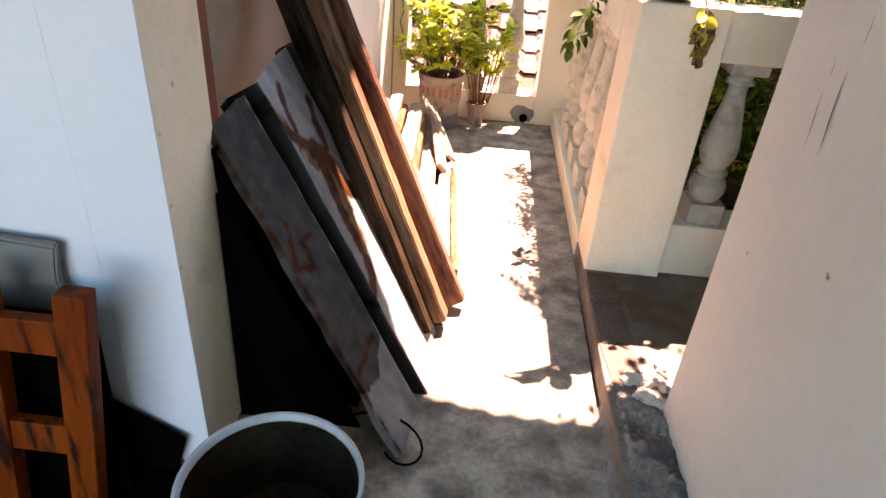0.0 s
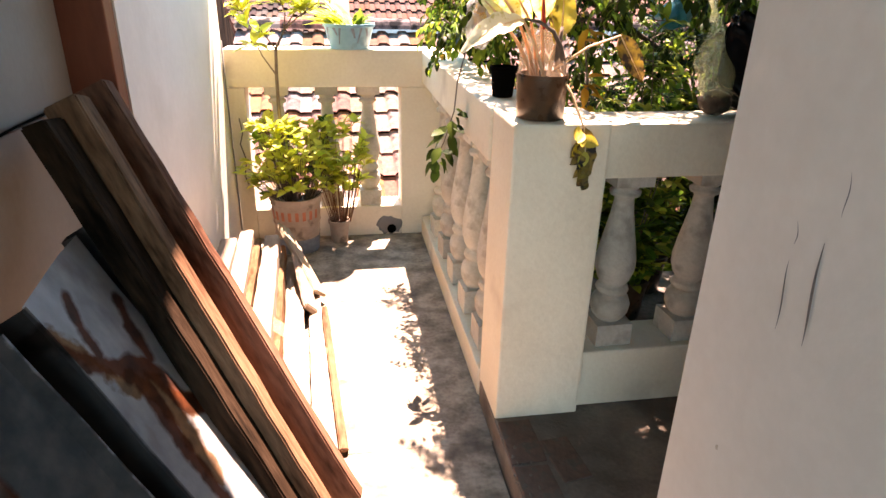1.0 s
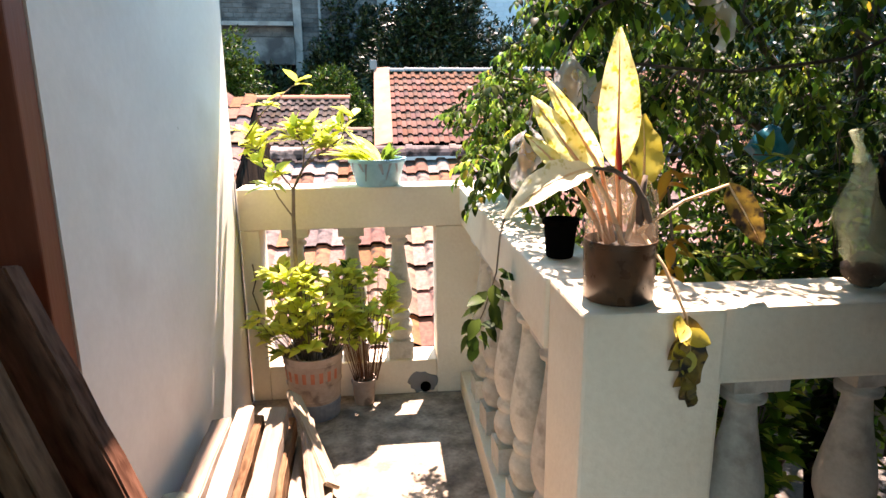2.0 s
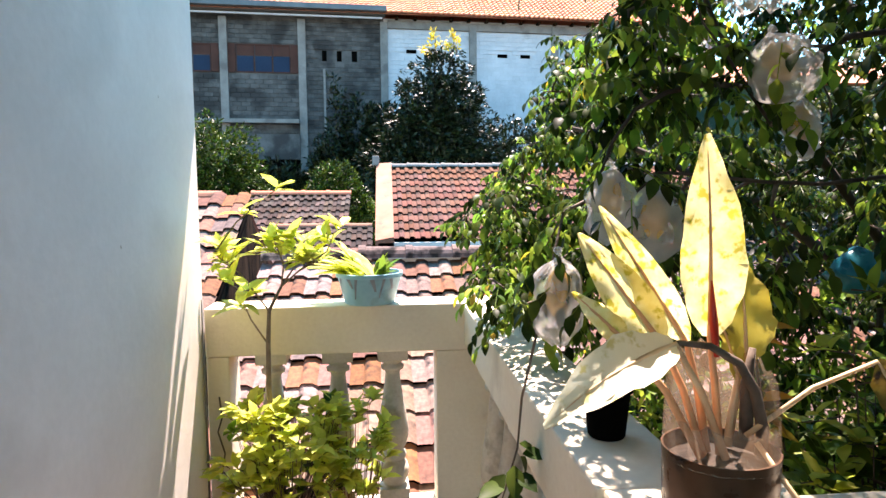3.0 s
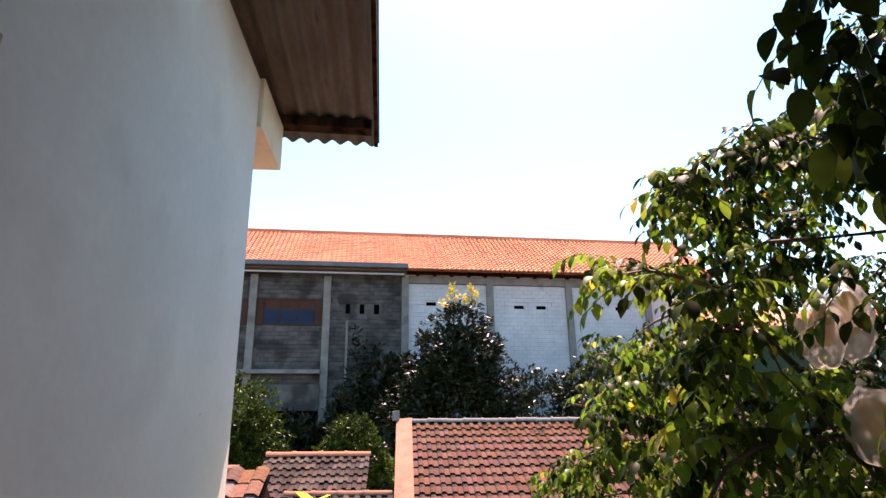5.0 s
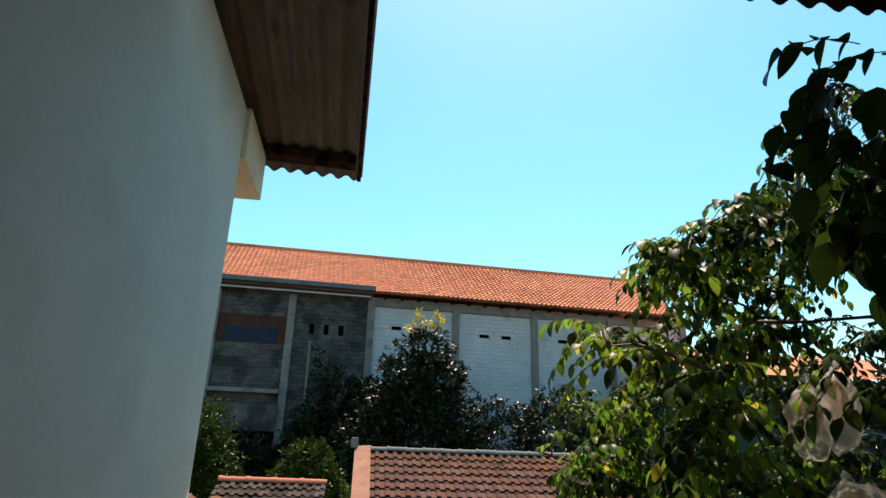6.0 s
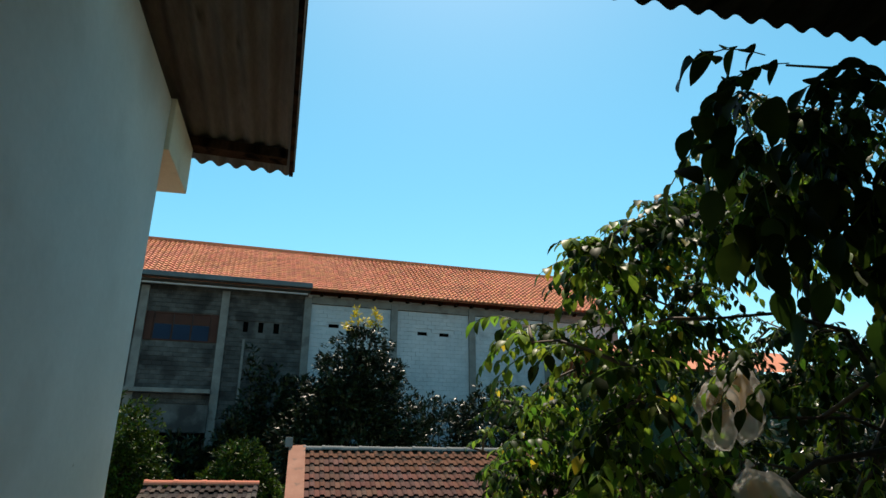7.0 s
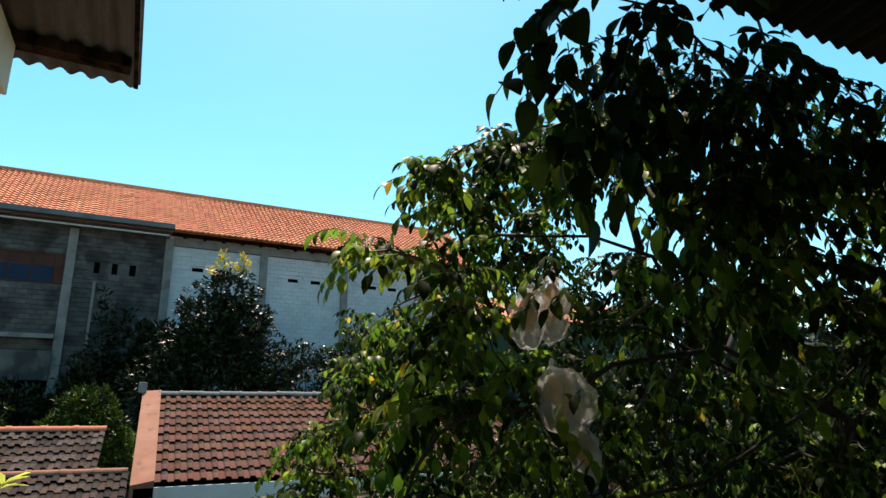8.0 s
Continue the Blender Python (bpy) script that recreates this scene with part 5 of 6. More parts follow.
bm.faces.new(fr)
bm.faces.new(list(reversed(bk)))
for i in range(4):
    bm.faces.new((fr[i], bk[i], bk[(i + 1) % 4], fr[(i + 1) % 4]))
tagged(link("board", bm, DARK), "black cut board added as the shade under the metal sheet", "board")
bm = bmesh.new()
tube(bm, [(-0.045 + 0.075 * math.cos(a) - 0.02 * a, 0.825 + 0.060 * math.sin(a), 0.012 + 0.018 * (1 + math.sin(a - 0.6))) for a in [-2.4 + 0.32 * i for i in range(17)]], 0.0032, 8)
tagged(link("cable", bm, DARK, None, "", True), "loop of black cable on the floor", "cable")

# scrap wood along the wall
G = "scrap timber along the wall"
rg = random.Random(3)
for i, (x, z, w, h, y0, y1, m, lab) in enumerate((
        (-0.385, 0.04, 0.078, 0.078, 1.5, 2.7, PALEWOOD, "brown sawn batten lying along the wall"),
        (-0.3, 0.04, 0.078, 0.078, 1.45, 2.8, PALEWOOD, "brown sawn batten lying along the wall"),
        (-0.215, 0.04, 0.075, 0.078, 1.5, 2.86, PALEWOOD, "brown sawn batten lying along the wall"),
        (-0.135, 0.035, 0.07, 0.07, 1.5, 2.78, PALEWOOD, "sunlit batten on the cement floor"),
        (-0.065, 0.02, 0.045, 0.04, 1.62, 2.6, PALEWOOD, "sunlit batten on the cement floor"),
        (-0.005, 0.012, 0.025, 0.024, 1.6, 2.45, OLDWOOD, "thin brown strip of wood on the cement floor"),
        (-0.375, 0.12, 0.078, 0.078, 1.55, 2.62, PALEWOOD, "pale batten on top of the scrap pile"),
        (-0.29, 0.12, 0.075, 0.078, 1.5, 2.74, PALEWOOD, "pale batten on top of the scrap pile"),
        (-0.21, 0.115, 0.07, 0.07, 1.55, 2.8, OLDWOOD, "dark batten on top of the scrap pile"),
        (-0.375, 0.2, 0.07, 0.075, 1.6, 2.56, PALEWOOD, "pale batten on top of the scrap pile"),
        (-0.3, 0.2, 0.065, 0.075, 1.55, 2.66, OLDWOOD, "dark batten on top of the scrap pile"),
        (-0.232, 0.19, 0.06, 0.075, 1.6, 2.74, PALEWOOD, "pale batten on top of the scrap pile"),
        (-0.37, 0.275, 0.065, 0.06, 1.65, 2.52, PALEWOOD, "pale batten on top of the scrap pile"),
        (-0.3, 0.27, 0.05, 0.06, 1.6, 2.6, PALEWOOD, "pale batten on top of the scrap pile"))):
    beam("batten", (x + rg.uniform(-0.012, 0.012), y1, z + rg.uniform(-0.004, 0.004)), (x + 0.05 + rg.uniform(-0.01, 0.01), y0, z), w, h, m, lab, "batten", G, 0, 20 + i)
for i, (a, b) in enumerate((((-0.19, 2.84, 0.22), (-0.03, 2.50, 0.05)), ((-0.14, 2.78, 0.16), (-0.06, 2.35, 0.06)))):
    beam("batten", a, b, 0.07, 0.02, PALEWOOD, "split offcut lying across the scrap pile", "batten", G, 0, 50 + i)
# clear plastic strip tied round the pile
bm = bmesh.new()
prev = None
for i in range(13):
    t = i / 12
    p = Vector((-0.40 + 0.40 * t, 2.02 + 0.02 * math.sin(9 * t), 0.325 - 0.30 * t ** 1.3 + 0.01 * math.sin(14 * t)))
    row = (bm.verts.new(p), bm.verts.new(p + Vector((0.004, 0.07, 0.006))))
    if prev:
        bm.faces.new((prev[0], prev[1], row[1], row[0]))
    prev = row
tagged(link("plastic_strip", bm, CLEARBAG, None, "", True), "thin clear plastic strip laid over the scrap wood", "plastic strip")

# brick pieces and rubble along the step edge
rg = random.Random(8)
bm = bmesh.new()
for i in range(150):
    y = rg.uniform(0.35, 1.55)
    c = Vector((0.487 + abs(rg.gauss(0, 0.03)), y, 0.0755))
    vs = ellipsoid(bm, c, (rg.uniform(0.003, 0.010), rg.uniform(0.003, 0.013), rg.uniform(0.002, 0.006)), 7, 5, 0.8, i)
tagged(link("mortar_edge", bm, TERRACE, None), "crumbled mortar along the broken step edge", "rubble", "", "stuff")
bm = bmesh.new()
rows = []
for j in range(91):
    y = 0.25 + 0.78 * j / 90
    row = []
    for i in range(25):
        t = i / 24
        x = 0.462 + 0.152 * t + 0.012 * noise.noise(Vector((y * 9, 2.0, 0))) * (1 - t)
        lumps = 0.016 * noise.noise(Vector((x * 22, y * 22, 1.0))) + 0.010 * noise.noise(Vector((x * 60, y * 60, 4.0))) + 0.005 * noise.noise(Vector((x * 140, y * 140, 7.0)))
        rise = min(1.0, t / 0.30)
        fade = min(1.0, (1.03 - y) / 0.10)
        row.append(bm.verts.new((x, y, -0.004 + 0.080 * rise * rise * (3 - 2 * rise) + max(-0.004, 0.006 + lumps) * fade * min(1.0, t * 6))))
    rows.append(row)
for p, q in zip(rows, rows[1:]):
    for k in range(24):
        bm.faces.new((p[k], p[k + 1], q[k + 1], q[k]))
structure("step_edge", bm, ROUGH, "rough broken cement edge of the raised terrace", "step")
for i, (x, y, w, l) in enumerate(((0.535, 1.50, 0.095, 0.17), (0.535, 1.315, 0.095, 0.18), (0.538, 1.13, 0.09, 0.16), (0.632, 1.42, 0.08, 0.16))):
    bm = boxes((-w / 2, w / 2, -l / 2, l / 2, -0.03, 0.004), bevel=0.003)
    for v in bm.verts:
        v.co += Vector((noise.noise(v.co * 40 + Vector((i, 0, 0))), noise.noise(v.co * 40 + Vector((0, i, 5))), 0)) * 0.006
    ob = link("brick_piece", bm, OLDBRICK)
    ob.location, ob.rotation_euler = (x, y, 0.076), (0, 0, 0.04 * i)
    tagged(ob, "worn brown brick set flush in the cement terrace", "brick", "flush bricks")
rg = random.Random(19)
for i in range(13):
    bm = bmesh.new()
    r = rg.uniform(0.012, 0.034)
    g = bmesh.ops.create_icosphere(bm, subdivisions=2, radius=1.0)
    for v in g["verts"]:
        n = v.co.copy()
        k = 0.8 + 0.5 * noise.noise(n * 1.4 + Vector((i * 2.1, 0, 0))) + 0.18 * noise.noise(n * 4 + Vector((0, i * 1.7, 0)))
        v.co = Vector((n.x * r * 1.3 * k, n.y * r * k, max(-0.3, n.z) * r * 0.62 * k))
    ob = link("cement_chunk", bm, DEBRIS)
    ob.rotation_euler = (0, 0, rg.uniform(0, 6.28))
    x = rg.uniform(0.53, 0.66)
    ob.location = (x, rg.uniform(0.985, 1.15), 0.076 + r * 0.17)
    tagged(ob, "broken pale mortar chunk lying by the step", "rubble", "mortar chunks")

# white bucket
b = thing("bucket", "dirty white plastic bucket standing on the floor", "bucket", at=(-0.195, 0.465, 0))
bm = bmesh.new()
lathe(bm, [(0.115, 0.0), (0.122, 0.004), (0.1485, 0.285), (0.153, 0.286), (0.1545, 0.30), (0.151, 0.303), (0.1465, 0.298), (0.118, 0.02), (0.02, 0.015)], 40)
part("body", bm, WHITEPLASTIC, b, smooth=True)
bm = bmesh.new()
lathe(bm, [(0.10, 0.0), (0.131, 0.115), (0.06, 0.118), (0.01, 0.11)], 24, (0, 0, 0.016))
part("dirt", bm, SOIL, b, "dark dirt in the bottom")
bm = bmesh.new()
lathe(bm, [(0.143, 0.286), (0.1445, 0.284), (0.119, 0.03)], 40)
bmesh.ops.delete(bm, geom=[f for f in bm.faces if len(f.verts) > 4], context="FACES_ONLY")
part("lining", bm, DIRTY, b, "dried brown mud coating the inside", True)
bm = bmesh.new()
tube(bm, [(0.157 * math.cos(a), 0.157 * math.sin(a), 0.27 - 0.10 * math.sin((a - 0.2) / 2.8 * math.pi)) for a in [0.2 + 2.8 * i / 12 for i in range(13)]], 0.0025, 6)
part("handle", bm, STEEL, b, "wire handle")

# orange wooden rack with a grey panel
r = thing("wooden_rack", "orange varnished wooden slatted rack leaning on the white wall", "rack", at=(-0.7, 0.6, 0))
for x0 in (-0.60, -0.765, -0.93):
    bm = bmesh.new()
    box(bm, -0.028, 0.028, -0.018, 0.018, 0.0, 0.555, bevel=0.004)
    for v in bm.verts:
        v.co = Vector((v.co.x + x0 + 0.7 + 0.14 * v.co.z - 0.02, v.co.y - 0.045 + 0.05 * v.co.z, v.co.z))
    part("post", bm, ORANGEWOOD, r)
for z in (0.187, 0.423):
    for k in (0, 1):
        bm = bmesh.new()
        box(bm, -0.922 + 0.165 * k, -0.814 + 0.165 * k, -0.012, 0.012, z, z + 0.072, bevel=0.004)
        for v in bm.verts:
            v.co = Vector((v.co.x + 0.7 + 0.14 * v.co.z, v.co.y - 0.045 + 0.05 * v.co.z, v.co.z))
        part("slat", bm, ORANGEWOOD, r)
beam("board", (-0.745, 0.69, 0.575), (-0.765, 0.66, 0.0), 0.02, 0.22, BEAM, "grey sheet board standing behind the orange rack", "board", "", 0, 9)


# Black sheet added in place of the soft shade on the wall.
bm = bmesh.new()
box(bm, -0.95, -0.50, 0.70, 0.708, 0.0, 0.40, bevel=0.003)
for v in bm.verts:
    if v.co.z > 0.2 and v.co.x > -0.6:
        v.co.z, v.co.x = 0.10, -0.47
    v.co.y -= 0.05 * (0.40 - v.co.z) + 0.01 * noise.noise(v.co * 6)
tagged(link("board", bm, DARK), "black sheet added as the soft shade on the wall behind the rack", "board")
# Second black sheet, added to darken what lies behind the slats.
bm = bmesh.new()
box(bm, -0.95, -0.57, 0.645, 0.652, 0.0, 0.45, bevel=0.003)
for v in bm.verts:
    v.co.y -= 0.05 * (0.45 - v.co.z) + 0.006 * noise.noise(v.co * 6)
tagged(link("board", bm, DARK), "black sheet added to darken the space behind the rack slats", "board")


# Thin black sheet added to darken the floor below the rack.
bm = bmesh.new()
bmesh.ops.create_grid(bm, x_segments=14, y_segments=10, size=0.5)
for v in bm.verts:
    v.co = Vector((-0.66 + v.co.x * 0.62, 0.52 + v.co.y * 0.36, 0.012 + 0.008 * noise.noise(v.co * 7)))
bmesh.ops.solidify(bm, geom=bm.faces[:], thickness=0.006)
tagged(link("floor_mat", bm, DARK, None, "", True), "black sheet added to darken the floor under the wooden rack", "mat")


# ---- plants and pots ----
def pot(name, label, at, prof, material, category="plant pot", soil_r=0.0, soil_z=0.0):
    p = thing(name, label, category, at=at)
    bm = bmesh.new()
    lathe(bm, prof, 32)
    bm.normal_update()
    for e in bm.edges:
        if len(e.link_faces) == 2 and e.calc_face_angle() > 0.7:
            e.smooth = False
    part("body", bm, material, p, smooth=True)
    if soil_r:
        bm = bmesh.new()
        lathe(bm, [(soil_r * 0.92, soil_z - 0.012), (soil_r * 0.98, soil_z), (soil_r * 0.5, soil_z + 0.006)], 20)
        part("soil", bm, SOIL, p, "dark potting soil")
    return p


can = pot("paint_can_pot", "faded pink paint can used as a plant pot", (-0.145, 3.112, 0),
          [(0.098, 0.0), (0.10, 0.006), (0.104, 0.08), (0.119, 0.262), (0.123, 0.264), (0.123, 0.28), (0.114, 0.28), (0.107, 0.22)], PINKCAN, "plant pot", 0.109, 0.24)
bm = bmesh.new()
lathe(bm, [(0.1005, 0.003), (0.1015, 0.02), (0.1062, 0.074), (0.1045, 0.078)], 32)
part("painted_base", bm, CANBLUE, can, "dark blue band round the foot")
for z in (0.09, 0.155, 0.245):
    bm = bmesh.new()
    r0 = 0.104 + 0.0824 * (z - 0.08)
    lathe(bm, [(r0 - 0.001, z - 0.006), (r0 + 0.004, z), (r0 - 0.001, z + 0.006)], 32)
    part("hoop", bm, PINKCAN, can, smooth=True)
# illegible faded print: plain bars
for i in range(8):
    a = math.radians(-158 + 17 * i)
    for dz, hh in ((0.178, 0.045),):
        bm = bmesh.new()
        for k, (da0, da1, z0, z1) in enumerate(((0.0, 0.14, 0, hh),)):
            n = 3
            for q in range(n):
                aa, ab = a + da0 + (da1 - da0) * q / n, a + da0 + (da1 - da0) * (q + 1) / n
                vs = []
                for ang, z in ((aa, z0), (ab, z0), (ab, z1), (aa, z1)):
                    rr = 0.104 + 0.0824 * (dz + z - 0.08) + 0.0012
                    vs.append(bm.verts.new((rr * math.cos(ang), rr * math.sin(ang), dz + z)))
                bm.faces.new(vs)
        part("print_bar", bm, PRINT, can, "faded red print")


def plant(name, label, at, category="plant"):
    return thing(name, label, category, at=at)


def sprig(bm_leaf, bm_stem, base, d, length, n, size, rg, mat_index=0, width=0.42, droop=0.25):
    """A short shoot with leaves set round it, thickest at the end."""
    d = d.normalized()
    tipp = base + d * length
    tube(bm_stem, [base, base.lerp(tipp, 0.5) + rand_dir(rg) * length * 0.06, tipp], [0.0022, 0.0018, 0.001], 4)
    for i in range(n):
        t = 0.35 + 0.65 * i / max(1, n - 1)
        a = (d * 0.5 + rand_dir(rg, -0.2, 0.9)).normalized()
        leaf_blade(bm_leaf, base.lerp(tipp, t), a, Vector((0, 0, 1)) + rand_dir(rg) * 0.3, size * rg.uniform(0.7, 1.2), size * width, 0.3, droop, 3, mat_index)


# sapling in the paint can
sap = plant("sapling", "thin sapling with bright lime leaves growing from the paint can", (-0.18, 3.10, 0.235), "sapling")
rg = random.Random(41)
bs, bl = bmesh.new(), bmesh.new()
tube(bs, [(0, 0, 0), (0.005, 0.0, 0.2), (-0.008, 0.0, 0.45), (-0.006, 0.0, 0.60), (0.0, 0.0, 0.71), (0.042, 0.0, 0.79)], [0.010, 0.0095, 0.0088, 0.0078, 0.0066, 0.0045], 7)
forks = [((-0.006, 0.0, 0.60), (-0.06, 0.01, 0.68), (-0.10, 0.0, 0.79), 5), ((0.0, 0.0, 0.71), (-0.09, 0.02, 0.83), (-0.17, 0.01, 0.90), 6), ((0.042, 0.0, 0.79), (0.05, 0.01, 0.86), (0.02, 0.02, 0.94), 6),
         ((0.042, 0.0, 0.79), (0.10, 0.0, 0.84), (0.16, 0.0, 0.87), 6), ((0.042, 0.0, 0.79), (0.09, 0.02, 0.86), (0.10, 0.02, 0.93), 5), ((-0.17, 0.01, 0.90), (-0.10, 0.03, 1.0), (0.01, 0.03, 1.09), 2), ((0.10, 0.0, 0.84), (0.19, 0.01, 0.9), (0.215, 0.01, 0.96), 3)]
for a, b, c, cnt in forks:
    a, b, c = Vector(a), Vector(b), Vector(c)
    tube(bs, [a, b, c], [0.0035, 0.0028, 0.0015], 5)
    for k in range(cnt):
        sprig(bl, bs, b.lerp(c, 0.25 + 0.75 * k / max(1, cnt - 1)), rand_dir(rg, 0.1, 0.8), 0.04, 5, 0.084, rg, 0, 0.42)
part("stem", bs, PALEBARK, sap, smooth=True)
part("foliage", bl, LEAFLIME, sap)

# bushy variegated plant in the same can
for nm, lab, o, spread, zr, n, mt in (("pot_plant", "bushy variegated yellow-green plant in the paint can", (-0.145, 3.105, 0.225), (0.20, 0.13), (0.075, 0.38), 170, LEAFLIME),
                                      ("pot_plant", "leafy plant with reddish stems beside the paint can", (0.065, 3.185, 0.10), (0.12, 0.05), (0.15, 0.50), 64, LEAFLIME)):
    rg = random.Random(n)
    p = plant(nm, lab, o)
    bs, bl = bmesh.new(), bmesh.new()
    for i in range(n):
        a, k = rg.uniform(0, 6.283), rg.random() ** 0.6
        tipv = Vector((math.cos(a) * spread[0] * k, math.sin(a) * spread[1] * k, rg.uniform(*zr)))
        bz = Vector((tipv.x * 0.4, tipv.y * 0.4, 0.0))
        m = bz.lerp(tipv, 0.5) + Vector((tipv.x * 0.1, 0, 0.03))
        tube(bs, [bz, m, tipv], [0.0018, 0.0014, 0.001], 4)
        sprig(bl, bs, tipv, Vector((tipv.x, tipv.y, 0.1)), 0.025, 5, 0.056, rg, 1 if rg.random() < 0.08 else 0, 0.62, 0.35)
    part("stem", bs, RUST if n == 64 else TWIG, p)
    part("foliage", bl, [mt, LEAF], p)
pot("plant_pot", "small faded red plastic pot by the end balustrade", (0.055, 3.185, 0), [(0.040, 0), (0.042, 0.004), (0.050, 0.10), (0.054, 0.10), (0.054, 0.115), (0.049, 0.115), (0.046, 0.09)], PINKCAN, "plant pot", 0.047, 0.10)

# blue planter on the end balustrade
pl = pot("planter", "light blue plastic bowl planter with dark drips on the coping", (0.142, 3.30, 0.931),
         [(0.076, 0), (0.080, 0.005), (0.092, 0.055), (0.101, 0.088), (0.107, 0.09), (0.107, 0.102), (0.099, 0.102), (0.094, 0.08)], BLUEPOT, "planter", 0.096, 0.088)
for i, a in enumerate((-150, -128, -112, -84, -62, -48)):
    bm = bmesh.new()
    l = (0.05, 0.03, 0.065, 0.04, 0.06, 0.035)[i]
    aa = math.radians(a)
    prev = None
    for q in range(6):
        t = q / 5
        z = 0.088 - l * t
        rr = 0.0935 + 0.0075 * (z - 0.055) / 0.033 if z > 0.055 else 0.080 + 0.012 * (z - 0.005) / 0.05
        rr += 0.0016
        hw = 0.07 * (1 - 0.5 * t) * (1 if i % 2 else 0.7)
        off = 0.12 * t * (1 if i % 2 else -1)
        row = (bm.verts.new((rr * math.cos(aa + off - hw), rr * math.sin(aa + off - hw), z)), bm.verts.new((rr * math.cos(aa + off + hw), rr * math.sin(aa + off + hw), z)))
        if prev:
            bm.faces.new((prev[0], prev[1], row[1], row[0]))
        prev = row
    part("drip_stain", bm, CANBLUE, pl, "dark drip stain")
pl.scale = (1.13, 1.13, 1.1)
p = plant("pot_plant", "strap-leaved yellow-green plant in the blue planter", (0.142, 3.30, 1.022))
rg = random.Random(12)
bl = bmesh.new()
for i in range(24):
    d = Vector((rg.uniform(-1.3, -0.1), rg.uniform(-0.5, 0.4), rg.uniform(0.35, 1.0)))
    leaf_blade(bl, Vector((rg.uniform(-0.06, 0.03), rg.uniform(-0.05, 0.05), 0)), d, Vector((0, 0, 1)), rg.uniform(0.12, 0.23), 0.030, 0.4, rg.uniform(0.1, 0.6), 5, 0)
for i in range(14):
    d = Vector((rg.uniform(-0.2, 0.9), rg.uniform(-0.5, 0.4), rg.uniform(0.5, 1.2)))
    leaf_blade(bl, Vector((rg.uniform(0.01, 0.08), rg.uniform(-0.05, 0.05), 0)), d, Vector((0, 0, 1)), rg.uniform(0.06, 0.11), 0.028, 0.4, 0.3, 4, 1)
part("foliage", bl, [LEAFLIME, LEAF], p)

# amber plastic pot on the corner pillar, with a large variegated plant
pp = pot("plant_pot", "brown translucent plastic pot with torn clear rim on the pillar", (0.573, 1.69, 0.928),
         [(0.057, 0), (0.060, 0.004), (0.062, 0.098), (0.0625, 0.106), (0.060, 0.106), (0.057, 0.085)], AMBER, "plant pot", 0.057, 0.088)
bm = bmesh.new()
prev = None
for i in range(49):
    a = math.radians(-35 + 360 * i / 48)
    top = 0.142 + (0.068 * math.sin(math.pi * i / 29) ** 0.6 if 0 < i < 29 else 0) + 0.008 * math.sin(i * 2.3) * math.sin(i * 0.7)
    row = [bm.verts.new((0.062 * math.cos(a) * (1 - 0.05 * k / 4), 0.062 * math.sin(a) * (1 - 0.05 * k / 4), 0.096 + (top - 0.096) * k / 4)) for k in range(5)]
    if prev:
        for k in range(4):
            bm.faces.new((prev[k], row[k], row[k + 1], prev[k + 1]))
    prev = row
part("torn_sleeve", bm, SLEEVE, pp, "torn clear plastic standing above the rim", True)

dif = plant("variegated_plant", "large-leaved variegated yellow plant with pale stems in the pillar pot", (0.573, 1.69, 1.025), "plant")
DO = Vector((0.573, 1.69, 1.025))


def big_leaf(base, tip, width, face, curl, material, label="", petiole=True, foot=(0, 0, 0)):
    """A large leaf blade with a raised rib and wavy margin, and the stalk that carries it."""
    base, tip, face = Vector(base) - DO, Vector(tip) - DO, Vector(face).normalized()
    d = tip - base
    side = d.cross(face).normalized()
    nrm = side.cross(d).normalized()
    bm = bmesh.new()
    prev = None
    n, m = 14, 8
    for i in range(n + 1):
        t = i / n
        w = width * 0.53 * max(0.02, math.sin(math.pi * (0.012 + 0.978 * t) ** 0.74) ** 0.75 * (1.04 - 0.16 * t))
        c = base + d * t + nrm * (curl * d.length * math.sin(math.pi * t * 0.9))
        row = []
        for k in range(m + 1):
            s = 2 * k / m - 1
            wav = 0.004 * math.sin(t * 19 + s * 2) * abs(s)
            row.append(bm.verts.new(c + side * (w * s) + nrm * (w * 0.35 * s * s + wav - 0.002 * math.sin(t * 40 + abs(s) * 9) * (0.3 + abs(s)))))
        if prev:
            for k in range(m):
                f = bm.faces.new((prev[k], prev[k + 1], row[k + 1], row[k]))
                f.smooth = True
        prev = row
    lf = part("leaf", bm, material, dif, label)
    bm = bmesh.new()
    pts = [base + d * (0.92 * i / 7) + nrm * (curl * d.length * math.sin(math.pi * 0.92 * i / 7 * 0.9) - 0.0005) for i in range(8)]
    if petiole:
        f = Vector(foot)
        pts = [f, f.lerp(base, 0.5) + Vector((0, 0, 0.012))] + pts
        part("stalk", _t(bm, pts, [0.0048, 0.0042] + [0.0034 - 0.0004 * i for i in range(8)] if material is not DEAD else [0.0032, 0.0030] + [0.0026 - 0.0003 * i for i in range(8)]), PETIOLE if material is not VARIEG else RIBPINK, dif, "pale pinkish stalk and midrib", True)
    else:
        part("midrib", _t(bm, pts, [0.003 - 0.0003 * i for i in range(8)]), PETIOLE, dif, "", True)


def _t(bm, pts, radii):
    tube(bm, pts, radii, 7)
    return bm


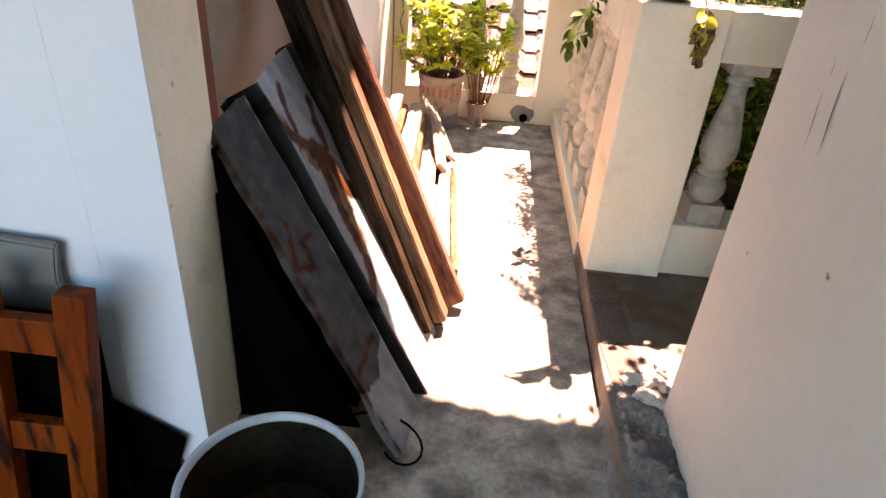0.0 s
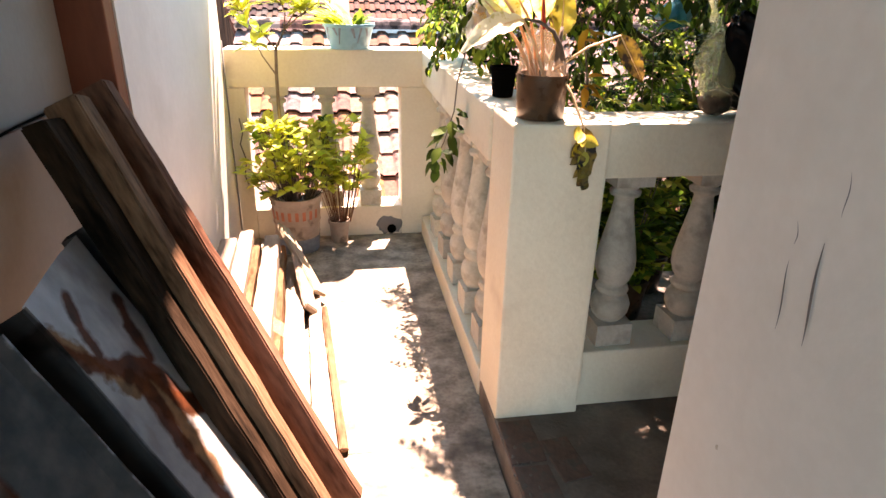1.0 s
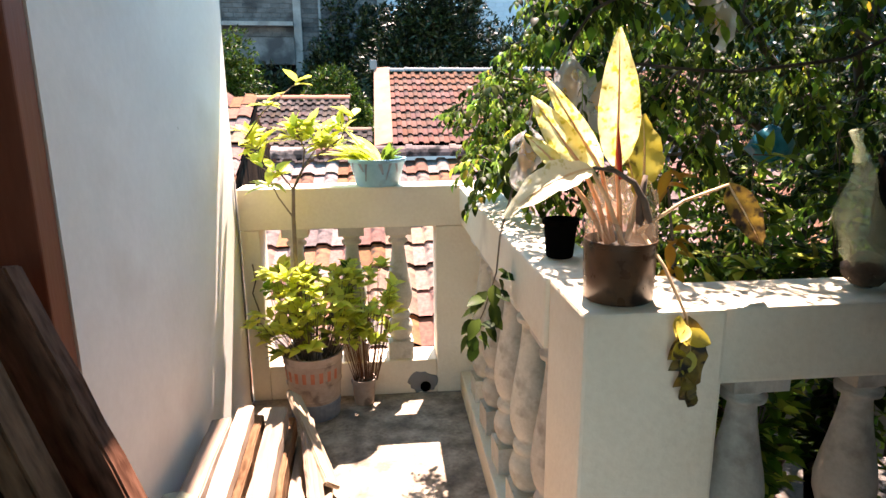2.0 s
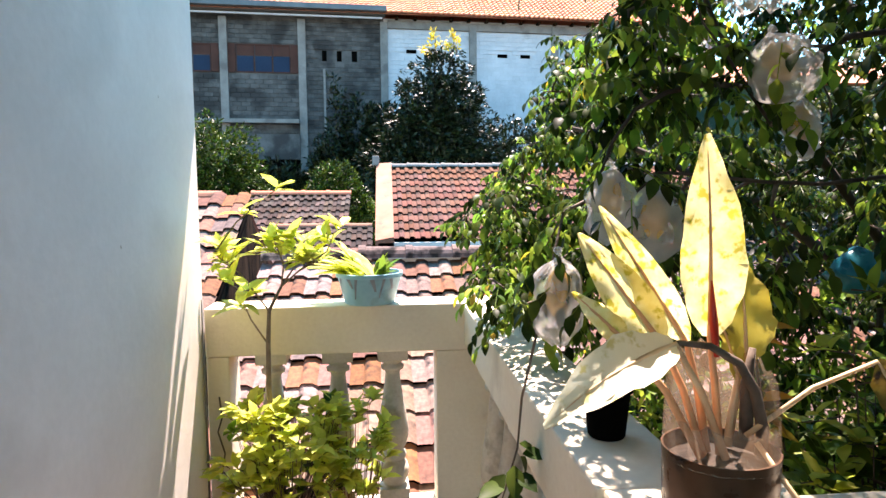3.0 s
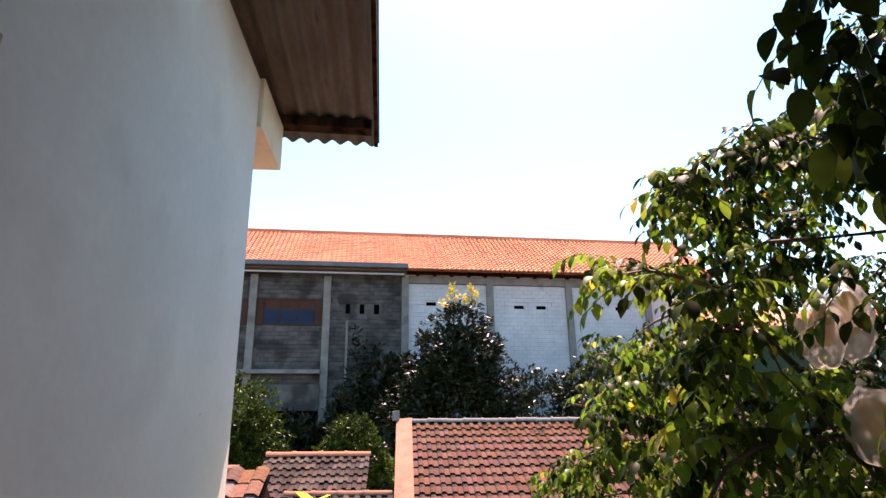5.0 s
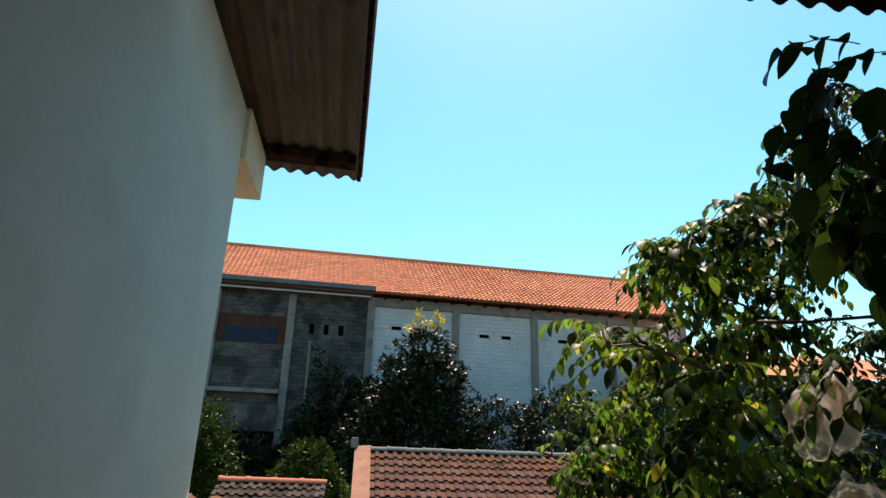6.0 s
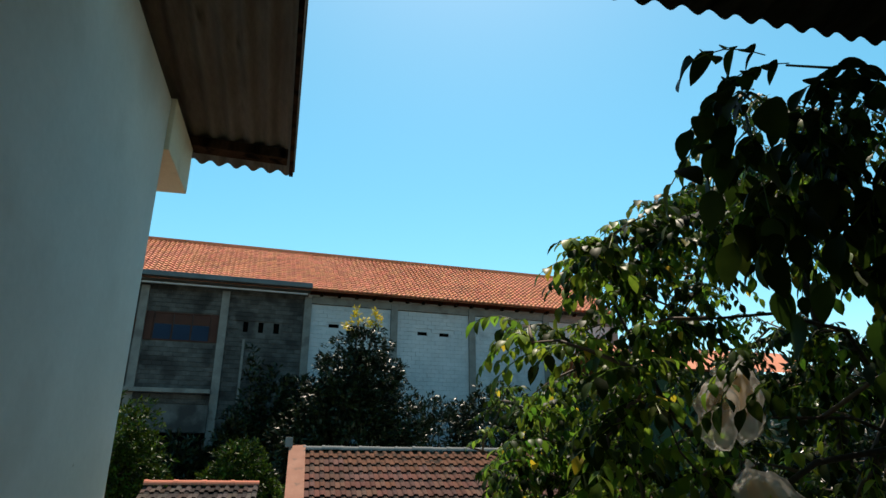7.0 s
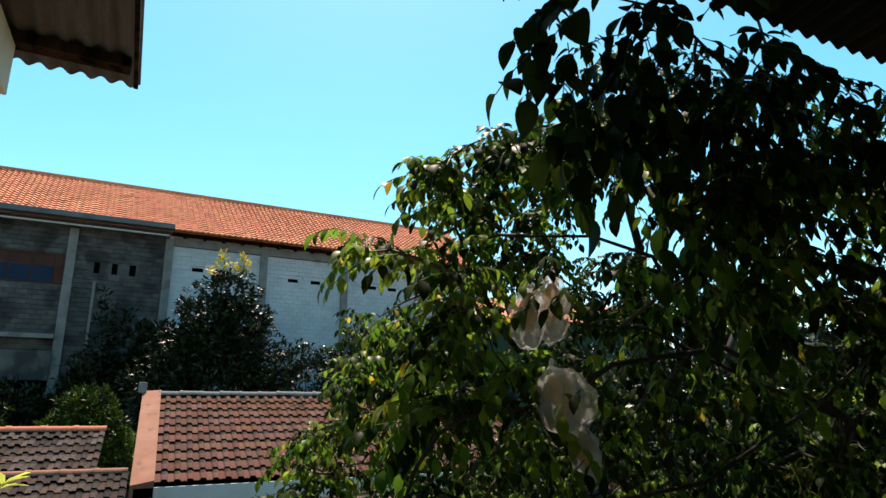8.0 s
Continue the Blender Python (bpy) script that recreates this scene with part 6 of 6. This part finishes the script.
big_leaf((0.563, 1.70, 1.157), (0.563, 1.72, 1.381), 0.066, (-0.25, -1, 0.05), 0.05, VARIEG, "large yellow leaf standing upright", True, (0.0, 0.0, 0))
big_leaf((0.536, 1.70, 1.152), (0.441, 1.72, 1.303), 0.038, (-0.6, -0.9, 0.5), 0.06, VARIEG, "", True, (-0.01, 0.01, 0))
big_leaf((0.503, 1.69, 1.153), (0.418, 1.72, 1.273), 0.048, (-0.5, -0.9, 0.4), 0.05, VARIEG, "", True, (-0.02, 0.0, 0))
big_leaf((0.462, 1.68, 1.155), (0.402, 1.69, 1.212), 0.026, (-0.4, -0.9, 0.5), 0.05, VARIEG, "", True, (-0.025, -0.005, 0))
big_leaf((0.508, 1.67, 1.157), (0.360, 1.64, 1.080), 0.058, (-0.2, -0.75, 0.75), 0.16, PALELEAF, "pale leaf drooping over the coping", True, (0.0, -0.012, 0))
big_leaf((0.625, 1.73, 1.118), (0.632, 1.77, 1.240), 0.060, (0.0, -1, 0.1), 0.05, DEADYEL, "older brownish yellow leaf", True, (0.02, 0.02, 0))
big_leaf((0.61, 1.72, 1.10), (0.60, 1.76, 1.18), 0.022, (0.0, -1, 0.1), 0.05, DEADYEL, "", True, (0.02, 0.02, 0))
big_leaf((0.765, 1.70, 1.121), (0.838, 1.70, 1.010), 0.050, (-0.3, -1, 0.1), 0.05, DEAD, "dry mottled brown leaf hanging from a bent stalk", True, (0.03, 0.0, 0.02))
big_leaf((0.655, 1.597, 0.920), (0.672, 1.592, 0.79), 0.048, (0, -1, 0.1), 0.04, DEAD, "rotting black and yellow leaf hanging on the pillar", True, (0.03, -0.02, 0.02))
rgd = random.Random(4)
for k in range(15):
    t = k / 14
    bm = bmesh.new()
    leaf_blade(bm, Vector((0.640 + 0.030 * t, 1.590, 0.925 - 0.13 * t)) - DO, Vector((rgd.uniform(-0.9, 0.9), -0.25, rgd.uniform(-1.0, -0.2))), Vector((0, -1, 0.2)), rgd.uniform(0.028, 0.048), rgd.uniform(0.020, 0.034), 0.7, rgd.uniform(-0.5, 0.5), 5)
    part("leaf_shred", bm, DEADYEL if k in (0, 1, 2, 3, 5, 6) else DEAD, dif, "curled rotten leaf shred")
bm = bmesh.new()
tube(bm, [Vector(p) - DO for p in ((0.628, 1.70, 1.00), (0.626, 1.695, 1.05), (0.612, 1.69, 1.095), (0.588, 1.682, 1.13), (0.55, 1.675, 1.152), (0.512, 1.671, 1.158))], [0.0075, 0.007, 0.006, 0.005, 0.004, 0.003], 9)
part("stem", bm, TWIG, dif, "grey-brown woody stem", True)
bm = bmesh.new()
tube(bm, [Vector(p) - DO for p in ((0.613, 1.705, 1.035), (0.611, 1.705, 1.095), (0.618, 1.707, 1.14))], [0.008, 0.007, 0.004], 8)
part("stem", bm, TWIG, dif, "grey-brown woody stem", True)
bm = bmesh.new()
tube(bm, [Vector(p) - DO for p in ((0.569, 1.695, 1.135), (0.564, 1.695, 1.175), (0.561, 1.695, 1.22))], [0.0035, 0.005, 0.001], 8)
part("new_shoot", bm, REDSHOOT, dif, "red rolled new leaf", True)

pot("plant_pot", "small black plastic pot standing on the side coping", (0.556, 2.0, 0.926), [(0.028, 0), (0.030, 0.003), (0.037, 0.074), (0.041, 0.075), (0.041, 0.086), (0.037, 0.086), (0.034, 0.06)], DARK, "plant pot", 0.034, 0.07)

# bags on the front coping
cb = thing("plastic_bag", "clear plastic bag of soil tied at the top", "plastic bag", at=(1.05, 1.71, 0.921))
bm = bmesh.new()
ellipsoid(bm, (0, 0, 0.13), (0.046, 0.036, 0.135), 24, 20, 0.34, 3, 0.72)
for v in bm.verts:
    fold = abs(noise.noise(Vector((v.co.x * 26, v.co.y * 26, v.co.z * 7)))) - 0.2
    v.co += Vector((v.co.x, v.co.y, 0)) * fold * 0.7
    v.co.x -= max(0, v.co.z - 0.06) * 0.18
part("film", bm, CLEARBAG, cb, smooth=True)
bm = bmesh.new()
ellipsoid(bm, (0.005, 0, 0.035), (0.042, 0.038, 0.033), 16, 10, 0.3, 5)
part("soil", bm, SOIL, cb, "dark soil inside", True)
bm = bmesh.new()
tube(bm, [(-0.040, 0, 0.235), (-0.045, 0, 0.262), (-0.054, 0, 0.29)], [0.012, 0.006, 0.012], 8)
part("knot", bm, CLEARBAG, cb, smooth=True)
bb = thing("plastic_bag", "shiny black plastic bag slumped on the coping", "plastic bag", at=(1.25, 1.71, 0.921))
bm = bmesh.new()
vs = ellipsoid(bm, (0, 0, 0.10), (0.165, 0.085, 0.115), 56, 36, 0.25, 9)
for v in bm.verts:
    fold = abs(noise.noise(Vector((v.co.x * 9, v.co.y * 9, v.co.z * 4)))) - 0.15
    v.co += Vector((v.co.x * 0.5, v.co.y - 0.02, v.co.z - 0.08)).normalized() * fold * 0.07
    v.co += Vector((noise.noise(v.co * 30), noise.noise(v.co * 30 + Vector((9, 0, 0))), noise.noise(v.co * 30 + Vector((0, 9, 0))))) * 0.006
    if v.co.z > 0.12:
        v.co.x -= (v.co.z - 0.12) * 0.8
        v.co.z += max(0, -v.co.x) * 0.35
    v.co.z = max(v.co.z, 0.001)
part("body", bm, BLACKBAG, bb, smooth=True)

# pots on the ledge outside the front balustrade
for i, (x, y, hgt) in enumerate(((1.0, 1.94, 0.64), (1.30, 2.0, 0.86), (0.82, 2.02, 0.3), (1.16, 2.12, 0.84), (1.55, 1.98, 0.88), (1.80, 2.02, 0.84), (2.1, 2.02, 0.8))):
    pot("plant_pot", "dark brown plastic pot on the outer ledge", (x, y, 0.2), [(0.055, 0), (0.058, 0.004), (0.072, 0.13), (0.076, 0.13), (0.076, 0.145), (0.07, 0.145), (0.067, 0.11)], AMBER if i != 1 else DARK, "plant pot", 0.067, 0.125)
    rg = random.Random(60 + i)
    p = plant("pot_plant", "bushy green pot plant on the ledge outside the balustrade", (x, y, 0.32))
    bs, bl = bmesh.new(), bmesh.new()
    for k in range(9):
        a = rg.uniform(0, 6.283)
        e = Vector((math.cos(a) * 0.10, math.sin(a) * 0.08, hgt * rg.uniform(0.6, 1.0)))
        m = Vector((e.x * 0.5, e.y * 0.5, e.z * 0.5))
        tube(bs, [(0, 0, 0), m, e], [0.003, 0.0025, 0.0012], 5)
        for s in range(13):
            t = rg.random()
            q = (m * (2 * t) if t < 0.5 else m.lerp(e, 2 * t - 1)) + Vector((0, 0, 0.015))
            d = rand_dir(rg, -0.2, 0.5)
            sprig(bl, bs, q, d, rg.uniform(0.04, 0.10), 6, 0.058, rg, 1 if rg.random() < 0.35 else 0, 0.5, 0.3)
    part("stem", bs, TWIG, p)
    part("foliage", bl, [LEAF if i in (0, 2, 3, 4, 5) else LEAFDEEPSHADED, LEAFLIME if i in (0, 2, 3) else LEAF], p)


yp = plant("pot_plant", "yellowing plant hanging on to the ledge behind the pillar", (0.82, 1.97, 0.2))
bs, bl = bmesh.new(), bmesh.new()
rg = random.Random(88)
tube(bs, [(0, 0, 0), (0.01, 0.0, 0.4), (-0.01, 0.0, 0.72), (-0.04, 0.0, 0.9)], [0.006, 0.005, 0.004, 0.002], 6)
for k in range(17):
    z = rg.uniform(0.66, 0.92)
    leaf_blade(bl, Vector((-0.01 - 0.15 * (z - 0.72) + rg.uniform(-0.01, 0.01), 0, z)), Vector((rg.uniform(-1, 1), rg.uniform(-0.8, 0.3), rg.uniform(-0.9, 0.4))), Vector((0, -0.3, 1)), rg.uniform(0.04, 0.065), 0.026, 0.3, 0.4, 4)
part("stem", bs, TWIG, yp)
part("foliage", bl, ORANGELEAF, yp)


# bagged fruit and a teal bag in the starfruit tree
def fruit_bag(at, w, h, seed, tilt=0.0):
    """Thin bag hanging slack round a ripening fruit, gathered and knotted above it."""
    b = thing("fruit_bag", "translucent white plastic bag tied over ripening starfruit", "fruit bag", "bagged fruit", at=at)
    b.rotation_euler = (0, tilt, seed * 1.1)
    bm = bmesh.new()
    g = bmesh.ops.create_uvsphere(bm, u_segments=28, v_segments=22, radius=1.0)
    for v in g["verts"]:
        n = v.co.normalized()
        a = math.atan2(n.y, n.x)
        belly = 1.0 if n.z < 0.1 else 1 - 0.50 * ((n.z - 0.1) / 0.9) ** 2.0
        flat = max(0.02, 1 - abs(n.z) ** 5) / math.sqrt(max(0.05, 1 - n.z * n.z))
        pleat = 1 + 0.10 * max(0.0, n.z + 0.2) * math.sin(a * 7 + seed) + 0.30 * noise.noise(n * 2.2 + Vector((seed * 3.1, 0, 0)))
        k = belly * min(flat, 1.5) * pleat
        v.co = Vector((n.x * w * k, n.y * w * 0.74 * k, n.z * h * (1 + 0.1 * noise.noise(n * 3 + Vector((0, seed * 2.2, 0))))))
        v.co += Vector((noise.noise(v.co * 55), noise.noise(v.co * 55 + Vector((7, 0, 0))), noise.noise(v.co * 55 + Vector((0, 7, 0))))) * 0.0045
    part("film", bm, BAG, b, smooth=True)
    bm = bmesh.new()
    fw, fh, fz = w * 0.50, h * 0.54, h * 0.16
    rows = []
    for i in range(11):
        t = i / 10
        rows.append([bm.verts.new((math.cos(q * math.pi / 10) * fw * math.sin(math.pi * (0.05 + 0.9 * t)) ** 0.7 * (1.0 if q % 4 == 0 else 0.68 if q % 4 == 2 else 0.86),
                                   math.sin(q * math.pi / 10) * fw * math.sin(math.pi * (0.05 + 0.9 * t)) ** 0.7 * (1.0 if q % 4 == 0 else 0.68 if q % 4 == 2 else 0.86), fz + fh * (2 * t - 1))) for q in range(20)])
    for p, q in zip(rows, rows[1:]):
        for k in range(20):
            bm.faces.new((p[k], p[(k + 1) % 20], q[(k + 1) % 20], q[k]))
    part("fruit", bm, FRUIT, b, "ripe orange-yellow starfruit with five ridges", True)
    bm = bmesh.new()
    tube(bm, [(0, 0, h * 0.92), (0.002, 0, h * 1.0), (0.004, 0.002, h * 1.06), (0.010, 0.005, h * 1.11)], [0.009, 0.004, 0.006, 0.009], 8)
    part("tie", bm, BAG, b)


for i, (p, w, h, tl) in enumerate((((0.508, 2.12, 1.128), 0.058, 0.080, 0.1), ((0.60, 2.12, 1.294), 0.042, 0.070, -0.1), ((0.681, 2.12, 1.262), 0.050, 0.074, 0.05), ((0.902, 2.13, 1.712), 0.044, 0.074, 0.22),
                                   ((0.905, 2.11, 1.535), 0.056, 0.066, -0.35), ((0.955, 2.12, 1.43), 0.034, 0.058, -0.15), ((0.835, 2.11, 1.69), 0.042, 0.066, -0.30))):
    fruit_bag(p, w, h, i + 1, tl)
tb = bmesh.new()
ellipsoid(tb, (0, 0, 0), (0.055, 0.05, 0.05), 20, 14, 0.4, 14, 0.3)
ob = link("plastic_bag", tb, TEAL, None, "", True)
ob.location = (1.22, 2.30, 1.146)
tagged(ob, "teal plastic bag hanging in the tree", "plastic bag")

# twig with leaves hanging over the side coping
v = plant("hanging_twig", "green leafy twig hanging down beside the balustrade", (0.46, 2.13, 0.98), "twig")
bs, bl = bmesh.new(), bmesh.new()
rg = random.Random(5)
pts = [Vector(p) for p in ((0.10, 0.14, 0.30), (0.03, 0.05, 0.10), (-0.015, 0.0, -0.03), (-0.025, -0.01, -0.12), (-0.055, -0.02, -0.21), (-0.085, -0.02, -0.28))]
tube(bs, pts, [0.003, 0.003, 0.0025, 0.002, 0.0015, 0.001], 5)
for i in range(20):
    t = 2.9 + 2.1 * i / 19
    k = min(4, int(t))
    b0 = pts[k].lerp(pts[k + 1], t - k)
    d = Vector((rg.uniform(-1, 1), rg.uniform(-0.8, 0.4), rg.uniform(-1.2, 0.1)))
    leaf_blade(bl, b0 + d * 0.015, d, Vector((0, -0.4, 1)), rg.uniform(0.045, 0.068), 0.034, 0.3, 0.2, 4, 0)
part("stem", bs, TWIG, v)
part("foliage", bl, LEAFDEEPSHADED, v)

# marks on the walls
for i, (y0, z0, y1, z1, w) in enumerate(((0.757, 0.976, 0.750, 0.847, 0.0022), (0.801, 0.935, 0.796, 0.842, 0.0014), (0.803, 0.985, 0.80, 0.955, 0.0008), (0.748, 1.06, 0.743, 1.01, 0.0008))):
    bm = bmesh.new()
    prev = None
    for k in range(9):
        t = k / 8
        hw = w * math.sin(math.pi * (0.04 + 0.92 * t))
        y, z = y0 + (y1 - y0) * t + 0.002 * math.sin(5 * t + i), z0 + (z1 - z0) * t
        row = (bm.verts.new((0.6105, y - hw, z)), bm.verts.new((0.6105, y + hw, z)))
        if prev:
            bm.faces.new((prev[0], prev[1], row[1], row[0]))
        prev = row
    tagged(link("wall_scratch", bm, STEEL), "dark scratch on the white plaster", "scratch", "wall scratches", "structure")
rg = random.Random(99)
for i, (x, y, z, nx) in enumerate(((-0.4285, 0.722, 0.785, 1), (-0.4285, 0.720, 0.655, 1), (-0.4285, 0.72, 0.53, 1), (-0.78, 0.7155, 0.62, 0), (-0.4285, 0.79, 0.85, 1), (0.6105, 0.847, 0.61, 1), (0.6105, 0.72, 0.55, 1), (0.6105, 0.60, 0.72, 1), (-0.4285, 2.6, 1.2, 1), (-0.4285, 2.9, 1.6, 1))):
    bm = bmesh.new()
    ring = []
    for k in range(9):
        a = 2 * math.pi * k / 9
        r = rg.uniform(0.003, 0.0075)
        ring.append(bm.verts.new((x, y + math.cos(a) * r, z + math.sin(a) * r) if nx else (x + math.cos(a) * r, y, z + math.sin(a) * r)))
    bm.faces.new(ring)
    tagged(link("plaster_chip", bm, GREYCREAM), "small grey chip in the white plaster", "chip", "plaster chips", "structure")
bm = bmesh.new()
tube(bm, [(-0.424, 3.212, 0.97), (-0.423, 3.205, 0.7), (-0.423, 3.21, 0.4), (-0.423, 3.2, 0.02)], 0.004, 6)
tagged(link("wall_cable", bm, BEAM, None, "", True), "grey cable clipped to the white wall", "cable", "", "structure")
bm = bmesh.new()
tube(bm, [(-0.385, 3.235, 0.62), (-0.375, 3.225, 0.55), (-0.39, 3.22, 0.50), (-0.37, 3.225, 0.42), (-0.385, 3.23, 0.34), (-0.37, 3.22, 0.30)], 0.003, 6)
tagged(link("vine", bm, TWIG, None, "", True), "dry vine on the end post", "vine")
